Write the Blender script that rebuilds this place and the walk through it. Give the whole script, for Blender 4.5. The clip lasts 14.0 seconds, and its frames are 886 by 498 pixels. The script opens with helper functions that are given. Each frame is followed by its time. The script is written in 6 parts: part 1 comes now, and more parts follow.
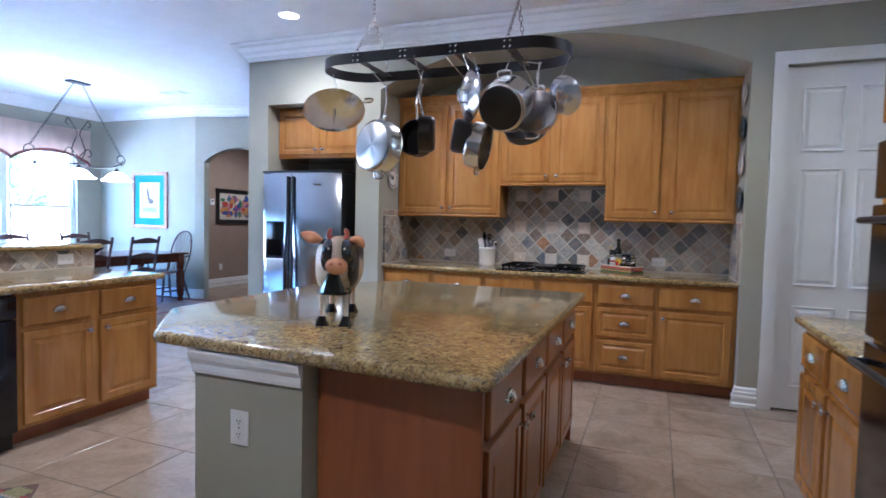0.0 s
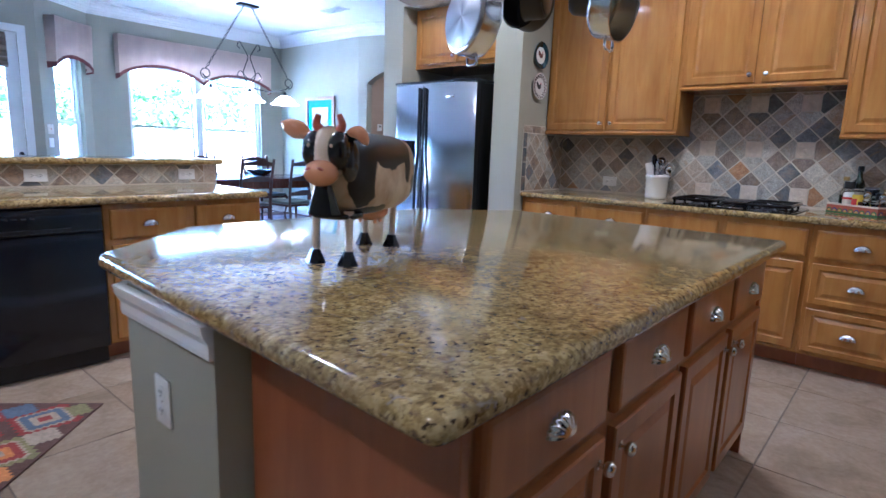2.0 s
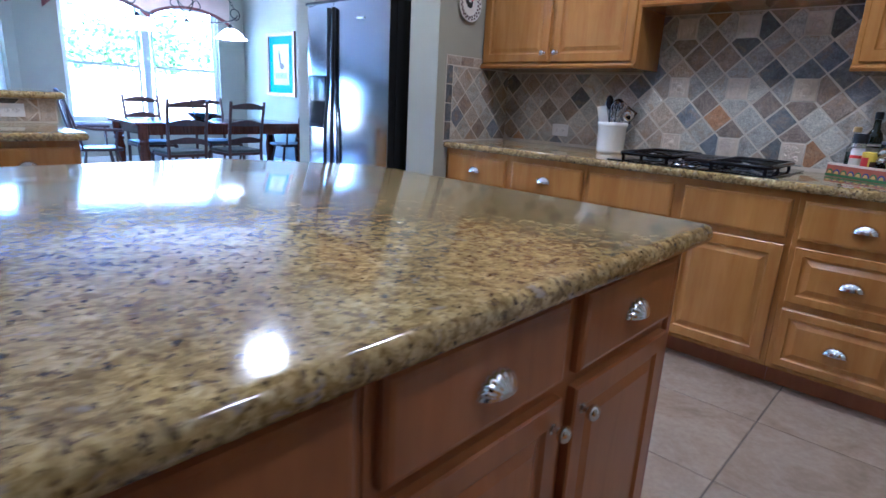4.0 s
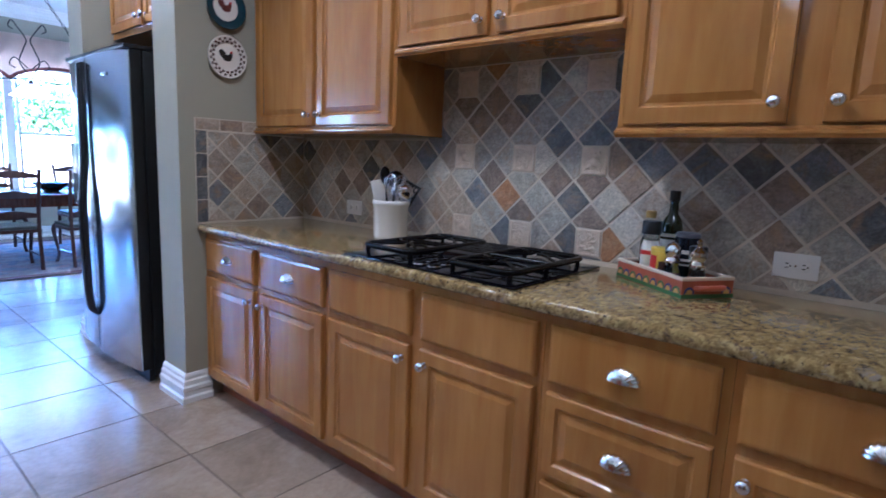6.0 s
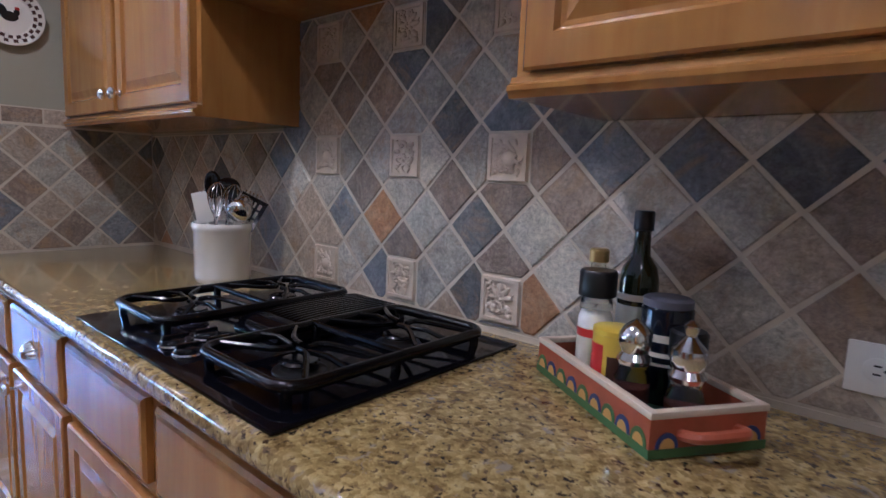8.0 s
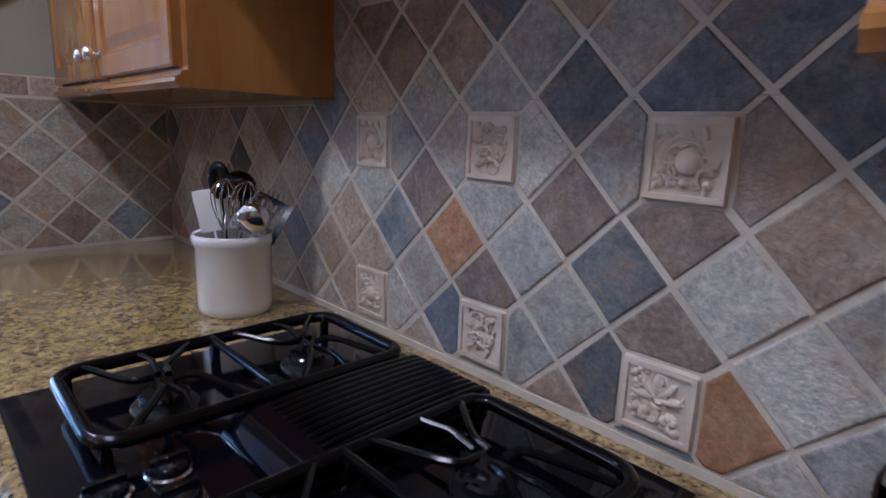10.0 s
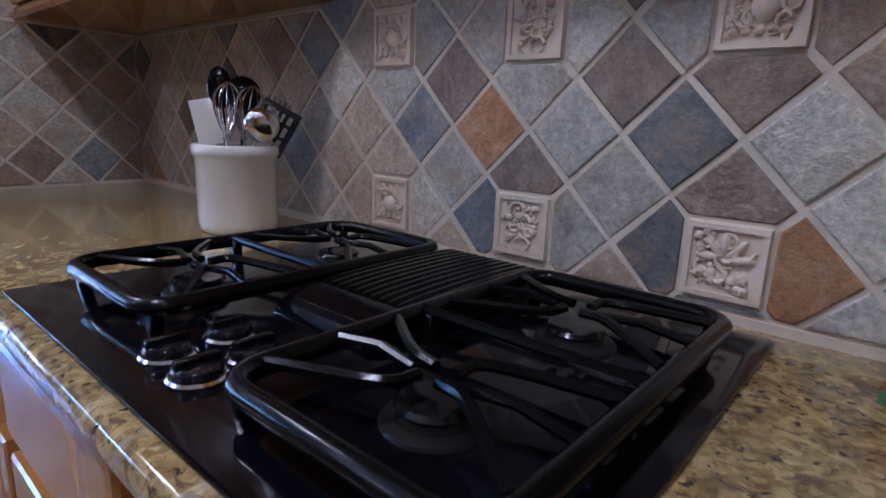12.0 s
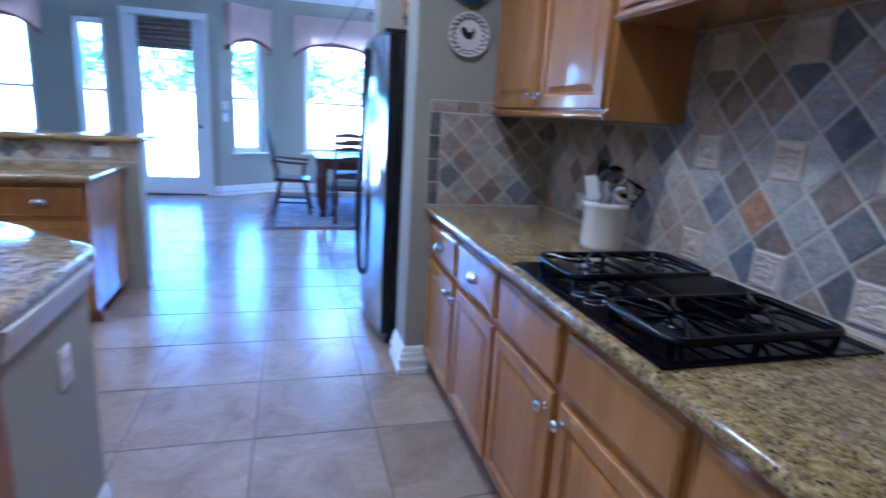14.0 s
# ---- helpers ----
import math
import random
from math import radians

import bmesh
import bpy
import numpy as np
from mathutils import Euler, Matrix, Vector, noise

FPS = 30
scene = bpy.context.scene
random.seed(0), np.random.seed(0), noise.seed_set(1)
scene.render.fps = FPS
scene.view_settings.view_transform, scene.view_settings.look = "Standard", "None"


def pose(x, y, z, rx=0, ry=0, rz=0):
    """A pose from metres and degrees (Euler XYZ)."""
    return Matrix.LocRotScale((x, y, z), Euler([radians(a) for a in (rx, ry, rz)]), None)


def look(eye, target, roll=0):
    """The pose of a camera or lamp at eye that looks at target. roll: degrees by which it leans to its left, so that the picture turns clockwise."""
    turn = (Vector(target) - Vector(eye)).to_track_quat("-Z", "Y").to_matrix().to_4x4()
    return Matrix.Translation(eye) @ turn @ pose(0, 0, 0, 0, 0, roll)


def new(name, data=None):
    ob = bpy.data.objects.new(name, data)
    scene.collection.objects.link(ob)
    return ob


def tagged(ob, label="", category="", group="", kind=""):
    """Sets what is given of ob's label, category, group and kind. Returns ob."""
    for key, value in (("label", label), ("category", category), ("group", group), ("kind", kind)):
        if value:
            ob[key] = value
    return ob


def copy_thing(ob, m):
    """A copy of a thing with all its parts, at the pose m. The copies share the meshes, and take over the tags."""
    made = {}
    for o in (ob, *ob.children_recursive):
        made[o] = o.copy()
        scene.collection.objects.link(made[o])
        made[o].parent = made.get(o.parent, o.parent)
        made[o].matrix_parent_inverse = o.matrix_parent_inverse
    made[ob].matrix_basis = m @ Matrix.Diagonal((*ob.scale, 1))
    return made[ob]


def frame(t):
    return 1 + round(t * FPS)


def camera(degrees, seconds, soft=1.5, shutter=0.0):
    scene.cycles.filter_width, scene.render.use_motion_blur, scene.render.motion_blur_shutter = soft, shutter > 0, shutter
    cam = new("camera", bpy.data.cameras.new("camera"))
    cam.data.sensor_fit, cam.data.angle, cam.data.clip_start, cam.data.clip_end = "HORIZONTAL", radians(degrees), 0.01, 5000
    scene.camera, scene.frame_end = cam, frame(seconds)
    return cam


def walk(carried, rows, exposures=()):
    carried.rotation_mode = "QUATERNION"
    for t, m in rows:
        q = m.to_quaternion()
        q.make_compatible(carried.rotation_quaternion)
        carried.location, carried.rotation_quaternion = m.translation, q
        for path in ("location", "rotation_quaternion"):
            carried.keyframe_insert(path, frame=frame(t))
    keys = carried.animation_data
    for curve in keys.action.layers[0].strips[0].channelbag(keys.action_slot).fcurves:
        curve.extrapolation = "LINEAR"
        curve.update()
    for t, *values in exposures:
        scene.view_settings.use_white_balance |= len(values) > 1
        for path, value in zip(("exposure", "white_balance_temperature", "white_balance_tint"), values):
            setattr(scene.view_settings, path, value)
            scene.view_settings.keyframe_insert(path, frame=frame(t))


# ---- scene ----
cam = camera(77.6, 14.0, shutter=0.28)
PATH = [
    (0, (0.26, 1.359, 1.332), (-0.458, 3.223, 1.234), 1.4),
    (0.5, (0.228, 1.535, 1.277), (-0.712, 3.296, 1.151), 1.6),
    (1, (0.292, 1.757, 1.27), (-0.924, 3.333, 1.081), 1.8),
    (1.5, (0.299, 2.007, 1.219), (-0.99, 3.509, 0.93), 2.1),
    (2, (0.242, 2.309, 1.221), (-1.037, 3.805, 0.87), 2.0),
    (2.2, (0.255, 2.407, 1.22), (-1.021, 3.903, 0.858), 2.1),
    (4.3, (0.267, 3.671, 1.162), (-1.043, 5.087, 0.636), 3.1),
    (4.5, (0.33, 3.814, 1.182), (-0.984, 5.228, 0.659), 3.1),
    (5, (0.426, 4.121, 1.209), (-0.883, 5.548, 0.707), 3.0),
    (5.5, (0.487, 4.48, 1.267), (-0.825, 5.923, 0.824), 2.8),
    (6, (0.549, 4.783, 1.276), (-0.736, 6.284, 0.965), 2.4),
    (6.5, (0.638, 5.079, 1.298), (-0.632, 6.606, 1.068), 2.3),
    (7, (0.586, 5.309, 1.265), (-0.673, 6.85, 1.065), 2.4),
    (7.2, (0.525, 5.409, 1.258), (-0.728, 6.956, 1.066), 2.5),
    (9.3, (0.021, 5.967, 1.256), (-1.377, 7.334, 0.837), 2.2),
    (9.5, (-0.01, 5.989, 1.278), (-1.417, 7.346, 0.855), 2.2),
    (10, (-0.1, 6.038, 1.324), (-1.506, 7.4, 0.913), 2.2),
    (10.5, (-0.218, 6.044, 1.343), (-1.621, 7.422, 0.977), 2.2),
    (11, (-0.272, 6.009, 1.293), (-1.601, 7.453, 0.908), 1.7),
    (11.5, (-0.251, 5.981, 1.204), (-1.541, 7.456, 0.804), 2.5),
    (12, (-0.203, 5.943, 1.159), (-1.466, 7.426, 0.707), 2.4),
    (12.5, (-0.116, 5.835, 1.159), (-1.359, 7.329, 0.69), 2.4),
    (13, (0.075, 5.673, 1.207), (-1.203, 7.139, 0.741), 2.1),
    (13.5, (0.302, 5.502, 1.285), (-1.221, 6.712, 0.817), 2.6),
    (14, (0.524, 5.408, 1.372), (-1.346, 5.935, 0.899), 3.4),
]
walk(cam, [(t, look(eye, target, roll)) for t, eye, target, roll in PATH], [(0, 5.24, 4200, 17), (2, 5.24, 4100, 17), (4.5, 5.12, 3930, 16), (6, 4.97, 3980, 17), (7, 4.93, 4330, 23), (9.5, 4.9, 4080, 22), (12.5, 4.78, 4120, 24), (13.2, 4.8, 3980, 19), (14, 4.92, 3620, 17)])

# ---- world, sun, lights ----
world = bpy.data.worlds.new("sky")
scene.world = world
world.use_nodes = True
wn = world.node_tree
sky = wn.nodes.new("ShaderNodeTexSky")
sky.sky_type = "NISHITA"
sky.sun_disc = False
sky.sun_elevation, sky.sun_rotation = radians(52), radians(110)
wn.links.new(sky.outputs[0], wn.nodes["Background"].inputs[0])
wn.nodes["Background"].inputs[1].default_value = 0.15
sun = new("sun", bpy.data.lights.new("sun", "SUN"))
sun.data.energy, sun.data.angle, sun.data.color = 5.0, radians(0.6), (1.0, 0.95, 0.88)
sun.matrix_world = look((10, -4, 14), (0, 0, 0))


# ---- materials ----
def mat(name, rough=0.5, metal=0.0, coat=0.0, ior=1.45):
    m = bpy.data.materials.new(name)
    m.use_nodes = True
    b = m.node_tree.nodes["Principled BSDF"]
    b.inputs["Roughness"].default_value = rough
    b.inputs["Metallic"].default_value = metal
    b.inputs["Coat Weight"].default_value = coat
    b.inputs["Coat Roughness"].default_value = 0.06
    b.inputs["IOR"].default_value = ior
    return m, m.node_tree, b


def coords(nt, scale=(1, 1, 1), rot=(0, 0, 0), obj=True):
    tc = nt.nodes.new("ShaderNodeTexCoord")
    mp = nt.nodes.new("ShaderNodeMapping")
    mp.inputs["Scale"].default_value = scale
    mp.inputs["Rotation"].default_value = [radians(a) for a in rot]
    nt.links.new(tc.outputs["Object" if obj else "Generated"], mp.inputs[0])
    return mp.outputs[0]


def shifted(nt, vec):
    """The coordinates moved by the object's random number, so that alike pieces differ."""
    oi = nt.nodes.new("ShaderNodeObjectInfo")
    mul = nt.nodes.new("ShaderNodeMath")
    mul.operation = "MULTIPLY"
    mul.inputs[1].default_value = 37.0
    nt.links.new(oi.outputs["Random"], mul.inputs[0])
    add = nt.nodes.new("ShaderNodeVectorMath")
    nt.links.new(vec, add.inputs[0])
    nt.links.new(mul.outputs[0], add.inputs[1])
    return add.outputs[0]


def noise_tex(nt, vec, scale, detail=4.0, rough=0.55, distort=0.0):
    n = nt.nodes.new("ShaderNodeTexNoise")
    n.inputs["Scale"].default_value = scale
    n.inputs["Detail"].default_value = detail
    n.inputs["Roughness"].default_value = rough
    n.inputs["Distortion"].default_value = distort
    nt.links.new(vec, n.inputs["Vector"])
    return n.outputs[0]


def ramp(nt, fac, stops, mode="LINEAR"):
    r = nt.nodes.new("ShaderNodeValToRGB")
    r.color_ramp.interpolation = mode
    el = r.color_ramp.elements
    while len(el) < len(stops):
        el.new(0.5)
    for e, (p, c) in zip(el, stops):
        e.position, e.color = p, (*c, 1)
    nt.links.new(fac, r.inputs[0])
    return r.outputs[0]


def mix(nt, fac, a, b, mode="MIX"):
    m = nt.nodes.new("ShaderNodeMix")
    m.data_type, m.blend_type = "RGBA", mode
    for s, v in ((m.inputs[0], fac), (m.inputs[6], a), (m.inputs[7], b)):
        if isinstance(v, (int, float)):
            s.default_value = v
        elif isinstance(v, tuple):
            s.default_value = (*v, 1)
        else:
            nt.links.new(v, s)
    return m.outputs[2]


def bump(nt, b, height, strength=0.2, dist=0.01):
    n = nt.nodes.new("ShaderNodeBump")
    n.inputs["Strength"].default_value = strength
    n.inputs["Distance"].default_value = dist
    nt.links.new(height, n.inputs["Height"])
    nt.links.new(n.outputs[0], b.inputs["Normal"])


def plain(name, c, rough=0.5, metal=0.0, coat=0.0, var=0.12, scale=6.0, bmp=0.05, bscale=120.0):
    """A mostly even surface with faint blotches and a fine grain."""
    m, nt, b = mat(name, rough, metal, coat)
    v = coords(nt)
    n = noise_tex(nt, v, scale, 5)
    lo, hi = tuple(x * (1 - var) for x in c), tuple(min(1, x * (1 + var)) for x in c)
    nt.links.new(ramp(nt, n, [(0.3, lo), (0.7, hi)]), b.inputs["Base Color"])
    if bmp:
        bump(nt, b, noise_tex(nt, v, bscale, 3), bmp, 0.004)
    rr = nt.nodes.new("ShaderNodeMapRange")
    rr.inputs["To Min"].default_value, rr.inputs["To Max"].default_value = max(0.02, rough * 0.8), min(1, rough * 1.2)
    nt.links.new(noise_tex(nt, v, scale * 3, 3), rr.inputs[0])
    nt.links.new(rr.outputs[0], b.inputs["Roughness"])
    return m


def wood(name, dark, light, rough=0.3, coat=0.35, grain=(14, 14, 1.2)):
    m, nt, b = mat(name, rough, 0, coat)
    v = shifted(nt, coords(nt, grain))
    v2 = shifted(nt, coords(nt, (3, 3, 1.1)))
    g = noise_tex(nt, v, 3.0, 6, 0.6, 0.6)
    c1 = ramp(nt, g, [(0.3, dark), (0.72, light)])
    blot = ramp(nt, noise_tex(nt, v2, 1.6, 3), [(0.35, (0.78, 0.74, 0.7)), (0.7, (1.0, 1.0, 1.0))])
    nt.links.new(mix(nt, 1.0, c1, blot, "MULTIPLY"), b.inputs["Base Color"])
    bump(nt, b, g, 0.04, 0.002)
    return m


def granite():
    m, nt, b = mat("granite", 0.12, 0, 0.4)
    v = coords(nt)
    w = noise_tex(nt, v, 34, 6, 0.72, 0.5)
    base = ramp(nt, w, [(0.30, (0.12, 0.082, 0.028)), (0.42, (0.275, 0.202, 0.075)), (0.53, (0.41, 0.318, 0.125)), (0.66, (0.51, 0.415, 0.20)), (0.78, (0.58, 0.50, 0.31))])
    vo = nt.nodes.new("ShaderNodeTexVoronoi")
    vo.inputs["Scale"].default_value = 120
    nt.links.new(v, vo.inputs["Vector"])
    crystal = ramp(nt, vo.outputs["Color"], [(0.15, (0.62, 0.56, 0.46)), (0.5, (0.95, 0.92, 0.86)), (0.85, (1.2, 1.16, 1.1))])
    c = mix(nt, 1.0, base, crystal, "MULTIPLY")
    flecks = ramp(nt, noise_tex(nt, v, 95, 3, 0.5, 0.3), [(0.60, (0, 0, 0)), (0.66, (1, 1, 1))])
    c = mix(nt, flecks, c, (0.055, 0.038, 0.024))
    fl2 = ramp(nt, noise_tex(nt, coords(nt, (1, 1.4, 1), (20, 40, 10)), 55, 4, 0.6, 0.8), [(0.59, (0, 0, 0)), (0.65, (1, 1, 1))])
    c = mix(nt, fl2, c, (0.145, 0.10, 0.055))
    grey = ramp(nt, noise_tex(nt, coords(nt, (1, 1, 1), (60, 10, 30)), 30, 4, 0.6, 0.8), [(0.62, (0, 0, 0)), (0.7, (1, 1, 1))])
    c = mix(nt, grey, c, (0.31, 0.265, 0.205))
    big = ramp(nt, noise_tex(nt, v, 3.0, 3), [(0.35, (0.85, 0.82, 0.76)), (0.65, (1.05, 1.03, 1.0))])
    nt.links.new(mix(nt, 1.0, c, big, "MULTIPLY"), b.inputs["Base Color"])
    return m


def slate(name, a, c, d):
    m, nt, b = mat(name, 0.55)
    v = shifted(nt, coords(nt, (1, 1, 1)))
    n1 = noise_tex(nt, v, 14, 6, 0.65, 1.2)
    col = ramp(nt, n1, [(0.28, a), (0.5, c), (0.74, d)])
    fine = noise_tex(nt, v, 110, 5, 0.7)
    col = mix(nt, 1.0, col, ramp(nt, fine, [(0.3, (0.6, 0.6, 0.61)), (0.66, (1.16, 1.15, 1.13))]), "MULTIPLY")
    rust = ramp(nt, noise_tex(nt, v, 7, 5, 0.65, 1.5), [(0.51, (0, 0, 0)), (0.68, (0.68, 0.68, 0.68))])
    col = mix(nt, rust, col, (0.40, 0.27, 0.14))
    vein = ramp(nt, noise_tex(nt, v, 22, 8, 0.75, 2.5), [(0.47, (1, 1, 1)), (0.5, (0.55, 0.54, 0.53)), (0.53, (1, 1, 1))])
    col = mix(nt, 0.7, col, mix(nt, 1.0, col, vein, "MULTIPLY"))
    oi = nt.nodes.new("ShaderNodeObjectInfo")
    col = mix(nt, 1.0, col, ramp(nt, oi.outputs["Random"], [(0.0, (0.8, 0.8, 0.82)), (1.0, (1.15, 1.13, 1.1))]), "MULTIPLY")
    nt.links.new(col, b.inputs["Base Color"])
    bump(nt, b, mix(nt, 0.5, n1, fine), 0.8, 0.006)
    return m


def floor_stone():
    m, nt, b = mat("floor_tile", 0.23)
    v = shifted(nt, coords(nt))
    n1 = noise_tex(nt, v, 3.5, 7, 0.65, 0.8)
    col = ramp(nt, n1, [(0.3, (0.25, 0.185, 0.125)), (0.5, (0.34, 0.265, 0.19)), (0.7, (0.40, 0.325, 0.245))])
    fine = noise_tex(nt, v, 40, 4, 0.6)
    col = mix(nt, 1.0, col, ramp(nt, fine, [(0.3, (0.88, 0.87, 0.85)), (0.7, (1.04, 1.04, 1.04))]), "MULTIPLY")
    oi = nt.nodes.new("ShaderNodeObjectInfo")
    col = mix(nt, 1.0, col, ramp(nt, oi.outputs["Random"], [(0.0, (0.9, 0.9, 0.9)), (1.0, (1.06, 1.05, 1.04))]), "MULTIPLY")
    nt.links.new(col, b.inputs["Base Color"])
    bump(nt, b, n1, 0.08, 0.004)
    return m


def brushed(name, c, rough=0.28, scale=(2, 200, 200)):
    m, nt, b = mat(name, rough, 1.0)
    v = coords(nt, scale)
    n = noise_tex(nt, v, 2.0, 4)
    nt.links.new(ramp(nt, n, [(0.3, tuple(x * 0.9 for x in c)), (0.7, c)]), b.inputs["Base Color"])
    bump(nt, b, n, 0.03, 0.001)
    return m


def glow(name, c, strength):
    m, nt, b = mat(name, 0.4)
    b.inputs["Base Color"].default_value = (*c, 1)
    b.inputs["Emission Color"].default_value = (*c, 1)
    b.inputs["Emission Strength"].default_value = strength
    return m


def pane_glass():
    m, nt, b = mat("pane_glass", 0.0)
    t, g, x = (nt.nodes.new(n) for n in ("ShaderNodeBsdfTransparent", "ShaderNodeBsdfGlossy", "ShaderNodeMixShader"))
    g.inputs["Roughness"].default_value = 0.02
    x.inputs[0].default_value = 0.06
    nt.links.new(t.outputs[0], x.inputs[1])
    nt.links.new(g.outputs[0], x.inputs[2])
    nt.links.new(x.outputs[0], nt.nodes["Material Output"].inputs[0])
    return m


def clear_glass(name, c=(1, 1, 1), rough=0.03):
    m, nt, b = mat(name, rough)
    b.inputs["Base Color"].default_value = (*c, 1)
    b.inputs["Transmission Weight"].default_value = 1.0
    return m


WALL = plain("wall_paint", (0.37, 0.355, 0.27), 0.75, var=0.05, scale=1.5, bmp=0.12, bscale=220)
CEIL = plain("ceiling_paint", (0.78, 0.78, 0.76), 0.85, var=0.03, bmp=0.1, bscale=160)
TRIM = plain("trim_paint", (0.78, 0.78, 0.76), 0.35, var=0.03, bmp=0.02)
TAUPE = plain("hall_paint", (0.33, 0.25, 0.19), 0.75, var=0.05, bmp=0.1, bscale=220)
MAPLE = wood("maple", (0.385, 0.170, 0.028), (0.485, 0.245, 0.042), 0.26, 0.45, (7, 7, 0.8))
# the same maple with the island's shade put into its redder, darker colour
MAPLE_SHADED = wood("maple_shaded", (0.31, 0.108, 0.025), (0.40, 0.155, 0.036), 0.28, 0.35, (7, 7, 0.8))
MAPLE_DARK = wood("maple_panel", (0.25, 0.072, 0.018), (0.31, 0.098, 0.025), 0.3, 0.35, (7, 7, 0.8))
GRANITE = granite()
GROUT = plain("grout", (0.60, 0.535, 0.42), 0.9, var=0.1, scale=20, bmp=0.3)
FGROUT = plain("floor_grout", (0.14, 0.105, 0.08), 0.9, var=0.1, scale=20, bmp=0.3)
FTILE = floor_stone()
SLATES = [
    slate("slate_grey", (0.285, 0.271, 0.237), (0.449, 0.426, 0.366), (0.599, 0.565, 0.474)),
    slate("slate_tan", (0.359, 0.296, 0.221), (0.497, 0.421, 0.324), (0.620, 0.532, 0.414)),
    slate("slate_blue", (0.148, 0.164, 0.190), (0.235, 0.250, 0.275), (0.37, 0.37, 0.365)),
    slate("slate_charcoal", (0.080, 0.088, 0.096), (0.145, 0.152, 0.160), (0.27, 0.265, 0.255)),
    slate("slate_brown", (0.20, 0.150, 0.112), (0.325, 0.258, 0.198), (0.47, 0.392, 0.30)),
    slate("slate_pale", (0.439, 0.423, 0.363), (0.570, 0.546, 0.466), (0.702, 0.663, 0.556)),
    slate("slate_orange", (0.33, 0.165, 0.07), (0.46, 0.25, 0.105), (0.52, 0.345, 0.19)),
]
RELIEF = plain("relief_stone", (0.66, 0.565, 0.44), 0.7, var=0.12, scale=25, bmp=0.2, bscale=200)
STEEL = brushed("stainless_steel", (0.56, 0.57, 0.59), 0.17)
CHROME = plain("polished_metal", (0.72, 0.71, 0.69), 0.12, 1.0, var=0.03, bmp=0.0)
NICKEL = plain("nickel", (0.74, 0.72, 0.69), 0.16, 1.0, var=0.05, bmp=0.0)
POTSTEEL = plain("pan_steel", (0.66, 0.65, 0.63), 0.2, 1.0, var=0.06, scale=12, bmp=0.02)
ANODIZED = plain("dark_pan_metal", (0.045, 0.043, 0.042), 0.4, 0.6, var=0.15)


def spun_steel():
    """Steel turned on a lathe: its wedges of sheen painted into the colour round the middle, fine rings."""
    m, nt, b = mat("spun_steel", 0.3, 1.0)
    v = coords(nt)
    g = nt.nodes.new("ShaderNodeTexGradient")
    g.gradient_type = "RADIAL"
    nt.links.new(v, g.inputs[0])
    # bright and dark wedges stand in for the reflections of turned metal
    c = ramp(nt, g.outputs[1], [(0.0, (0.36, 0.37, 0.38)), (0.12, (0.72, 0.73, 0.75)), (0.2, (0.3, 0.3, 0.32)), (0.33, (0.62, 0.63, 0.65)), (0.42, (0.26, 0.26, 0.28)), (0.55, (0.45, 0.46, 0.48)), (0.66, (0.72, 0.73, 0.74)), (0.74, (0.3, 0.3, 0.32)), (0.88, (0.55, 0.56, 0.57)), (1.0, (0.36, 0.37, 0.38))])
    w = nt.nodes.new("ShaderNodeTexWave")
    w.wave_type, w.rings_direction = "RINGS", "Z"
    w.inputs["Scale"].default_value = 180
    nt.links.new(v, w.inputs["Vector"])
    nt.links.new(c, b.inputs["Base Color"])
    bump(nt, b, w.outputs[1], 0.08, 0.001)
    return m


SPUN = spun_steel()
BLACK = plain("black_enamel", (0.006, 0.006, 0.008), 0.16, 0, 0.0, var=0.2, bmp=0.0)
NAVYBLACK = plain("blue_black_enamel", (0.004, 0.006, 0.013), 0.14, 0, 0.3, var=0.2, bmp=0.0)
BLACKGLASS = plain("black_glass", (0.003, 0.003, 0.005), 0.08, 0, 0.0, var=0.1, bmp=0.0)
CASTIRON = plain("black_grate", (0.004, 0.004, 0.0045), 0.16, 0, 0.0, var=0.2, bmp=0.08, bscale=300)
for dark_mat in (CASTIRON, BLACKGLASS):
    dark_mat.node_tree.nodes["Principled BSDF"].inputs["Specular IOR Level"].default_value = 0.32
BLACKPLASTIC = plain("black_plastic", (0.009, 0.009, 0.0095), 0.35, var=0.15)
IRON = plain("wrought_iron", (0.05, 0.046, 0.043), 0.45, 0.7, var=0.2)
RACKMETAL = plain("rack_metal", (0.035, 0.034, 0.034), 0.42, 0.6, var=0.2)
MAHOGANY = wood("mahogany", (0.075, 0.022, 0.013), (0.17, 0.055, 0.03), 0.25, 0.4)
DARKWOOD = wood("dark_chair_wood", (0.05, 0.022, 0.015), (0.10, 0.045, 0.028), 0.3, 0.3)
CERAMIC = plain("white_ceramic", (0.78, 0.75, 0.68), 0.18, 0, 0.5, var=0.03, bmp=0.0)
WHITEPLASTIC = plain("white_plastic", (0.78, 0.77, 0.74), 0.35, var=0.03, bmp=0.0)
SLOT = plain("dark_slot", (0.015, 0.014, 0.013), 0.5, bmp=0.0)
FABRIC = plain("valance_fabric", (0.66, 0.52, 0.42), 0.9, var=0.08, scale=4, bmp=0.25, bscale=260)
FABRIC_TRIM = plain("valance_border", (0.22, 0.08, 0.07), 0.9, var=0.25, scale=60, bmp=0.2)
BAMBOO = wood("woven_shade", (0.16, 0.12, 0.085), (0.30, 0.24, 0.18), 0.7, 0.0, (2, 2, 60))
PANE = pane_glass()


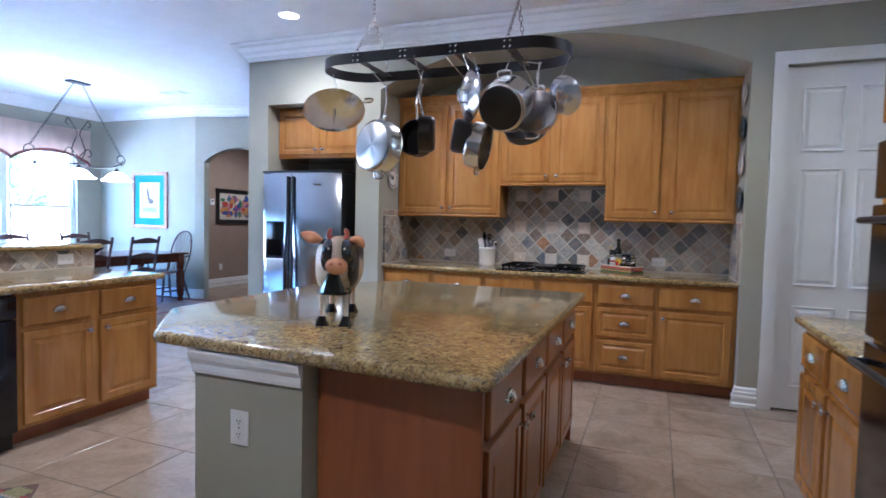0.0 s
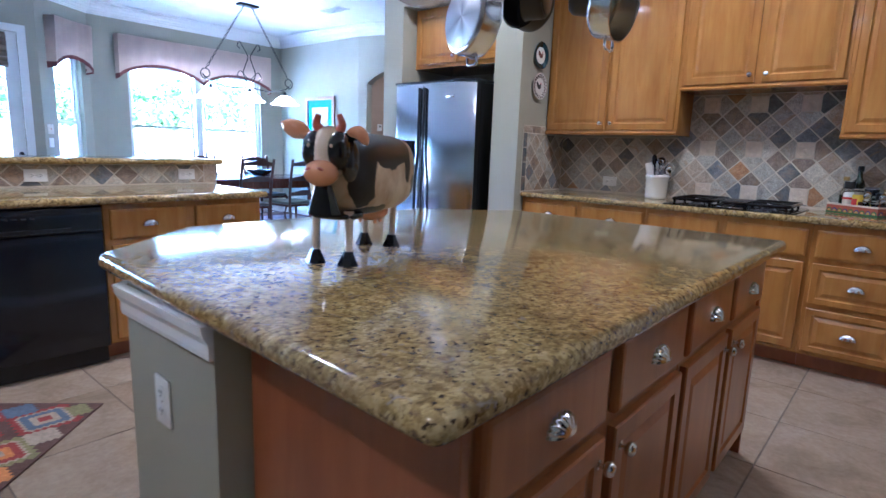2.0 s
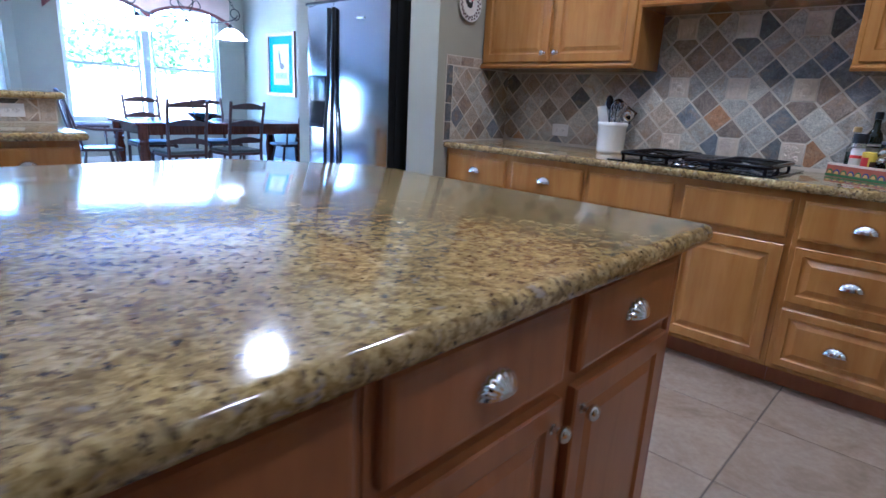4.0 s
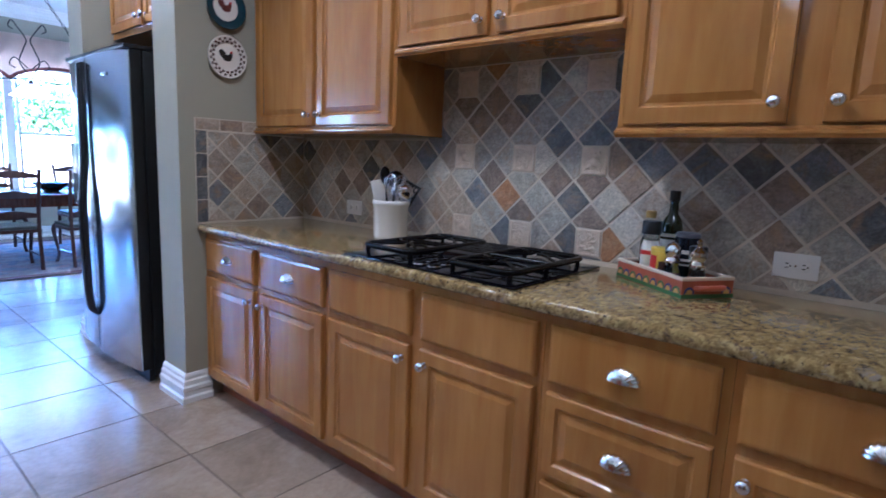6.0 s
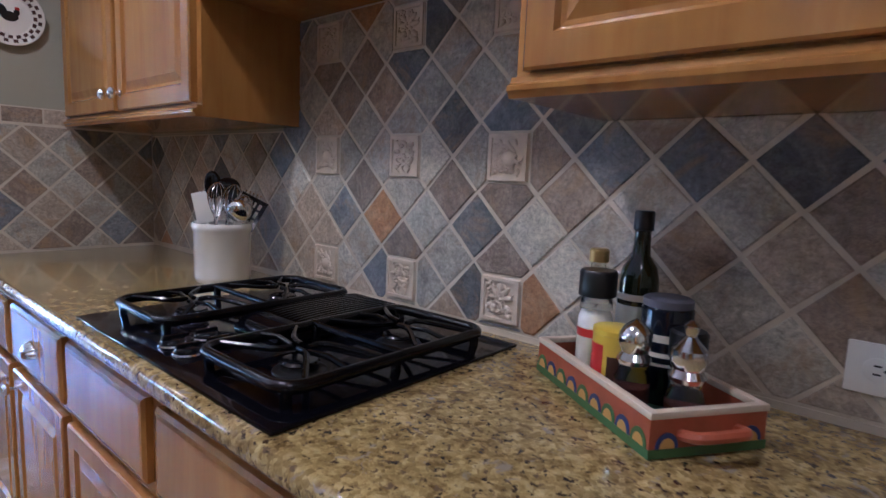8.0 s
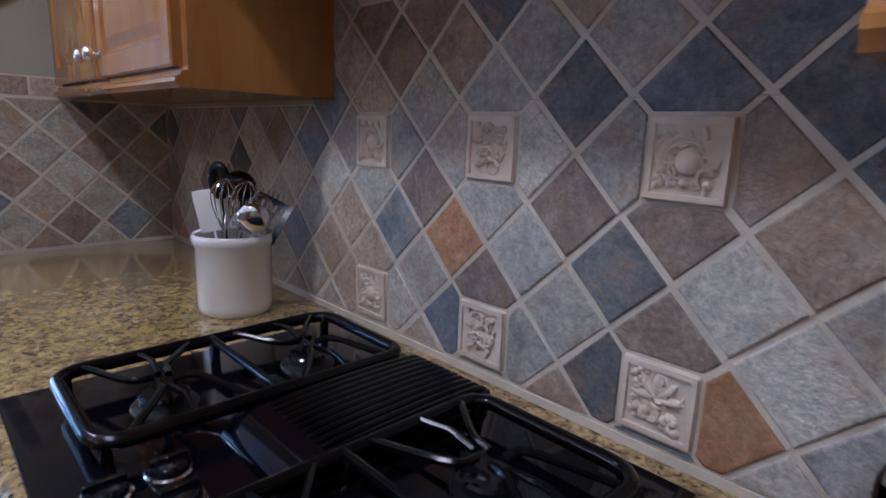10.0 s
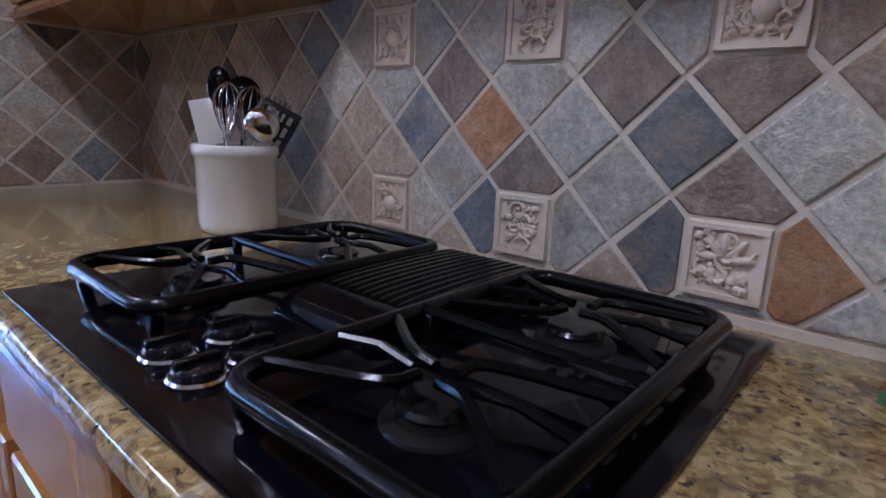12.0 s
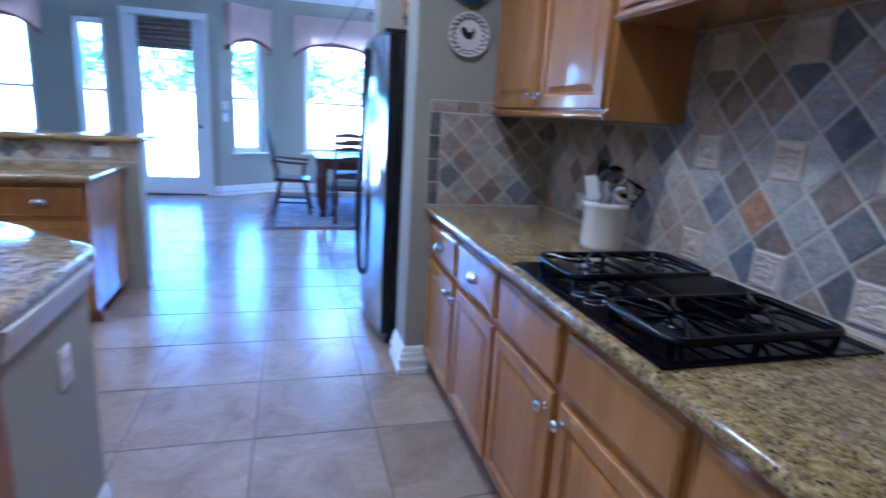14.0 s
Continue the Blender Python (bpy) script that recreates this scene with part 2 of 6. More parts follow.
# ---- building helpers ----
def box(bm, x0, x1, y0, y1, z0, z1):
    v = [bm.verts.new((x, y, z)) for z in (z0, z1) for y in (y0, y1) for x in (x0, x1)]
    for f in ((0, 2, 3, 1), (4, 5, 7, 6), (0, 1, 5, 4), (2, 6, 7, 3), (0, 4, 6, 2), (1, 3, 7, 5)):
        bm.faces.new([v[i] for i in f])
    return bm


def bm_box(*a, bevel=0.0, seg=2):
    bm = box(bmesh.new(), *a)
    if bevel:
        bmesh.ops.bevel(bm, geom=bm.edges[:], offset=bevel, segments=seg, affect="EDGES", profile=0.6)
    return bm


def to_mesh(name, bm, material, smooth=True, angle=40):
    bmesh.ops.recalc_face_normals(bm, faces=bm.faces[:])
    me = bpy.data.meshes.new(name)
    for f in bm.faces:
        f.smooth = smooth
    if smooth:
        for e in bm.edges:
            if len(e.link_faces) == 2 and e.calc_face_angle(0) > radians(angle):
                e.smooth = False
    bm.to_mesh(me)
    bm.free()
    for m in material if isinstance(material, (list, tuple)) else [material]:
        me.materials.append(m)
    return me


def part(name, bm, material, parent=None, label="", m=None, smooth=True):
    me = bm if isinstance(bm, bpy.types.Mesh) else to_mesh(name, bm, material, smooth)
    ob = new(name, me)
    if parent is not None:
        ob.parent = parent
    if m is not None:
        ob.matrix_basis = m
    if label:
        ob["label"] = label
    return ob


def thing(name, m, label, category, group="", kind=""):
    ob = new(name)
    ob.empty_display_size = 0.05
    ob.matrix_basis = m
    return tagged(ob, label, category, group, kind)


def structure(name, bm, material, label, category, smooth=False, m=None):
    return tagged(part(name, bm, material, None, "", m, smooth), label, category, "", "structure")


def lathe(bm, profile, seg=24, z=0.0, cap=True):
    """A surface of revolution round z from (radius, height) pairs."""
    rings = []
    for r, h in profile:
        rings.append([bm.verts.new((r * math.cos(2 * math.pi * i / seg), r * math.sin(2 * math.pi * i / seg), h + z)) for i in range(seg)])
    for a, b in zip(rings, rings[1:]):
        for i in range(seg):
            j = (i + 1) % seg
            bm.faces.new((a[i], a[j], b[j], b[i]))
    if cap:
        bm.faces.new(rings[0][::-1])
        bm.faces.new(rings[-1])
    return bm


def tube(bm, points, r, seg=8, closed=False):
    """A round bar along points; r is a number or one radius a point."""
    pts = [Vector(p) for p in points]
    n = len(pts)
    rs = r if isinstance(r, (list, tuple)) else [r] * n
    rings, up = [], None
    for i, p in enumerate(pts):
        a = pts[(i - 1) % n] if closed or i else p
        b = pts[(i + 1) % n] if closed or i < n - 1 else p
        d = (b - a).normalized()
        if up is None:
            up = Vector((0, 0, 1)) if abs(d.z) < 0.9 else Vector((1, 0, 0))
        u = d.cross(up).normalized()
        up = u.cross(d).normalized()
        rings.append([bm.verts.new(p + rs[i] * (math.cos(2 * math.pi * k / seg) * u + math.sin(2 * math.pi * k / seg) * up)) for k in range(seg)])
    for i in range(n if closed else n - 1):
        A, B = rings[i], rings[(i + 1) % n]
        for k in range(seg):
            j = (k + 1) % seg
            bm.faces.new((A[k], A[j], B[j], B[k]))
    if not closed:
        bm.faces.new(rings[0][::-1])
        bm.faces.new(rings[-1])
    return bm


def bez(points, n=10):
    """A smooth line through points (Catmull-Rom)."""
    p = [Vector(q) for q in points]
    p = [2 * p[0] - p[1]] + p + [2 * p[-1] - p[-2]]
    out = []
    for i in range(1, len(p) - 2):
        for k in range(n):
            t = k / n
            out.append(0.5 * (2 * p[i] + (p[i + 1] - p[i - 1]) * t + (2 * p[i - 1] - 5 * p[i] + 4 * p[i + 1] - p[i + 2]) * t * t + (3 * p[i] - p[i - 1] - 3 * p[i + 1] + p[i + 2]) * t ** 3))
    out.append(p[-2])
    return out


def ellipsoid(bm, c, r, u=16, v=10, rot=None):
    m = Matrix.Translation(c) @ (rot.to_4x4() if rot else Matrix()) @ Matrix.Diagonal((*r, 1))
    bmesh.ops.create_uvsphere(bm, u_segments=u, v_segments=v, radius=1, matrix=m)
    return bm


def prism(bm, poly, z0, z1):
    a = [bm.verts.new((x, y, z0)) for x, y in poly]
    b = [bm.verts.new((x, y, z1)) for x, y in poly]
    n = len(poly)
    for i in range(n):
        bm.faces.new((a[i], a[(i + 1) % n], b[(i + 1) % n], b[i]))
    bm.faces.new(a[::-1])
    bm.faces.new(b)
    return bm


def offset(poly, d):
    """A counterclockwise outline moved inwards by d."""
    out, n = [], len(poly)
    for i in range(n):
        p, a, b = Vector(poly[i]), Vector(poly[i - 1]), Vector(poly[(i + 1) % n])
        e1, e2 = (p - a).normalized(), (b - p).normalized()
        n1, n2 = Vector((-e1.y, e1.x)), Vector((-e2.y, e2.x))
        m = (n1 + n2) / max(0.2, 1 + n1.dot(n2))
        out.append(tuple(p + m * d))
    return out


def rounded(poly, r, seg=4):
    out, n = [], len(poly)
    for i in range(n):
        p, a, b = Vector(poly[i]), Vector(poly[i - 1]), Vector(poly[(i + 1) % n])
        d1, d2 = (a - p).normalized(), (b - p).normalized()
        q1, q2 = p + d1 * r, p + d2 * r
        for k in range(seg + 1):
            t = k / seg
            out.append(tuple((1 - t) ** 2 * q1 + 2 * t * (1 - t) * p + t * t * q2))
    return out


def slab(poly, z0, z1, r=0.018, corner=0.03):
    """A stone top with a rolled edge all round."""
    base = rounded(poly, corner) if corner else poly
    h = z1 - z0
    rings = []
    bm = bmesh.new()
    for k in range(9):
        a = math.pi * k / 8 - math.pi / 2
        o, z = r * (1 - math.cos(a)), (z0 + z1) / 2 + h / 2 * math.sin(a)
        rings.append([bm.verts.new((x, y, z)) for x, y in offset(base, o)])
    n = len(base)
    for A, B in zip(rings, rings[1:]):
        for i in range(n):
            bm.faces.new((A[i], A[(i + 1) % n], B[(i + 1) % n], B[i]))
    bm.faces.new(rings[0][::-1])
    bm.faces.new(rings[-1])
    return bm


def wall_run(name, a, b, z0, z1, thick, openings=(), material=None, label="", arch=None):
    """A wall from a to b (its visible face on the left of the way from a to b is at the line; it thickens to the right).
    Openings: (s0, s1, z0, z1) along the run, cut right through."""
    A, B = Vector((*a, 0)), Vector((*b, 0))
    L = (B - A).length
    ang = math.degrees(math.atan2(B.y - A.y, B.x - A.x))
    cuts = sorted({0.0, L, *[s for o in openings for s in o[:2]]})
    bm = bmesh.new()
    for s0, s1 in zip(cuts, cuts[1:]):
        mid = (s0 + s1) / 2
        spans = [(z0, z1)]
        for o in openings:
            if o[0] < mid < o[1]:
                nxt = []
                for p, q in spans:
                    if o[2] > p:
                        nxt.append((p, min(q, o[2])))
                    if o[3] < q:
                        nxt.append((max(p, o[3]), q))
                spans = nxt
        for p, q in spans:
            if q - p > 1e-4:
                box(bm, s0, s1, -thick, 0, p, q)
    bmesh.ops.remove_doubles(bm, verts=bm.verts[:], dist=1e-4)
    return structure(name, bm, material or WALL, label, "wall", m=pose(A.x, A.y, 0, 0, 0, ang))


def molding(name, pts, profile, material, label, closed=False):
    """A trim swept along a line on plan; profile: (out, height) pairs, out to the left of the line."""
    P = [Vector(p) for p in pts]
    n = len(P)
    bm = bmesh.new()
    rings = []
    for i in range(n):
        e1 = (P[i] - P[i - 1]).normalized() if i or closed else (P[1] - P[0]).normalized()
        e2 = (P[(i + 1) % n] - P[i]).normalized() if i < n - 1 or closed else e1
        n1, n2 = Vector((-e1.y, e1.x)), Vector((-e2.y, e2.x))
        m = (n1 + n2) / max(0.25, 1 + n1.dot(n2))
        rings.append([bm.verts.new((P[i].x + m.x * o, P[i].y + m.y * o, h)) for o, h in profile])
    k = len(profile)
    for i in range(n if closed else n - 1):
        A, B = rings[i], rings[(i + 1) % n]
        for j in range(k):
            bm.faces.new((A[j], A[(j + 1) % k], B[(j + 1) % k], B[j]))
    if not closed:
        bm.faces.new(rings[0])
        bm.faces.new(rings[-1][::-1])
    return structure(name, bm, material, label, "trim", smooth=False)

# ---- large structure ----
CEILING, NORTH = 3.08, 5.985
structure("floor", bm_box(-9.2, 2.3, -1.7, 11.7, -0.12, -0.003), FGROUT, "grouted slab under beige stone tiles", "floor")
structure("ceiling", bm_box(-9.2, 2.3, -1.7, 11.7, CEILING, CEILING + 0.12), CEIL, "smooth white painted ceiling", "ceiling")

# north wall: pantry door, arched stove niche, fridge alcove
bm = bmesh.new()
box(bm, -3.70, -3.46, NORTH, 6.85, 0, CEILING)
box(bm, -2.43, -2.18, NORTH, 6.70, 0, CEILING)
box(bm, 0.87, 1.10, NORTH, 6.70, 0, CEILING)
box(bm, -3.46, 2.05, 6.70, 6.85, 0, CEILING)
box(bm, -3.46, -2.43, NORTH, 6.70, 2.47, CEILING)
box(bm, 1.10, 1.93, NORTH, 6.09, 2.52, CEILING)
box(bm, 1.93, 2.05, NORTH, 6.70, 0, CEILING)
N = 28
half, rise = (0.87 + 2.18) / 2, 0.35
rad = (half * half + rise * rise) / (2 * rise)
arc = []
for i in range(N + 1):
    dx = -half + 2 * half * i / N
    arc.append((dx - 0.655, 2.55 + rise - rad + math.sqrt(rad * rad - dx * dx)))
for (xa, za), (xb, zb) in zip(arc, arc[1:]):
    v = [bm.verts.new(p) for p in ((xa, NORTH, za), (xb, NORTH, zb), (xb, NORTH, CEILING), (xa, NORTH, CEILING), (xa, 6.70, za), (xb, 6.70, zb))]
    bm.faces.new((v[0], v[1], v[2], v[3]))
    bm.faces.new((v[0], v[4], v[5], v[1]))
structure("wall_north", bm, WALL, "sage green painted wall with an arched stove niche", "wall")
wall_run("wall_hall_side", (-3.58, 6.85), (-3.58, 9.15), 0, CEILING, 0.12, (), WALL, "sage green painted wall beside the hall")
wall_run("wall_picture", (-6.66, 8.2), (-8.78, 8.2), 0, CEILING, 0.14, (), WALL, "pale sage wall behind the dining table")
wall_run("wall_bay", (-8.78, 8.2), (-8.78, 5.12), 0, CEILING, 0.16, [(0.43, 2.59, 0.64, 2.36)], WALL, "sage wall with a wide double window")
wall_run("wall_bay_angled", (-8.78, 5.12), (-8.25, 4.40), 0, CEILING, 0.16, [(0.17, 0.66, 0.64, 2.36)], WALL, "angled bay wall with a narrow window")
wall_run("wall_west", (-8.25, 4.40), (-8.25, -1.5), 0, CEILING, 0.16, [(0.2, 1.12, 0, 2.45), (1.42, 1.78, 0.64, 2.36), (2.3, 3.9, 0.64, 2.36)], WALL, "sage wall with a glazed garden door")
wall_run("wall_south", (-8.25, -1.5), (2.05, -1.5), 0, CEILING, 0.14, (), WALL, "sage green painted wall")
wall_run("wall_east", (2.05, -1.5), (2.05, NORTH), 0, CEILING, 0.14, (), WALL, "sage green painted wall")
structure("wall_oven_side", bm_box(1.58, 2.05, -1.5, 4.49, 0, CEILING), WALL, "sage wall behind the oven cabinets", "wall")

# hall arch wall, leaning to the hall
HA, HB = Vector((-3.7, 9.12)), Vector((-6.66, 8.2))
hl = (HB - HA).length
hang = math.degrees(math.atan2(HB.y - HA.y, HB.x - HA.x))
bm = bmesh.new()
s0, s1 = hl - 1.25, hl - 0.15
box(bm, 0, s0, -0.16, 0, 0, CEILING)
box(bm, s1, hl, -0.16, 0, 0, CEILING)
h2, ri = (s1 - s0) / 2, 0.22
ra = (h2 * h2 + ri * ri) / (2 * ri)
arc = [(s0 + 2 * h2 * i / 16, 2.2 + ri - ra + math.sqrt(ra * ra - (h2 * (2 * i / 16 - 1)) ** 2)) for i in range(17)]
for (xa, za), (xb, zb) in zip(arc, arc[1:]):
    v = [bm.verts.new(p) for p in ((xa, 0, za), (xb, 0, zb), (xb, 0, CEILING), (xa, 0, CEILING), (xa, -0.16, za), (xb, -0.16, zb), (xb, -0.16, CEILING), (xa, -0.16, CEILING))]
    for f in ((0, 1, 2, 3), (0, 4, 5, 1), (4, 7, 6, 5)):
        bm.faces.new([v[k] for k in f])
structure("wall_hall_arch", bm, WALL, "sage wall with an arched hall opening", "wall", m=pose(HA.x, HA.y, 0, 0, 0, hang))
wall_run("wall_hall_west", (-7.5, 11.5), (-7.5, 8.34), 0, CEILING, 0.14, (), TAUPE, "taupe painted hallway wall")
wall_run("wall_hall_north", (-3.58, 11.5), (-7.5, 11.5), 0, CEILING, 0.14, (), TAUPE, "taupe painted hallway wall")
wall_run("wall_hall_east", (-3.58, 9.15), (-3.58, 11.5), 0, CEILING, 0.12, (), TAUPE, "taupe painted hallway wall")

CROWN = [(0, 2.915), (0.014, 2.915), (0.014, 2.93), (0.026, 2.936), (0.026, 2.948), (0.038, 2.952), (0.05, 2.968), (0.056, 2.985), (0.070, 2.990), (0.078, 3.012), (0.092, 3.034), (0.104, 3.037), (0.104, 3.05), (0.122, 3.056), (0.130, 3.066), (0.13, 3.079), (0, 3.079)]
molding("crown_molding", [(2.05, -1.5), (2.05, NORTH), (-3.7, NORTH), (-3.7, 9.12), (-6.66, 8.2), (-8.78, 8.2), (-8.78, 5.12), (-8.25, 4.4), (-8.25, -1.5)], CROWN, TRIM, "white stepped crown molding")
BASE = [(0, 0), (0.034, 0), (0.034, 0.026), (0.026, 0.036), (0.026, 0.058), (0.031, 0.064), (0.031, 0.082), (0.021, 0.090), (0.021, 0.112), (0.013, 0.120), (0.013, 0.136), (0.006, 0.148), (0, 0.15)]
u = (HA - HB).normalized()
molding("baseboard_dining", [tuple(HB + u * 0.15), (-6.66, 8.2), (-8.78, 8.2), (-8.78, 5.12), (-8.25, 4.4), (-8.25, 4.30)], BASE, TRIM, "tall white baseboard")
molding("baseboard_pillar", [(-2.18, 6.11), (-2.18, NORTH), (-2.43, NORTH)], BASE, TRIM, "white baseboard round the pillar")
molding("baseboard_niche", [(1.005, NORTH), (0.87, NORTH), (0.87, 6.03)], BASE, TRIM, "white baseboard by the pantry door")
molding("baseboard_hall", [(-7.5, 11.5), (-7.5, 8.45)], BASE, TRIM, "white hallway baseboard")
molding("baseboard_fridge", [(-3.46, NORTH), (-3.7, NORTH), (-3.7, 9.12)], BASE, TRIM, "white baseboard")
molding("baseboard_west", [(-8.25, 3.16), (-8.25, -1.5)], BASE, TRIM, "white baseboard")


def ring_frame(w, h, b, d, x0=0.0, z0=0.0):
    """A flat rectangular frame in the xz plane, front at y = -d."""
    bm = bmesh.new()
    for a in ((x0, x0 + b, z0, z0 + h), (x0 + w - b, x0 + w, z0, z0 + h), (x0 + b, x0 + w - b, z0, z0 + b), (x0 + b, x0 + w - b, z0 + h - b, z0 + h)):
        box(bm, a[0], a[1], -d, 0, a[2], a[3])
    return bm


def window(name, m, w, z0, z1, lights, label):
    """A double-hung window of so many lights, seen from the room at y < 0; local x along the wall."""
    t = thing(name, m, label, "window", kind="structure")
    h = z1 - z0
    b = ring_frame(w, h, 0.035, 0.05, 0, z0)
    lw = (w - 0.10 * (lights - 1)) / lights
    for k in range(1, lights):
        x = k * (lw + 0.10) - 0.10
        box(b, x, x + 0.10, -0.05, 0.0, z0 + 0.035, z1 - 0.035)
    part("window_frame", b, TRIM, t, m=pose(0, 0.11, 0))
    part("window_sill", bm_box(-0.05, w + 0.05, -0.05, 0.10, z0 - 0.03, z0 - 0.002, bevel=0.006), TRIM, t)
    for k in range(lights):
        x0 = k * (lw + 0.10)
        zm = z0 + h * 0.46
        for q, (a, c) in enumerate(((z0 + 0.035, zm + 0.02), (zm - 0.02, z1 - 0.035))):
            y = 0.09 + 0.02 * q
            part("sash", ring_frame(lw - 0.07, c - a, 0.035, 0.018, x0 + 0.035, a), TRIM, t, m=pose(0, y, 0))
            g = part("pane", bm_box(x0 + 0.071, x0 + lw - 0.071, y - 0.011, y - 0.007, a + 0.036, c - 0.036), PANE, t)
            g.visible_shadow = False
    return t


def wall_frame(a, b, s):
    """The pose of a thing at s along the wall line a-b, its local y pointing into the wall."""
    A, B = Vector(a), Vector(b)
    d = (B - A).normalized()
    p = A + d * s
    return pose(p.x, p.y, 0, 0, 0, math.degrees(math.atan2(d.y, d.x)) + 180)


window("window_1", wall_frame((-8.78, 8.2), (-8.78, 5.12), 2.59), 2.16, 0.64, 2.36, 2, "wide white double window onto the garden")
window("window_2", wall_frame((-8.78, 5.12), (-8.25, 4.40), 0.66), 0.49, 0.64, 2.36, 1, "narrow white sash window")
window("window_3", wall_frame((-8.25, 4.40), (-8.25, -1.5), 1.78), 0.36, 0.64, 2.36, 1, "narrow white sash window")
window("window_4", wall_frame((-8.25, 4.40), (-8.25, -1.5), 3.9), 1.6, 0.64, 2.36, 2, "wide white window onto the garden")


# glazed garden door
t = thing("door_1", wall_frame((-8.25, 4.40), (-8.25, -1.5), 1.12), "white glazed garden door, closed", "door", kind="structure")
W, H = 0.92, 2.45
cas = bmesh.new()
for a in ((-0.085, 0.0, 0, H + 0.085), (W, W + 0.085, 0, H + 0.085), (0.0, W, H, H + 0.085)):
    box(cas, a[0], a[1], -0.02, 0.0, a[2], a[3])
part("door_casing", cas, TRIM, t)
leaf = bmesh.new()
for a in ((0.0, 0.14, 0.01, H), (W - 0.14, W, 0.01, H), (0.14, W - 0.14, 0.01, 0.26), (0.14, W - 0.14, H - 0.14, H)):
    box(leaf, a[0], a[1], 0.03, 0.07, a[2], a[3])
part("door_leaf", leaf, TRIM, t)
g = part("pane", bm_box(0.14, W - 0.14, 0.048, 0.052, 0.26, H - 0.14), PANE, t)
g.visible_shadow = False
for i in range(1, 3):
    x = 0.14 + (W - 0.28) * i / 3
    part("muntin", bm_box(x - 0.009, x + 0.009, 0.038, 0.062, 0.26, H - 0.14), TRIM, t)
for i in range(1, 5):
    z = 0.26 + (H - 0.4) * i / 5
    part("muntin", bm_box(0.14, W - 0.14, 0.040, 0.060, z - 0.009, z + 0.009), TRIM, t)
part("door_knob", ellipsoid(bmesh.new(), (W - 0.065, -0.02, 1.0), (0.028, 0.028, 0.028)), BLACKPLASTIC, t, "dark round door knob")
part("threshold", bm_box(0.0, W, 0.0, 0.12, 0.002, 0.02, bevel=0.004), DARKWOOD, t)

# pantry door: white, six panels
t = thing("door_2", pose(1.10, NORTH, 0), "white six-panel pantry door, closed", "door", kind="structure")
W, H = 0.83, 2.52
cas = bmesh.new()
for o, d in ((0.0, 0.014), (0.03, 0.02), (0.06, 0.026)):
    for a in ((-0.09, -0.002 - o, 0, H + 0.002 + 0.088), (W + 0.002 + o, W + 0.09, 0, H + 0.002 + 0.088), (-0.002 - o, W + 0.002 + o, H + 0.002 + o, H + 0.09)):
        box(cas, a[0], a[1], -d, -d + 0.014 if o else 0.0, a[2], a[3])
part("door_casing", cas, TRIM, t)


def panel(w, h, t=0.02, frame_w=0.055, raised=True, bottom=None, edge=0.004):
    """A cabinet front: a frame with a raised centre field; x 0..w, z 0..h, front at y = -t."""
    if raised:
        steps = [(0.0, 0.0), (0.0, -t + edge), (edge, -t), (frame_w - 0.006, -t), (frame_w, -t + 0.008), (frame_w + 0.008, -t + 0.009), (frame_w + 0.03, -t + 0.001), (frame_w + 0.036, -t + 0.001)]
    else:
        steps = [(0.0, 0.0), (0.0, -t + edge + 0.004), (0.006, -t + 0.002), (0.014, -t)]
    bm = bmesh.new()
    rings = []
    for o, y in steps:
        rings.append([bm.verts.new(p) for p in ((o, y, o), (w - o, y, o), (w - o, y, h - o), (o, y, h - o))])
    for A, B in zip(rings, rings[1:]):
        for i in range(4):
            bm.faces.new((A[i], A[(i + 1) % 4], B[(i + 1) % 4], B[i]))
    bm.faces.new(rings[0][::-1])
    bm.faces.new(rings[-1])
    return bm


leaf = bm_box(0.004, W - 0.004, 0.05, 0.085, 0.01, H - 0.004)
part("door_leaf", leaf, TRIM, t)
for x in (0.11, 0.455):
    for z0, z1 in ((0.18, 0.78), (0.93, 1.78), (1.9, 2.36)):
        part("door_panel", panel(0.265, z1 - z0, 0.012, 0.014), TRIM, t, m=pose(x, 0.0495, z0), smooth=False)

# ---- outdoors ----
GRASS = plain("lawn", (0.16, 0.20, 0.07), 0.95, var=0.4, scale=1.5, bmp=0.4, bscale=30)
PATIO = plain("patio_concrete", (0.55, 0.53, 0.50), 0.9, var=0.12, bmp=0.2)
structure("ground", bm_box(-400, 300, -300, 300, -0.4, -0.16), GRASS, "sunlit lawn reaching to the horizon", "ground")
structure("pavement", bm_box(-19, -9.25, -14, 20, -0.18, -0.14), PATIO, "pale concrete patio", "pavement")
FENCEWOOD = wood("fence_wood", (0.42, 0.34, 0.26), (0.55, 0.47, 0.38), 0.8, 0)
t = thing("fence", pose(-22, -16, -0.16), "weathered pale wooden garden fence", "fence")
me = to_mesh("board", bm_box(-0.012, 0.012, 0, 0.29, 0, 1.75), FENCEWOOD, False)
for i in range(130):
    part("board", me, FENCEWOOD, t, m=pose(random.uniform(-0.01, 0.01), i * 0.3, 0))
for z in (0.3, 1.4):
    part("rail", bm_box(-0.07, -0.02, 0, 39, z, z + 0.09), FENCEWOOD, t)

BARK = plain("bark", (0.10, 0.075, 0.055), 0.9, var=0.3, scale=8, bmp=0.5, bscale=25)


def leaf_material():
    m, nt, b = mat("leaves", 0.6)
    gi = nt.nodes.new("ShaderNodeNewGeometry")
    c = ramp(nt, gi.outputs["Random Per Island"], [(0.0, (0.035, 0.075, 0.018)), (0.6, (0.075, 0.13, 0.03)), (1.0, (0.13, 0.19, 0.05))])
    nt.links.new(c, b.inputs["Base Color"])
    return m


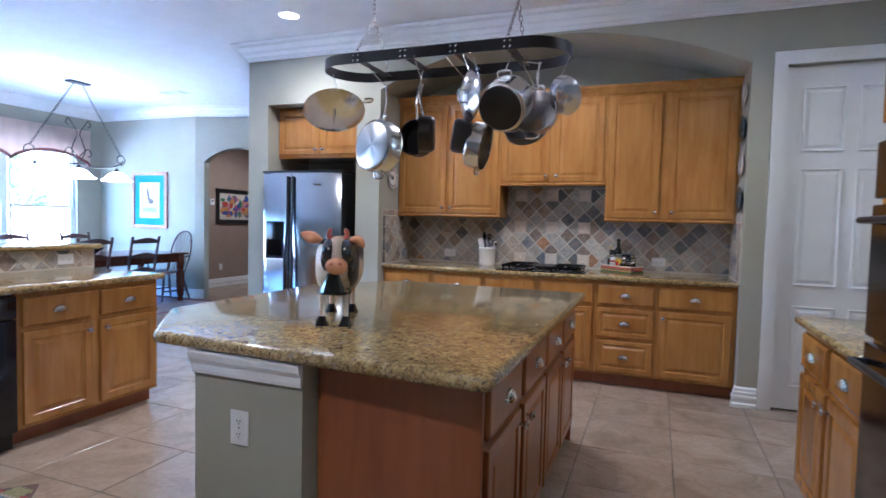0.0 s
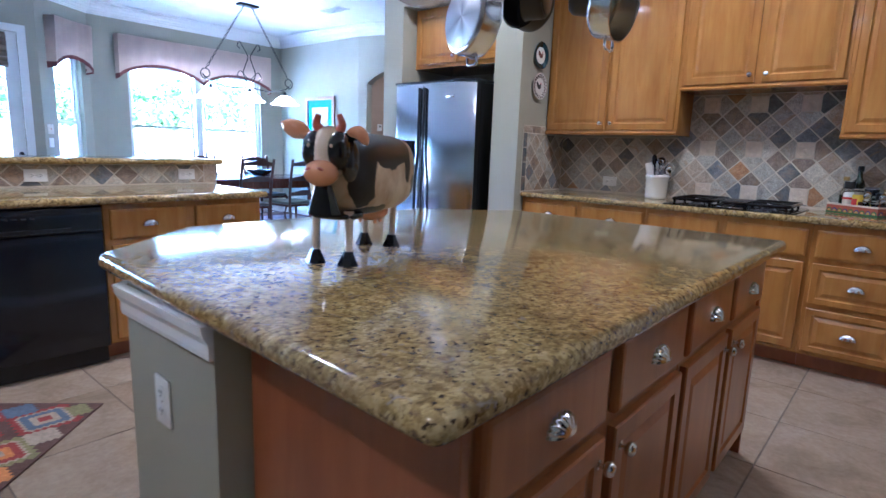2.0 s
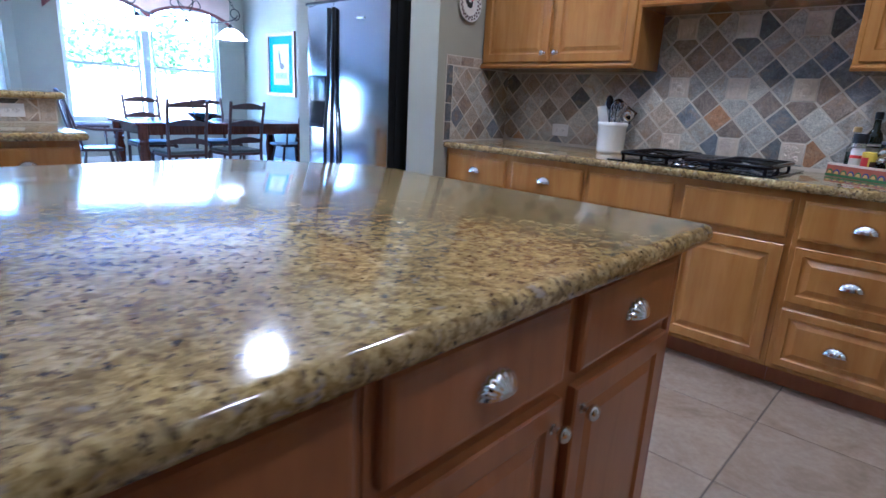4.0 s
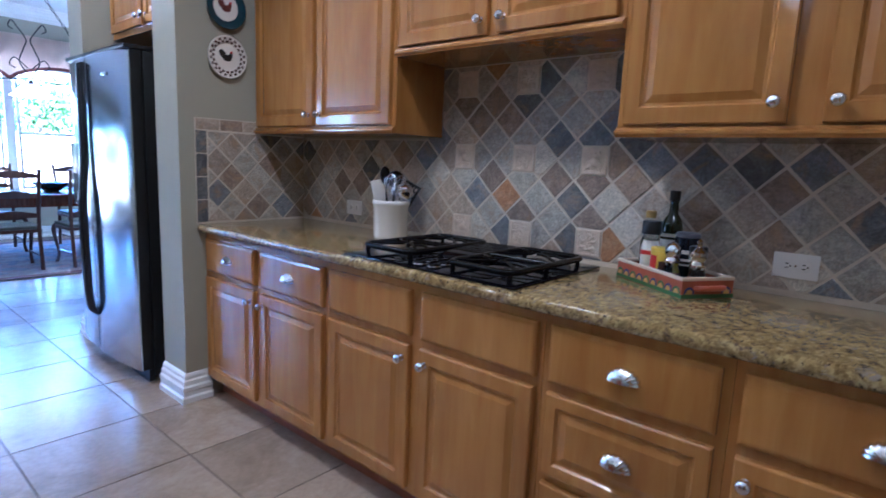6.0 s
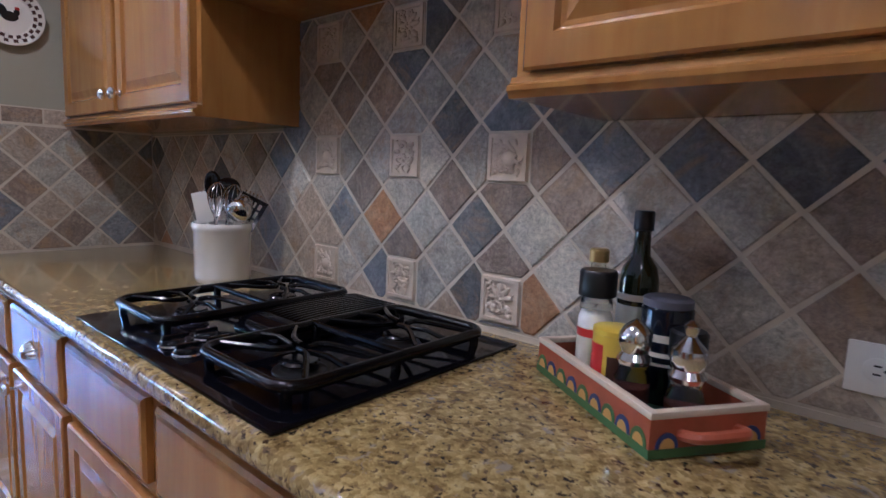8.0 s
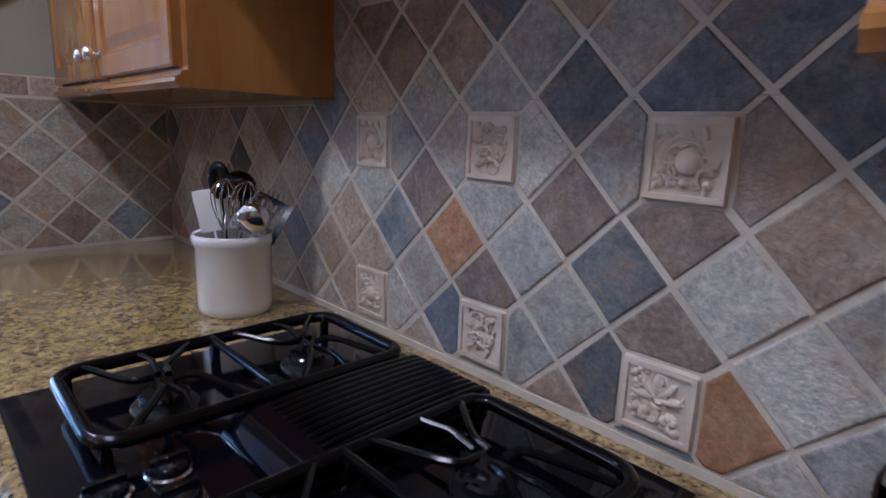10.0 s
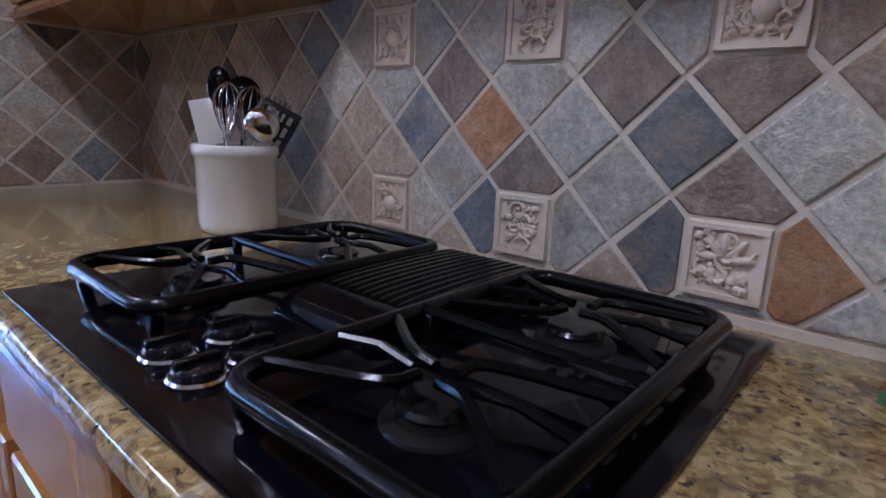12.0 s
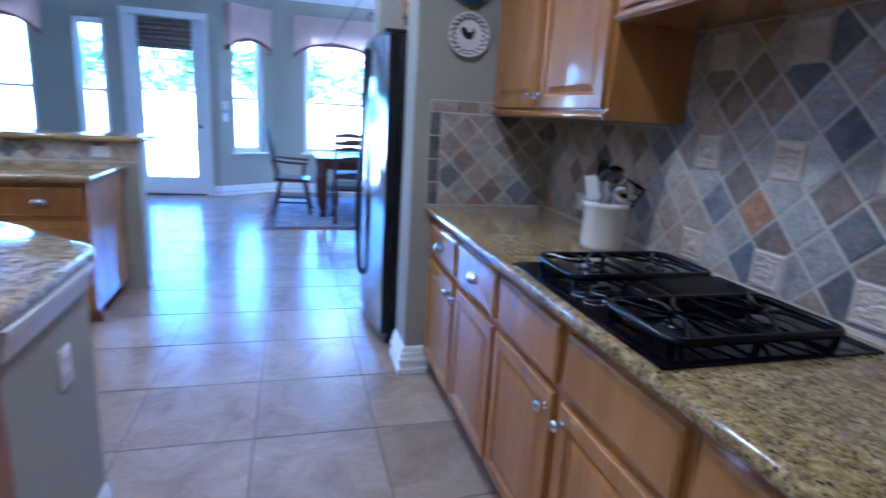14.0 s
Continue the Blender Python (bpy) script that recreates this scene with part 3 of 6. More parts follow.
LEAF = leaf_material()


def tree(m, h, spread, seed, n=1500):
    rnd = random.Random(seed)
    t = thing("tree", m, "leafy garden tree in full summer leaf", "tree", "garden trees")
    bm = bmesh.new()
    tube(bm, bez([(0, 0, 0), (0.06, 0.03, h * 0.2), (-0.05, 0.05, h * 0.45), (0.02, 0, h * 0.72)], 4), [0.16 * (1 - 0.06 * k) for k in range(13)], 7)
    tips = []
    for k in range(7):
        a, z = k * 2.4 + rnd.random(), h * rnd.uniform(0.28, 0.6)
        e = Vector((math.cos(a) * spread * rnd.uniform(0.5, 0.85), math.sin(a) * spread * rnd.uniform(0.5, 0.85), z + h * rnd.uniform(0.1, 0.3)))
        tube(bm, bez([(0, 0, z), tuple(e * 0.5 + Vector((0, 0, z * 0.5 + 0.1))), tuple(e)], 4), [0.07, 0.065, 0.06, 0.055, 0.05, 0.045, 0.04, 0.03, 0.02], 6)
        tips.append(e)
    part("trunk", bm, BARK, t)
    clumps = [(e, spread * rnd.uniform(0.3, 0.5)) for e in tips] + [(Vector((rnd.uniform(-0.5, 0.5) * spread, rnd.uniform(-0.5, 0.5) * spread, h * rnd.uniform(0.6, 0.95))), spread * rnd.uniform(0.3, 0.45)) for _ in range(7)]
    verts, faces = [], []
    for i in range(n):
        c, r = clumps[i % len(clumps)]
        d = Vector((rnd.gauss(0, 1), rnd.gauss(0, 1), rnd.gauss(0, 0.8))).normalized() * r * rnd.uniform(0.45, 1.1)
        p, s = c + d, rnd.uniform(0.09, 0.19)
        e = Euler((rnd.uniform(0, 6.3), rnd.uniform(0, 6.3), rnd.uniform(0, 6.3))).to_matrix()
        k = len(verts)
        verts += [p + e @ Vector(q) * s for q in ((0, -1, 0), (0.5, 0, 0.1), (0, 1, 0), (-0.5, 0, 0.1))]
        faces.append((k, k + 1, k + 2, k + 3))
    me = bpy.data.meshes.new("crown")
    me.from_pydata([tuple(v) for v in verts], [], faces)
    me.materials.append(LEAF)
    part("crown", me, LEAF, t)


for i, (x, y, h, s) in enumerate(((-26, 6.2, 3.9, 1.8), (-27, 9.4, 3.5, 1.9), (-26.5, 14.2, 4.4, 2.0), (-26, 1.0, 4.0, 1.8), (-28, 18.5, 4.8, 2.2), (-29, 11.8, 4.4, 2.2), (-29, -3.5, 4.8, 2.2), (-27.5, 3.6, 4.2, 2.0), (-26, -8, 4.6, 2.1), (-5.5, -14, 4.4, 2.1), (-9, -15, 4.0, 2.0))):
    tree(pose(x, y, -0.16, 0, 0, i * 50), h, s, i + 3)

# ---- kitchen cabinets and tops ----
def knob_mesh():
    bm = lathe(bmesh.new(), [(0.011, 0), (0.011, 0.002), (0.006, 0.004), (0.0055, 0.012), (0.0105, 0.0145), (0.0155, 0.019), (0.0172, 0.0245), (0.0155, 0.030), (0.010, 0.0345), (0.001, 0.036)], 18)
    bmesh.ops.rotate(bm, verts=bm.verts[:], matrix=Matrix.Rotation(radians(90), 3, "X"))
    return to_mesh("knob", bm, NICKEL)


def cup_mesh():
    """A fluted shell pull: a quarter dome whose flutes fan out from the lower edge, open below."""
    bm = bmesh.new()
    nu, nv = 72, 9
    skins = []
    for k in (1.0, 0.93):
        g = []
        for j in range(nv + 1):
            p = j / nv * math.pi / 2
            row = []
            for i in range(nu + 1):
                a = math.pi * i / nu
                f = k * (1 + 0.035 * math.sin(p) * math.cos(a * 18))
                row.append(bm.verts.new((-0.044 * math.cos(a) * math.sin(p) * f, -0.001 - 0.027 * math.cos(p) * k, 0.036 * math.sin(a) * math.sin(p) * f - 0.014)))
            g.append(row)
        for j in range(nv):
            for i in range(nu):
                q = (g[j][i], g[j][i + 1], g[j + 1][i + 1], g[j + 1][i])
                bm.faces.new(q if k == 1.0 else q[::-1])
        skins.append(g)
    A, B = skins
    for j in range(nv):
        for i in (0, nu):
            bm.faces.new((A[j][i], A[j + 1][i], B[j + 1][i], B[j][i]))
    bmesh.ops.remove_doubles(bm, verts=bm.verts[:], dist=1e-5)
    return to_mesh("cup_pull", bm, NICKEL, angle=75)


KNOB, CUP = knob_mesh(), cup_mesh()


def cabinet(name, m, w, z0, z1, depth, fronts, label, group, toe=True, material=None, hollow=None):
    """A cabinet box with a face frame and fronts: (kind, x0, x1, z0, z1, hardware)."""
    wd = material or MAPLE
    t = thing(name, m, label, "cabinet", group)
    body = bm_box(0, w, 0.0, depth, z0 + (0.1 if toe else 0), z1, bevel=0.0015, seg=1)
    part("body", body, wd, t)
    if toe:
        # same wood as the fronts; the recess shade is painted in as darker maple
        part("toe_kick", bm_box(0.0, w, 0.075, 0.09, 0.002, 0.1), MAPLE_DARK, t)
    for kind, x0, x1, a, b, hw in fronts:
        f = part("drawer_front" if "drawer" in kind or kind == "false" else "door", panel(x1 - x0, b - a, 0.021, 0.052 if "raised" not in kind else 0.04, kind in ("door", "raised drawer")), wd, t, m=pose(x0, -0.0005, a), smooth=False)
        cx, cz = (x1 - x0) / 2, (b - a) / 2
        if hw == "cup":
            part("cup_pull", CUP, NICKEL, f, "fluted nickel cup pull", pose(cx, -0.021, cz))
        elif hw:
            part("knob", KNOB, NICKEL, f, "round nickel knob", pose(x1 - x0 - 0.028 if "r" in hw else 0.028, -0.021, (b - a - 0.05) if "t" in hw else 0.05))
    return t


Z1, Z2, Z3, Z4 = 0.125, 0.655, 0.685, 0.848


def pair(x0, x1, drawer="drawer", hw="cup", gap=0.024, edge=0.024):
    xm = (x0 + x1) / 2
    out = []
    for a, b, k in ((x0 + edge, xm - gap / 2, "rt"), (xm + gap / 2, x1 - edge, "lt")):
        out += [(drawer, a, b, Z3, Z4, hw), ("door", a, b, Z1, Z2, k)]
    return out


G = "base cabinets under the stove counter"
FACE = 6.105
LB = "honey maple base cabinet with raised-panel fronts"
cabinet("base_cabinet", pose(-2.178, FACE, 0), 1.012, 0, 0.878, 0.59, pair(0.01, 1.012, gap=0.05, edge=0.02), LB + " and two drawers", G)
cabinet("base_cabinet", pose(-1.165, FACE, 0), 0.973, 0, 0.878, 0.59, pair(0, 0.973, "false", "", 0.05, 0.02), LB + " under the cooktop", G)
cabinet("drawer_cabinet", pose(-0.191, FACE, 0), 0.48, 0, 0.878, 0.59, [("drawer", 0.022, 0.458, Z3, Z4, "cup"), ("raised drawer", 0.022, 0.458, 0.415, Z2, "cup"), ("raised drawer", 0.022, 0.458, Z1, 0.385, "cup")], "honey maple cabinet of three drawers", G)
cabinet("base_cabinet", pose(0.290, FACE, 0), 0.578, 0, 0.878, 0.59, [("drawer", 0.022, 0.54, Z3, Z4, "cup"), ("door", 0.022, 0.54, Z1, Z2, "lt")], LB + " and one drawer", G)
tagged(part("countertop", slab([(-2.175, 6.062), (0.865, 6.062), (0.865, 6.72), (-2.175, 6.72)], 0.88, 0.92, 0.016, 0.0), GRANITE), "speckled gold and brown polished granite countertop", "countertop")

G = "wall cabinets over the stove"
UF = 6.402
LU = "honey maple wall cabinet with two raised-panel doors"


def bar(w, profile, z):
    """A moulding along x: (out, height) pairs."""
    bm = bmesh.new()
    A, B = ([bm.verts.new((x, -o, z + h)) for o, h in profile] for x in (0.0, w))
    n = len(profile)
    for i in range(n):
        bm.faces.new((A[i], A[(i + 1) % n], B[(i + 1) % n], B[i]))
    bm.faces.new(A)
    bm.faces.new(B[::-1])
    return bm


def upper(x0, x1, z0, z1, label, stile=0.03, shift=0.0):
    w = x1 - x0
    xm = w / 2 + shift
    t = cabinet("wall_cabinet", pose(x0, UF, 0), w, z0, z1, 6.697 - UF, [("door", 0.022, xm - stile / 2, z0 + 0.035, z1 - 0.03, "rb"), ("door", xm + stile / 2, w - 0.022, z0 + 0.035, z1 - 0.03, "lb")], label, G, False)
    part("light_rail", bar(w, [(0, 0.0), (0.016, 0.0), (0.019, 0.007), (0.023, 0.010), (0.023, 0.017), (0.014, 0.022), (0.012, 0.03), (0, 0.03)], z0 - 0.001), MAPLE, t)
    part("crown_trim", bar(w, [(0, 0), (0.012, 0), (0.014, 0.018), (0.024, 0.026), (0.038, 0.048), (0.048, 0.055), (0.05, 0.075), (0, 0.075)], z1 - 0.012), MAPLE, t)
    return t


upper(-2.178, -1.121, 1.385, 2.485, LU)
upper(-1.120, -0.169, 1.685, 2.485, LU + " above the cooktop", 0.04)
upper(-0.168, 0.868, 1.372, 2.485, LU, 0.075, -0.04)
G = "wall cabinets over the stove"
cabinet("wall_cabinet", pose(-3.458, 6.16, 0), 1.026, 1.95, 2.465, 0.53, [("door", 0.022, 0.5, 1.985, 2.44, "rb"), ("door", 0.526, 1.004, 1.985, 2.44, "lb")], LU + " above the fridge", G, False)

# ---- island ----
G = "island cabinets"
for k in range(2):
    cabinet("island_cabinet", pose(-0.195, 2.885 + 0.945 * k, 0, 0, 0, 90), 0.943, 0, 0.872, 0.56, pair(0, 0.943, gap=0.05, edge=0.02), "maple island cabinet in a shaded colour, with drawers and doors", G, material=MAPLE_SHADED)
structure("island_end_panel", bm_box(-0.73, -0.185, 2.862, 2.883, 0.002, 0.872, bevel=0.002, seg=1), MAPLE_DARK, "smooth reddish maple end panel of the island", "panel")
structure("island_back_panel", bm_box(-0.755, -0.185, 4.777, 4.80, 0.002, 0.872, bevel=0.002, seg=1), MAPLE_DARK, "smooth reddish maple end panel of the island", "panel")
KNEE = [(-0.757, 2.80), (-0.757, 4.80), (-1.30, 4.80), (-1.60, 4.42), (-1.60, 3.27), (-1.195, 2.80)]
structure("island_knee_wall", prism(bmesh.new(), KNEE, 0, 0.873), WALL, "sage green painted knee wall of the island", "wall")
IB = [(0, 0), (0.016, 0), (0.016, 0.085), (0.008, 0.11), (0, 0.12)]
molding("baseboard_island", [(-0.757, 4.80), (-1.30, 4.80), (-1.60, 4.42), (-1.60, 3.27), (-1.195, 2.80), (-0.757, 2.80)][::-1], IB, TRIM, "white baseboard round the island")
IC = [(0, 0.80), (0.01, 0.80), (0.012, 0.812), (0.012, 0.832), (0.022, 0.85), (0.026, 0.873), (0, 0.873)]
molding("trim_island", [(-0.757, 4.80), (-1.30, 4.80), (-1.60, 4.42), (-1.60, 3.27), (-1.195, 2.80), (-0.757, 2.80)][::-1], IC, TRIM, "white trim under the island top")
ISLAND_TOP = [(-0.13, 2.745), (-0.12, 4.82), (-1.36, 4.82), (-1.75, 4.40), (-1.75, 3.20), (-1.40, 2.80)]
tagged(part("countertop", slab(ISLAND_TOP, 0.875, 0.92, 0.02, 0.035), GRANITE), "wide polished granite island top with clipped corners", "countertop")

# ---- peninsula with raised bar ----
G = "peninsula cabinets"
PF = -3.04
cabinet("base_cabinet", pose(PF, 3.342, 0, 0, 0, 90), 0.93, 0, 0.878, 0.71, pair(0, 0.93, gap=0.06, edge=0.03), LB + " and two drawers", G)
a45 = 135
cabinet("sink_cabinet", pose(-2.33, 2.0, 0, 0, 0, a45), 0.985, 0, 0.878, 0.4, pair(0, 0.985), "honey maple corner sink cabinet set at an angle", G)
structure("peninsula_wall", bm_box(-3.93, -3.80, 1.0, 4.37, 0, 1.058), WALL, "low sage knee wall carrying the bar", "wall")
PEN = [(-2.25, 1.98), (-2.985, 2.715), (-2.985, 4.31), (-3.797, 4.31), (-3.797, 1.0), (-2.25, 1.0)]
tagged(part("countertop", slab(PEN, 0.88, 0.92, 0.016, 0.03), GRANITE), "speckled granite peninsula countertop", "countertop")
tagged(part("bar_counter", slab([(-3.745, 1.0), (-3.745, 4.41), (-4.25, 4.41), (-4.25, 1.0)], 1.06, 1.10, 0.018, 0.03), GRANITE), "raised granite breakfast bar top", "bar")

t = thing("dishwasher", pose(PF + 0.005, 2.722, 0, 0, 0, 90), "glossy black built-in dishwasher", "dishwasher")
part("body", bm_box(0.0, 0.61, 0.0, 0.55, 0.1, 0.872), BLACKPLASTIC, t)
part("door", bm_box(0.004, 0.606, -0.03, -0.002, 0.105, 0.735, bevel=0.006), NAVYBLACK, t)
part("control_panel", bm_box(0.004, 0.606, -0.035, -0.002, 0.742, 0.868, bevel=0.008), NAVYBLACK, t)
part("handle", bm_box(0.15, 0.46, -0.042, -0.034, 0.75, 0.77, bevel=0.003), BLACKPLASTIC, t)
for i in range(7):
    part("button", bm_box(0.08 + i * 0.035, 0.1 + i * 0.035, -0.0375, -0.035, 0.822, 0.83), plain("dim_grey_print", (0.045, 0.045, 0.045), 0.5, bmp=0) if i == 0 else bpy.data.materials["dim_grey_print"], t)
part("kick_plate", bm_box(0.004, 0.606, 0.02, 0.035, 0.004, 0.1), BLACKPLASTIC, t)

# ---- oven side ----
G = "cabinets beside the oven"
cabinet("base_cabinet", pose(0.955, 4.455, 0, 0, 0, -90), 0.91, 0, 0.878, 0.6, pair(0, 0.91, gap=0.05), LB + " and two drawers", G)
tagged(part("countertop", slab([(0.905, 3.548), (1.578, 3.548), (1.578, 4.485), (0.905, 4.485)], 0.88, 0.92, 0.016, 0.03), GRANITE), "speckled granite countertop beside the oven", "countertop")
t = thing("oven_tower", pose(0.94, 3.54, 0, 0, 0, -90), "tall maple oven cabinet with a black double oven", "oven")
part("body", bm_box(0, 0.80, 0.0, 0.63, 0.1, 2.5), MAPLE, t)
# darker maple paints in the shade of the toe recess
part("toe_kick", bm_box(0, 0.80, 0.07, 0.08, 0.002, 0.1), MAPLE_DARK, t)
part("drawer_front", panel(0.75, 0.25, 0.021, 0.05), MAPLE, t, m=pose(0.025, 0, 0.13), smooth=False)
part("oven_door", bm_box(0.025, 0.775, -0.035, -0.001, 0.42, 0.98, bevel=0.008), BLACK, t)
part("oven_door", bm_box(0.025, 0.775, -0.035, -0.001, 1.0, 1.42, bevel=0.008), BLACK, t)
part("control_panel", bm_box(0.025, 0.775, -0.03, -0.001, 1.44, 1.62, bevel=0.006), BLACK, t)
for z in (0.92, 1.37):
    part("handle", tube(bmesh.new(), [(0.06, -0.035, z), (0.06, -0.075, z), (0.74, -0.075, z), (0.74, -0.035, z)], 0.011), BLACKPLASTIC, t)
for x in (0.025, 0.41):
    d = part("door", panel(0.365, 0.78, 0.021), MAPLE, t, m=pose(x, 0, 1.68), smooth=False)
    part("knob", KNOB, NICKEL, d, "round nickel knob", pose(0.335 if x < 0.2 else 0.03, -0.021, 0.05))

# ---- fridge ----
t = thing("refrigerator", pose(-3.447, 5.90, 0), "side-by-side stainless steel refrigerator with black sides", "refrigerator")
part("body", bm_box(0.006, 0.904, 0.075, 0.80, 0.03, 1.775, bevel=0.006), BLACKPLASTIC, t)
for x0, x1 in ((0.004, 0.358), (0.368, 0.906)):
    part("door_core", bm_box(x0, x1, 0.014, 0.068, 0.078, 1.772), BLACKPLASTIC, t)


def fridge_door(x0, x1):
    """A door skin bowed gently outwards over the fridge's whole width."""
    bm = bmesh.new()
    n = 10
    rows = []
    for z in (0.075, 0.085, 1.765, 1.775):
        row = []
        for i in range(n + 1):
            x = x0 + (x1 - x0) * i / n
            q = (x - 0.455) / 0.455
            y = -0.035 * (1 - q * q) + (0.006 if z in (0.075, 1.775) else 0) + (0.008 if i in (0, n) else 0)
            row.append(bm.verts.new((x, y, z)))
        rows.append(row)
    for A, B in zip(rows, rows[1:]):
        for i in range(n):
            bm.faces.new((A[i], A[i + 1], B[i + 1], B[i]))
    back = [[bm.verts.new((x, 0.0125, z)) for x in (x0, x1)] for z in (0.075, 1.775)]
    bm.faces.new((back[0][0], back[1][0], back[1][1], back[0][1]))
    bm.faces.new([r[0] for r in rows] + [back[1][0], back[0][0]])
    bm.faces.new([r[-1] for r in rows][::-1] + [back[0][1], back[1][1]])
    bm.faces.new(rows[0][::-1] + [back[0][0], back[0][1]])
    bm.faces.new(rows[-1] + [back[1][1], back[1][0]])
    return bm


dl = part("freezer_door", fridge_door(0.002, 0.36), STEEL, t, "brushed stainless freezer door")
dr = part("fridge_door", fridge_door(0.366, 0.908), STEEL, t, "brushed stainless fridge door")
part("top_cap", bm_box(0.004, 0.906, -0.015, 0.30, 1.777, 1.80, bevel=0.008), BLACKPLASTIC, t)
for d, x, s in ((dl, 0.335, 1), (dr, 0.391, -1)):
    pts = [(x, -0.03, 0.30), (x - 0.004 * s, -0.06, 0.36), (x - 0.012 * s, -0.072, 0.65), (x - 0.01 * s, -0.071, 0.95), (x, -0.055, 1.16), (x, -0.05, 1.4), (x, -0.045, 1.74)]
    part("handle", tube(bmesh.new(), bez(pts, 6), 0.0135, 8), BLACKPLASTIC, d, "long black curved handle")
part("dispenser", bm_box(0.06, 0.285, -0.034, -0.012, 0.93, 1.30, bevel=0.01), BLACK, dl, "black ice and water dispenser")
part("dispenser_recess", bm_box(0.085, 0.26, -0.0365, -0.0335, 0.96, 1.12), BLACKGLASS, dl)
part("badge", bm_box(0.62, 0.70, -0.031, -0.026, 1.655, 1.672, bevel=0.002), CHROME, dr)
part("kick_grille", bm_box(0.02, 0.89, 0.05, 0.08, 0.004, 0.07), BLACKPLASTIC, t)

# ---- ceiling lamps ----
LENS = glow("lamp_lens", (1.0, 0.9, 0.75), 1.6)
# the one at (1.15, 4.55) is an unseen fill lamp, added to brighten the right side
for x, y, watts in ((-2.76, 5.38, 3.6), (-0.75, 5.38, 4.1), (1.15, 4.55, 1.7), (-2.76, 3.2, 4.1), (-0.66, 1.2, 4.1), (-6.2, 9.7, 4.1)):
    t = thing("downlight", pose(x, y, CEILING), "white recessed ceiling downlight, switched on; one is unseen fill", "ceiling light", "recessed downlights")
    part("trim_ring", lathe(bmesh.new(), [(0.075, -0.002), (0.10, -0.002), (0.10, -0.008), (0.085, -0.012), (0.075, -0.004)], 24, cap=False), TRIM, t)
    part("lens", lathe(bmesh.new(), [(0.074, -0.003), (0.05, -0.006), (0.001, -0.007)], 24), LENS, t)
    lamp = new("downlight_beam", bpy.data.lights.new("downlight_beam", "SPOT"))
    lamp.data.energy, lamp.data.color, lamp.data.spot_size, lamp.data.spot_blend, lamp.data.shadow_soft_size = watts, (1.0, 0.76, 0.48), radians(158), 0.7, 0.12
    lamp.parent = t
    lamp.matrix_basis = pose(0, 0, -0.03)

# ---- cooktop ----
t = thing("cooktop", pose(-1.058, 6.117, 0.9205), "black glass gas cooktop with cast grates and a centre vent", "cooktop")
part("glass_top", bm_box(0, 0.762, -0.03, 0.535, 0, 0.007, bevel=0.003), BLACKGLASS, t)


def grate_outline(x0, x1, y0, y1, side):
    """The rounded loop of one grate; its outer side bows a little."""
    r, pts = 0.035, []
    for cx, cy, a0 in ((x1 - r, y0 + r, -90), (x1 - r, y1 - r, 0), (x0 + r, y1 - r, 90), (x0 + r, y0 + r, 180)):
        for k in range(6):
            a = radians(a0 + 18 * k)
            pts.append((cx + r * math.cos(a), cy + r * math.sin(a)))
    mid = (y0 + y1) / 2
    return [(x + (0.014 * side * (1 - ((y - mid) / (y1 - mid)) ** 2) if (x > (x0 + x1) / 2) == (side > 0) else 0), y, 0.038) for x, y in pts]


for x0, x1, side, y0 in ((0.04, 0.285, -1, 0.035), (0.475, 0.722, 1, 0.014)):
    g = part("grate", tube(bmesh.new(), grate_outline(x0, x1, y0, y0 + 0.455, side), 0.0105, 10, True), CASTIRON, t)
    cx = (x0 + x1) / 2
    part("crossbar", tube(bmesh.new(), [(x0, y0 + 0.227, 0.042), (x1, y0 + 0.227, 0.042)], 0.0065, 8), CASTIRON, g)
    for fx in (x0 + 0.012, x1 - 0.012):
        for fy in (y0 + 0.012, y0 + 0.443, y0 + 0.227):
            part("foot", bm_box(fx - 0.007, fx + 0.007, fy - 0.007, fy + 0.007, 0.006, 0.04, bevel=0.002, seg=1), CASTIRON, g)
    for cy in (y0 + 0.112, y0 + 0.342):
        for k in range(4):
            a = radians(45 + 90 * k)
            e = Vector((cx + math.copysign((x1 - x0) / 2 - 0.004, math.cos(a)), cy + math.copysign(0.075, math.sin(a)), 0.042))
            pts = [(cx + 0.014 * math.cos(a), cy + 0.014 * math.sin(a), 0.047), (cx + 0.05 * math.cos(a + 0.35), cy + 0.046 * math.sin(a + 0.35), 0.048), tuple(e)]
            part("finger", tube(bmesh.new(), bez(pts, 4), 0.0055, 7), CASTIRON, g)
        b = part("burner", lathe(bmesh.new(), [(0.046, 0.006), (0.044, 0.010), (0.034, 0.013), (0.032, 0.020)], 24), BLACKPLASTIC, t, m=pose(cx, cy, 0))
        part("burner_cap", lathe(bmesh.new(), [(0.032, 0.0205), (0.034, 0.023), (0.03, 0.027), (0.01, 0.028)], 24), BLACK, b)
        for s in (-1, 1):
            part("finger", tube(bmesh.new(), [(cx + s * 0.024, cy, 0.044), (cx + s * 0.07, cy + 0.006, 0.047), (cx + s * ((x1 - x0) / 2), cy, 0.042)], 0.005, 7), CASTIRON, g)
v = part("vent_body", bm_box(0.298, 0.462, 0.215, 0.515, 0.006, 0.03, bevel=0.006), BLACKPLASTIC, t, "raised black downdraft vent")
for i in range(11):
    x = 0.306 + i * 0.0148
    part("vent_slat", tube(bmesh.new(), bez([(x, 0.222, 0.018), (x, 0.245, 0.033), (x, 0.36, 0.038), (x, 0.485, 0.036), (x, 0.51, 0.024)], 4), 0.0044, 6), CASTIRON, v)
bm = bmesh.new()
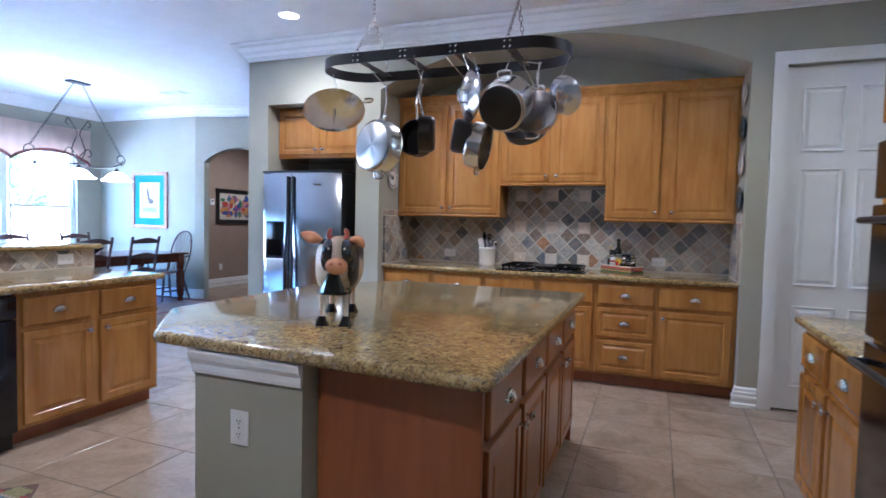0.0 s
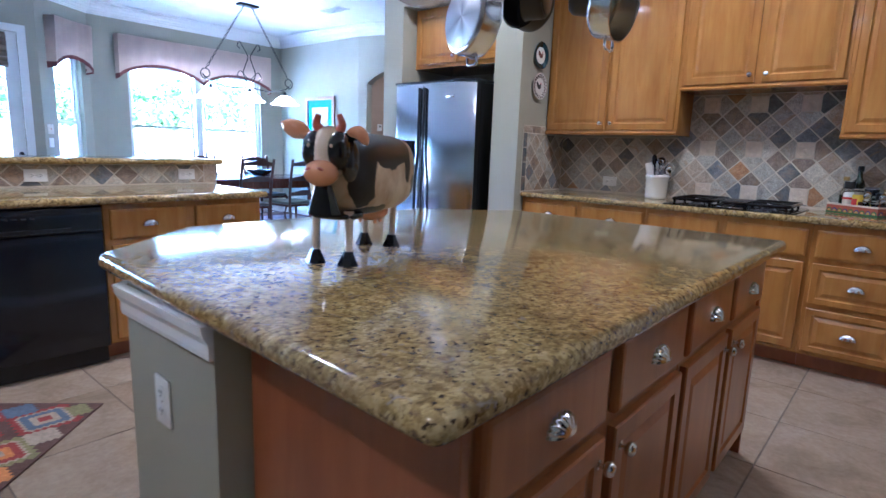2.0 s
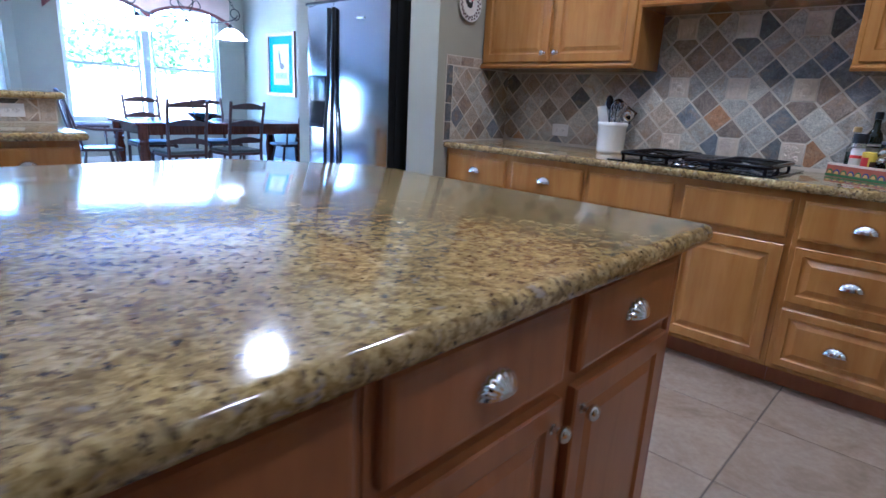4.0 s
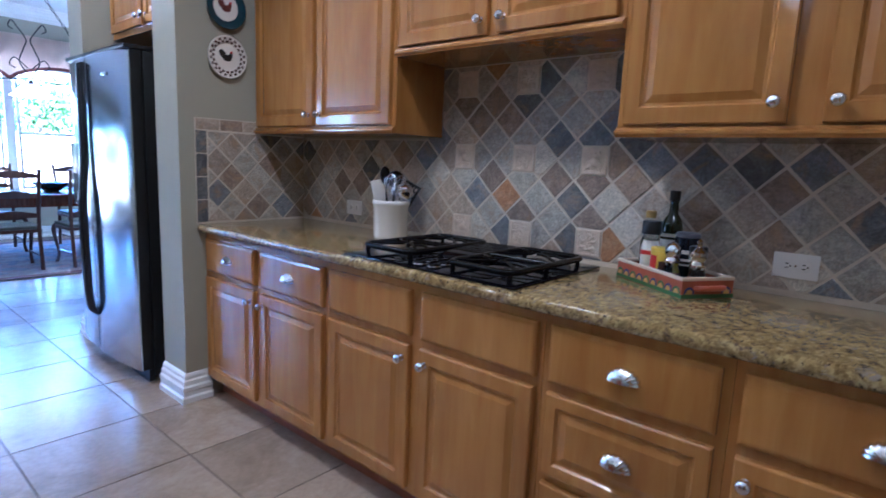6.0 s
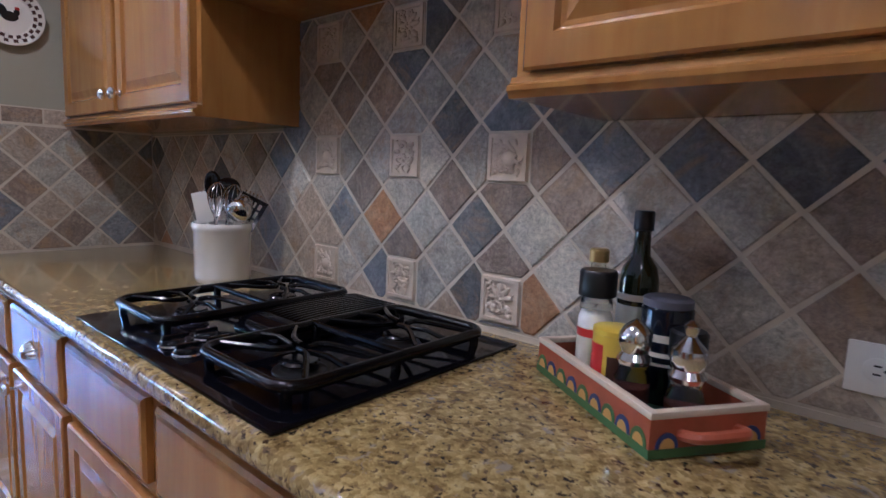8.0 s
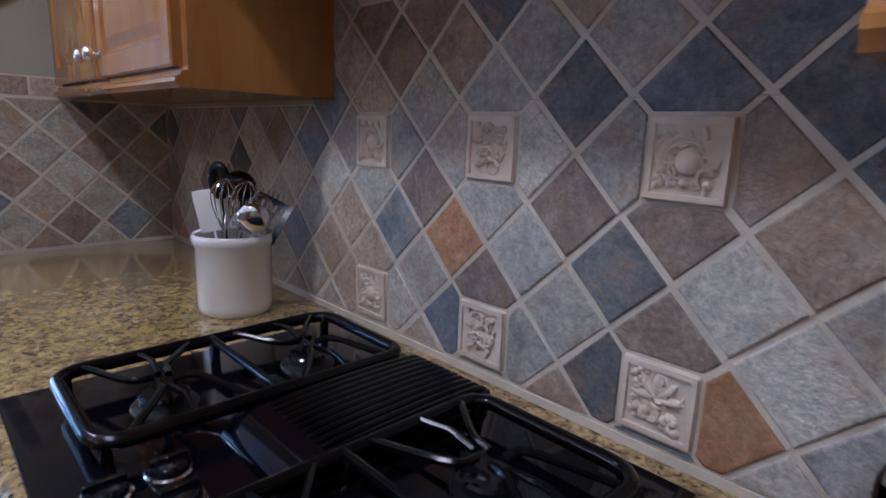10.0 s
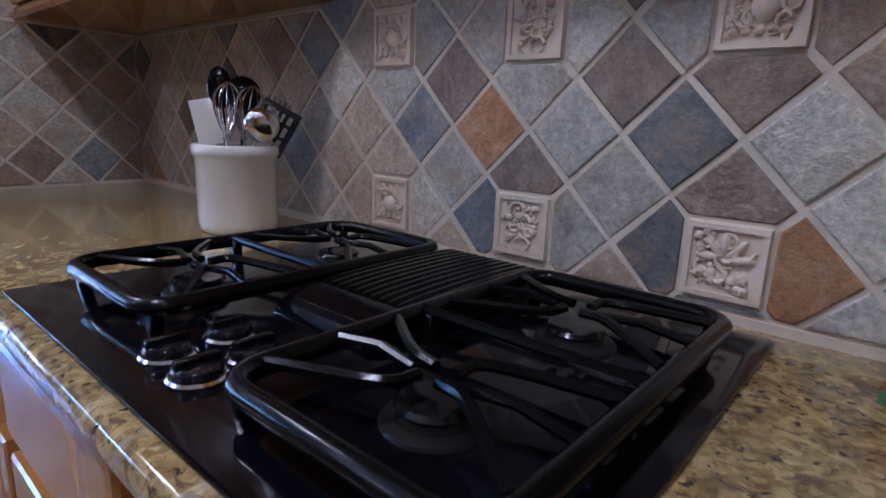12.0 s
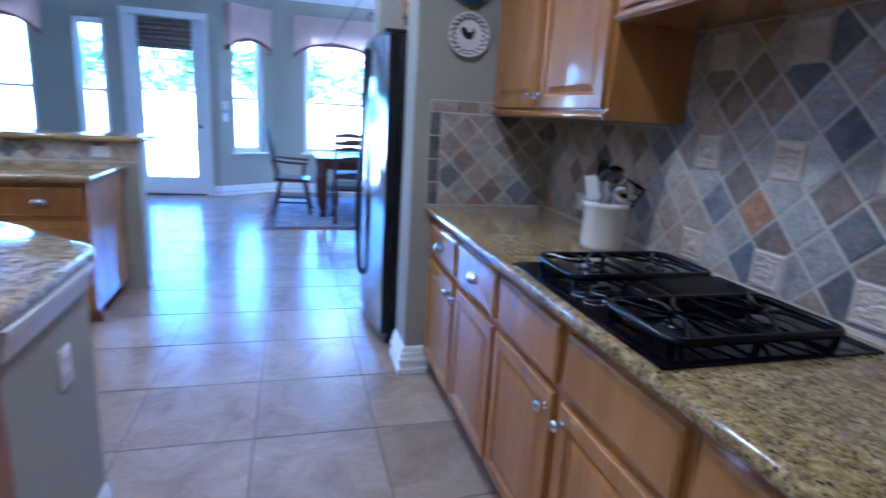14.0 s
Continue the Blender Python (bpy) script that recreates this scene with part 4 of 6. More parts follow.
lip = [(0.170, 0.0075), (0.172, 0.014), (0.180, 0.022), (0.196, 0.030), (0.215, 0.035), (0.232, 0.036), (0.232, 0.0075)]
ends = [[bm.verts.new((x, y, z)) for y, z in lip] for x in (0.302, 0.458)]
for i in range(7):
    bm.faces.new((ends[0][i], ends[0][(i + 1) % 7], ends[1][(i + 1) % 7], ends[1][i]))
bm.faces.new(ends[0][::-1])
bm.faces.new(ends[1])
part("vent_lip", bm, BLACKGLASS, v, "glossy sloping vent front")
for x, y in ((0.338, 0.032), (0.402, 0.030), (0.334, 0.097), (0.397, 0.088)):
    k = part("control_knob", lathe(bmesh.new(), [(0.023, 0.0125), (0.0225, 0.018), (0.019, 0.022), (0.004, 0.024)], 20), BLACK, t, m=pose(x, y, 0))
    part("knob_ring", lathe(bmesh.new(), [(0.026, 0.007), (0.027, 0.010), (0.025, 0.0125), (0.02, 0.0125)], 20, cap=False), CHROME, k)
    part("knob_grip", bm_box(-0.005, 0.005, -0.021, 0.021, 0.019, 0.029, bevel=0.003), BLACK, k)

# ---- utensil crock ----
t = thing("utensil_crock", pose(-1.268, 6.53, 0.9205), "glazed off-white ceramic crock standing on the granite", "crock")
part("jar", lathe(bmesh.new(), [(0.071, 0), (0.077, 0.006), (0.079, 0.02), (0.080, 0.148), (0.084, 0.154), (0.086, 0.16), (0.086, 0.171), (0.082, 0.176), (0.076, 0.172), (0.075, 0.012), (0.001, 0.010)], 36, cap=False), CERAMIC, t)


def axes_up(z):
    """A turn that points local z along z, with local x across the view from the room."""
    Z = Vector(z).normalized()
    Y = Z.cross(Vector((0.55, 0.83, 0))).normalized()
    X = Y.cross(Z).normalized()
    return Matrix((X, Y, Z)).transposed().to_4x4()


def utensil(name, kind, x, y, tilt, turn, label, material, lift=0.0):
    """One tool leaning in the crock; local z runs up the handle from its foot."""
    lean = Vector((math.cos(radians(turn)) * math.tan(radians(tilt)), math.sin(radians(turn)) * math.tan(radians(tilt)), 1.0))
    base = Vector((x, y, 0.176)) - lean * (0.165 - lift)
    u = thing(name, Matrix.Translation(base + Vector((-1.268, 6.53, 0.9205))) @ axes_up(lean), label, "utensil", "utensils in the crock")
    part("handle", tube(bmesh.new(), [(0, 0, 0), (0, 0, 0.1), (0, 0, 0.185)], [0.004, 0.005, 0.0035], 8), material, u)
    if kind == "spoon":
        part("bowl", ellipsoid(bmesh.new(), (0, 0, 0.225), (0.024, 0.007, 0.042)), material, u)
    elif kind == "ladle":
        part("bowl", ellipsoid(bmesh.new(), (0, -0.012, 0.215), (0.035, 0.022, 0.034)), material, u)
    elif kind == "spatula":
        part("blade", bm_box(-0.03, 0.03, -0.004, 0.004, 0.165, 0.26, bevel=0.0035), material, u)
    elif kind == "turner":
        part("blade_frame", ring_frame(0.08, 0.1, 0.013, 0.002, -0.04, 0.18), material, u)
        for x in (-0.014, 0.0, 0.014):
            part("blade_bar", bm_box(x - 0.004, x + 0.004, -0.002, 0.0, 0.192, 0.268), material, u)
        for z in (0.215, 0.243):
            part("blade_bar", bm_box(-0.028, 0.028, -0.0025, -0.0005, z, z + 0.007), material, u)
    elif kind == "whisk":
        for k in range(6):
            a = math.pi * k / 6
            c, s = math.cos(a), math.sin(a)
            part("wire", tube(bmesh.new(), bez([(0, 0, 0.17), (0.022 * c, 0.022 * s, 0.22), (0.026 * c, 0.026 * s, 0.26), (0, 0, 0.285), (-0.026 * c, -0.026 * s, 0.26), (-0.022 * c, -0.022 * s, 0.22), (0, 0, 0.17)], 4), 0.0011, 5), material, u)
    elif kind == "fork":
        for k in range(-2, 3):
            part("tine", tube(bmesh.new(), bez([(0, 0, 0.18), (0.009 * k, 0.004, 0.205), (0.011 * k, 0.0, 0.235), (0.011 * k, -0.02, 0.252)], 3), 0.0022, 6), material, u)


utensil("spatula", "spatula", -0.05, -0.02, 14, 205, "off-white silicone spatula leaning in the crock", CERAMIC)
utensil("spoon", "spoon", -0.02, -0.01, 5, 200, "black serving spoon standing in the crock", BLACK, 0.05)
utensil("ladle", "ladle", 0.0, 0.015, 3, 60, "black plastic ladle standing in the crock", BLACK, 0.05)
utensil("whisk", "whisk", 0.01, -0.025, 6, 10, "steel wire whisk standing in the crock", CHROME)
utensil("whisk", "whisk", 0.03, 0.0, 12, 40, "steel wire whisk standing in the crock", CHROME)
utensil("turner", "turner", 0.045, 0.035, 30, 38, "slotted steel turner leaning out of the crock", CHROME)
utensil("pasta_fork", "fork", 0.03, 0.045, 22, 60, "steel pasta fork leaning out of the crock", CHROME, 0.02)
utensil("ladle", "ladle", 0.05, 0.01, 26, 20, "polished steel ladle leaning in the crock", CHROME, 0.015)
utensil("spoon", "spoon", -0.03, 0.035, 8, 130, "polished steel spoon leaning in the crock", CHROME)

# ---- condiment tray ----
TERRA = plain("painted_terracotta", (0.36, 0.09, 0.04), 0.35, 0, 0.3, var=0.2, scale=18)
CREAM = plain("cream_rim", (0.66, 0.55, 0.42), 0.4, 0, 0.2, var=0.1)
LEAFGREEN = plain("green_glaze", (0.06, 0.15, 0.05), 0.35, 0, 0.3, var=0.2)
OCHRE = plain("ochre_glaze", (0.62, 0.36, 0.09), 0.35, 0, 0.3, var=0.15)
NAVY = plain("blue_glaze", (0.03, 0.05, 0.2), 0.35, 0, 0.3, var=0.15)
TM = pose(-0.195, 6.565, 0.9205, 0, 0, -34.5)
t = thing("condiment_tray", TM, "hand-painted terracotta tray with a cream rim", "tray")
TL, TW = 0.325, 0.175
part("bottom", bm_box(0, TL, 0, TW, 0, 0.008), TERRA, t)
for a in ((0, TL, 0, 0.009), (0, TL, TW - 0.009, TW), (0, 0.009, 0.009, TW - 0.009), (TL - 0.009, TL, 0.009, TW - 0.009)):
    s = part("side", bm_box(a[0], a[1], a[2], a[3], 0.008, 0.052), TERRA, t)
    part("rim", bm_box(a[0] - 0.002, a[1] + 0.002, a[2] - 0.002, a[3] + 0.002, 0.052, 0.062, bevel=0.003), CREAM, s)
part("green_band", bm_box(-0.0015, TL + 0.0015, -0.0015, TW + 0.0015, 0.001, 0.013), LEAFGREEN, t)


def arch_disc(r0, r1, d):
    bm = bmesh.new()
    n = 14
    a = [[bm.verts.new((r * math.cos(math.pi * k / n), y, r * 1.25 * math.sin(math.pi * k / n))) for k in range(n + 1)] for r in (r0, r1) for y in (0, -d)]
    for k in range(n):
        bm.faces.new((a[1][k], a[1][k + 1], a[3][k + 1], a[3][k]))
        bm.faces.new((a[2][k], a[2][k + 1], a[3][k + 1], a[3][k]))
    return bm


ARCH, ARCHB = to_mesh("scallop", arch_disc(0.001, 0.011, 0.0016), OCHRE), to_mesh("scallop_border", arch_disc(0.011, 0.0165, 0.0013), NAVY)
ARCHG = to_mesh("scallop_border", arch_disc(0.011, 0.0165, 0.0013), LEAFGREEN)
for i in range(9):
    x = 0.02 + i * 0.0356
    part("scallop", ARCH, OCHRE, t, m=pose(x, -0.0005, 0.014))
    part("scallop_border", ARCHB if i % 2 else ARCHG, NAVY, t, m=pose(x, -0.0005, 0.014))
for i in (0, 3):
    y = 0.025 + i * 0.042
    part("scallop", ARCH, OCHRE, t, m=pose(TL + 0.0005, y, 0.014, 0, 0, 90))
    part("scallop_border", ARCHB, NAVY, t, m=pose(TL + 0.0005, y, 0.014, 0, 0, 90))
for x, s in ((TL, 1), (0, -1)):
    part("handle", tube(bmesh.new(), bez([(x, 0.045, 0.03), (x + 0.022 * s, 0.052, 0.035), (x + 0.026 * s, TW / 2, 0.036), (x + 0.022 * s, TW - 0.052, 0.035), (x, TW - 0.045, 0.03)], 5), 0.008, 8), TERRA, t)

OIL = plain("dark_green_bottle", (0.012, 0.018, 0.008), 0.08, 0, 0.5, var=0.1, bmp=0)
PAPER = plain("label_paper", (0.62, 0.58, 0.48), 0.7, var=0.08, scale=30)
GOLD = plain("gold_cap", (0.55, 0.38, 0.14), 0.3, 0.9)
SALT = plain("white_salt", (0.8, 0.79, 0.77), 0.8, bmp=0.2)
YELLOW = plain("yellow_tin", (0.70, 0.50, 0.03), 0.35, 0, 0.2)
RED = plain("red_print", (0.50, 0.03, 0.02), 0.4)
PEPPER = plain("ground_spice", (0.12, 0.03, 0.02), 0.8, var=0.4, scale=80)
CLEAR = clear_glass("clear_glass", (0.97, 0.98, 0.97))
VINEGAR = clear_glass("vinegar_glass", (0.80, 0.83, 0.78))


def on_tray(name, x, y, label, category, tall=1.13):
    return thing(name, TM @ pose(x, y, 0.0085) @ Matrix.Diagonal((1.06, 1.06, tall, 1)), label, category, "condiments on the tray")


u = on_tray("oil_bottle", 0.075, 0.14, "tall dark olive oil bottle with a cream label", "bottle", 1.06)
part("body", lathe(bmesh.new(), [(0.028, 0), (0.031, 0.004), (0.031, 0.16), (0.026, 0.182), (0.014, 0.2), (0.012, 0.238), (0.014, 0.24)], 24), OIL, u)
part("label", lathe(bmesh.new(), [(0.0315, 0.05), (0.0315, 0.14)], 24, cap=False), PAPER, u)
part("label_bar", lathe(bmesh.new(), [(0.0318, 0.122), (0.0318, 0.130)], 24, cap=False), OIL, u)
part("cap", lathe(bmesh.new(), [(0.0155, 0.2405), (0.0155, 0.268), (0.013, 0.271)], 20), BLACKPLASTIC, u)
u = on_tray("vinegar_bottle", 0.035, 0.085, "clear glass bottle with a gold cap", "bottle")
part("body", lathe(bmesh.new(), [(0.022, 0), (0.024, 0.004), (0.024, 0.105), (0.013, 0.135), (0.012, 0.172)], 20), VINEGAR, u)
part("label", lathe(bmesh.new(), [(0.0245, 0.03), (0.0245, 0.09)], 20, cap=False), OIL, u)
part("cap", lathe(bmesh.new(), [(0.016, 0.1725), (0.016, 0.19), (0.013, 0.193)], 18), GOLD, u)
u = on_tray("salt_grinder", 0.088, 0.055, "clear salt grinder with a black top and white salt", "grinder")
part("salt", lathe(bmesh.new(), [(0.025, 0.002), (0.026, 0.098), (0.02, 0.112)], 20), SALT, u)
part("neck", lathe(bmesh.new(), [(0.026, 0.1125), (0.022, 0.13)], 20), CLEAR, u)
part("label", lathe(bmesh.new(), [(0.0266, 0.03), (0.0266, 0.085)], 20, cap=False), PAPER, u)
part("label_bar", lathe(bmesh.new(), [(0.0269, 0.072), (0.0269, 0.084)], 20, cap=False), RED, u)
part("cap", lathe(bmesh.new(), [(0.0285, 0.1305), (0.0285, 0.165), (0.026, 0.168)], 20), BLACKPLASTIC, u)
u = on_tray("spice_jar", 0.175, 0.125, "squat black jar with a pale lid line", "jar")
part("body", lathe(bmesh.new(), [(0.034, 0), (0.036, 0.004), (0.036, 0.128), (0.034, 0.132)], 24), NAVYBLACK, u)
for za, zb in ((0.088, 0.098), (0.068, 0.074), (0.056, 0.060)):
    bm = bmesh.new()
    ring = [[bm.verts.new((0.0364 * math.cos(a), 0.0364 * math.sin(a), z)) for a in (radians(285 + 9 * k) for k in range(9))] for z in (za, zb)]
    for k in range(8):
        bm.faces.new((ring[0][k], ring[0][k + 1], ring[1][k + 1], ring[1][k]))
    part("label_bar", bm, PAPER, u)
part("lid", lathe(bmesh.new(), [(0.0345, 0.1325), (0.0345, 0.142), (0.031, 0.144)], 24), plain("grey_lid", (0.10, 0.10, 0.12), 0.4), u)
u = on_tray("spice_tin", 0.158, 0.048, "yellow and red spice tin", "tin")
part("body", lathe(bmesh.new(), [(0.029, 0), (0.03, 0.003), (0.03, 0.092)], 24), YELLOW, u)
bm = bmesh.new()
ring = [[bm.verts.new((0.0304 * math.cos(a), 0.0304 * math.sin(a), z)) for a in (radians(228 + 9 * k) for k in range(9))] for z in (0.012, 0.08)]
for k in range(8):
    bm.faces.new((ring[0][k], ring[0][k + 1], ring[1][k + 1], ring[1][k]))
part("red_panel", bm, RED, u)
bm = bmesh.new()
ring = [[bm.verts.new((0.0304 * math.cos(a), 0.0304 * math.sin(a), z)) for a in (radians(312 + 7 * k) for k in range(7))] for z in (0.02, 0.066)]
for k in range(6):
    bm.faces.new((ring[0][k], ring[0][k + 1], ring[1][k + 1], ring[1][k]))
part("dark_print", bm, DARKWOOD, u)
part("lid", lathe(bmesh.new(), [(0.0305, 0.0925), (0.0305, 0.099), (0.028, 0.101)], 24), YELLOW, u)


def shaker(x, y, h, label, top):
    u = on_tray("shaker", x, y, label, "shaker", 1.2)
    part("glass_base", lathe(bmesh.new(), [(0.024, 0), (0.024, 0.045), (0.018, 0.058), (0.020, 0.064)], 12), CLEAR, u)
    part("contents", lathe(bmesh.new(), [(0.018, 0.004), (0.018, 0.036)], 12), PEPPER, u)
    part("cap", lathe(bmesh.new(), [(0.021, 0.0645), (0.023, 0.07), (0.018, 0.078), (0.0225, 0.09), (0.022, 0.1), (0.014, 0.11), (0.002, h - 0.01)] if not top else [(0.021, 0.0645), (0.023, 0.07), (0.018, 0.078), (0.0225, 0.088), (0.021, 0.1), (0.012, 0.108), (0.006, 0.114), (0.009, 0.12), (0.009, 0.126), (0.002, h)], 24), CHROME, u, "polished chrome cap")


shaker(0.215, 0.045, 0.128, "glass shaker with a domed chrome cap", False)
shaker(0.29, 0.075, 0.132, "glass shaker with a knobbed chrome cap", True)
u = on_tray("pepper_grinder", 0.245, 0.11, "small clear grinder with a black cap", "grinder")
part("body", lathe(bmesh.new(), [(0.02, 0), (0.021, 0.07), (0.017, 0.08)], 18), CLEAR, u)
part("contents", lathe(bmesh.new(), [(0.016, 0.003), (0.017, 0.055)], 14), BLACKPLASTIC, u)
part("cap", lathe(bmesh.new(), [(0.024, 0.0805), (0.0245, 0.113), (0.021, 0.116)], 20), BLACKPLASTIC, u)


# ---- outlets and plates ----
def outlet(m, wide, label, n=2, vertical=False):
    t = thing("outlet", m, label, "outlet", "wall outlets")
    w, h = (0.118, 0.075) if wide else (0.073, 0.116)
    part("plate", bm_box(-w / 2, w / 2, -0.006, 0, -h / 2, h / 2, bevel=0.003), WHITEPLASTIC, t)
    for s in (-1, 1):
        x, z = (s * 0.022, 0) if wide else (0, s * 0.022)
        face = lathe(bmesh.new(), [(0.0172, 0.0), (0.0172, 0.0022), (0.016, 0.003)], 24)
        bmesh.ops.rotate(face, verts=face.verts[:], matrix=Matrix.Rotation(radians(90), 3, "X"))
        bmesh.ops.translate(face, verts=face.verts[:], vec=(x, -0.0055, z))
        p = part("socket", face, WHITEPLASTIC, t)
        for q in (-0.006, 0.006):
            part("slot", bm_box(x - 0.0045, x + 0.0045, -0.0092, -0.0084, z + q - 0.0013, z + q + 0.0013) if wide else bm_box(x + q - 0.0013, x + q + 0.0013, -0.0092, -0.0084, z - 0.002, z + 0.007), SLOT, p)
        part("ground_hole", ellipsoid(bmesh.new(), (x + 0.0095, -0.0085, z) if wide else (x, -0.0085, z - 0.0075), (0.0026, 0.0008, 0.0026), 10, 6), SLOT, p)
    part("screw", ellipsoid(bmesh.new(), (0, -0.006, 0), (0.003, 0.001, 0.003), 10, 6), NICKEL, t)
    return t


outlet(pose(0.295, 6.693, 1.015), True, "white double outlet on the slate backsplash")
outlet(pose(-1.715, 6.693, 1.02), True, "white double outlet on the slate backsplash")
outlet(pose(-1.0, 2.799, 0.635), False, "white outlet on the island's painted end")
outlet(pose(-1.08, 4.801, 0.64, 0, 0, 180), False, "white outlet on the island's painted back")
outlet(pose(-3.793, 3.235, 0.99, 0, 0, 90), True, "white double outlet on the bar backsplash")
outlet(pose(-3.793, 4.14, 0.99, 0, 0, 90), True, "white double outlet on the bar backsplash")
outlet(pose(-7.499, 9.66, 0.37, 0, 0, 90), False, "white outlet low on the hall wall")
t = thing("thermostat", pose(-7.499, 9.42, 1.6, 0, 0, 90), "small white wall thermostat in the hall", "thermostat")
part("case", bm_box(-0.05, 0.05, -0.025, 0, -0.06, 0.06, bevel=0.006), WHITEPLASTIC, t)
part("dial", lathe(bmesh.new(), [(0.02, 0), (0.02, 0.004)], 16), SLOT, t, m=pose(0, -0.025, 0.02, 90, 0, 0))
BW = wall_frame((-8.78, 5.12), (-8.25, 4.40), 0.80)
t = thing("light_switch", BW @ pose(0, 0, 1.15), "white switch plate on the bay wall", "switch")
part("plate", bm_box(-0.037, 0.037, -0.006, 0, -0.058, 0.058, bevel=0.003), WHITEPLASTIC, t)
part("toggle", bm_box(-0.005, 0.005, -0.014, -0.005, -0.008, 0.012, bevel=0.002), WHITEPLASTIC, t)
t = thing("wall_tile", BW @ pose(0, 0, 1.32), "small decorated switch plate on the bay wall", "switch")
part("plate", bm_box(-0.05, 0.05, -0.008, 0, -0.06, 0.06, bevel=0.003), PAPER, t)
part("toggle", bm_box(-0.005, 0.005, -0.016, -0.007, -0.008, 0.012, bevel=0.002), TERRA, t)

TEALGLAZE = plain("teal_glaze", (0.012, 0.042, 0.06), 0.2, 0, 0.5, var=0.25, scale=30)


def rooster_plate(m, rim_kind, label):
    """A wall plate; local y points into the wall."""
    t = thing("decorative_plate", m, label, "plate", "rooster plates")
    bm = lathe(bmesh.new(), [(0.001, 0.012), (0.062, 0.012), (0.07, 0.018), (0.1, 0.026), (0.103, 0.024), (0.1, 0.02), (0.06, 0.002), (0.001, 0.002)], 40, cap=False)
    part("dish", bm, CERAMIC if rim_kind != "teal" else TEALGLAZE, t, m=pose(0, 0, 0, 90, 0, 0))
    part("centre", lathe(bmesh.new(), [(0.064, 0.0135), (0.06, 0.0142), (0.001, 0.0142)], 32), CERAMIC, t, m=pose(0, 0, 0, 90, 0, 0))
    if rim_kind != "teal":
        for r0, ph in ((0.074, 0), (0.088, 0.5)):
            for k in range(20):
                a = 2 * math.pi * (k + ph) / 20
                h = 0.0195 + (r0 - 0.074) * 0.27
                part("check", bm_box(-0.0065, 0.0065, -0.001, 0.001, -0.0055, 0.0055), DARKWOOD, t, m=pose(r0 * math.cos(a), -h - 0.0015, r0 * math.sin(a), 0, 90 - math.degrees(a), 0))
    bird = bmesh.new()
    ellipsoid(bird, (0.002, -0.0145, -0.004), (0.026, 0.002, 0.017), 14, 8)
    ellipsoid(bird, (-0.022, -0.0145, 0.014), (0.016, 0.002, 0.022), 12, 8, Euler((0, -0.6, 0)).to_matrix())
    ellipsoid(bird, (0.022, -0.0145, 0.012), (0.009, 0.002, 0.012), 12, 8)
    part("painted_rooster", bird, PEPPER if rim_kind == "teal" else BLACKPLASTIC, t)
    part("painted_comb", ellipsoid(bmesh.new(), (0.024, -0.015, 0.025), (0.008, 0.002, 0.006), 10, 6), RED, t)
    return t


rooster_plate(pose(-2.179, 6.23, 1.985, 0, 0, 90), "teal", "teal-rimmed plate with a painted brown rooster")
rooster_plate(pose(-2.179, 6.23, 1.75, 0, 0, 90), "check", "checked-rim plate with a painted black rooster")
for z, k in ((2.37, "check"), (2.1, "teal"), (1.83, "check"), (1.56, "teal")):
    rooster_plate(pose(0.869, 6.16, z, 0, 0, -90), k, "rooster plate on the niche's side wall")


# ---- pictures ----
def picture(m, w, h, frame_m, fw, mat_m, mw, label):
    t = thing("framed_picture", m, label, "picture")
    part("frame", ring_frame(w, h, fw, 0.028, -w / 2, -h / 2), frame_m, t)
    part("mat_board", bm_box(-w / 2 + fw, w / 2 - fw, -0.012, 0, -h / 2 + fw, h / 2 - fw), mat_m, t)
    part("print", bm_box(-w / 2 + fw + mw, w / 2 - fw - mw, -0.014, -0.011, -h / 2 + fw + mw, h / 2 - fw - mw), PAPER, t)
    return t


TEALMAT = plain("teal_mat", (0.05, 0.24, 0.27), 0.8, var=0.08)
COPPER = wood("copper_frame", (0.26, 0.11, 0.07), (0.38, 0.18, 0.11), 0.35, 0.2)
t = picture(pose(-7.63, 8.199, 1.575), 0.78, 0.93, COPPER, 0.055, TEALMAT, 0.115, "bird print in a teal mat and copper frame")
SEPIA = plain("sepia_paint", (0.16, 0.12, 0.09), 0.8, var=0.3, scale=20)
part("bird_shape", ellipsoid(bmesh.new(), (0.03, -0.0145, -0.02), (0.06, 0.002, 0.045)), SEPIA, t)
part("bird_shape", ellipsoid(bmesh.new(), (-0.03, -0.0145, 0.09), (0.028, 0.002, 0.12), rot=Euler((0, -0.2, 0)).to_matrix()), SEPIA, t)
part("ground_shape", bm_box(-0.16, 0.16, -0.0148, -0.014, -0.2, -0.12), plain("pale_wash", (0.36, 0.36, 0.33), 0.8, var=0.3, scale=15), t)
t = picture(pose(-7.499, 10.05, 1.53, 0, 0, 90), 1.05, 0.66, BLACKPLASTIC, 0.075, PAPER, 0.02, "colourful abstract print in a black frame")
PAINTS = [plain("paint_" + n, c, 0.7, var=0.2) for n, c in (("red", (0.45, 0.06, 0.04)), ("blue", (0.05, 0.09, 0.3)), ("orange", (0.55, 0.25, 0.06)), ("green", (0.08, 0.2, 0.1)), ("violet", (0.2, 0.08, 0.22)), ("pink", (0.5, 0.25, 0.24)))]
rp = random.Random(4)
for i in range(70):
    x, z = rp.uniform(-0.37, 0.37), rp.uniform(-0.18, 0.18)
    part("paint_patch", ellipsoid(bmesh.new(), (x, -0.0145 - 0.0001 * i, z), (rp.uniform(0.03, 0.075), 0.001, rp.uniform(0.03, 0.07)), 10, 6), PAINTS[i % 6], t)

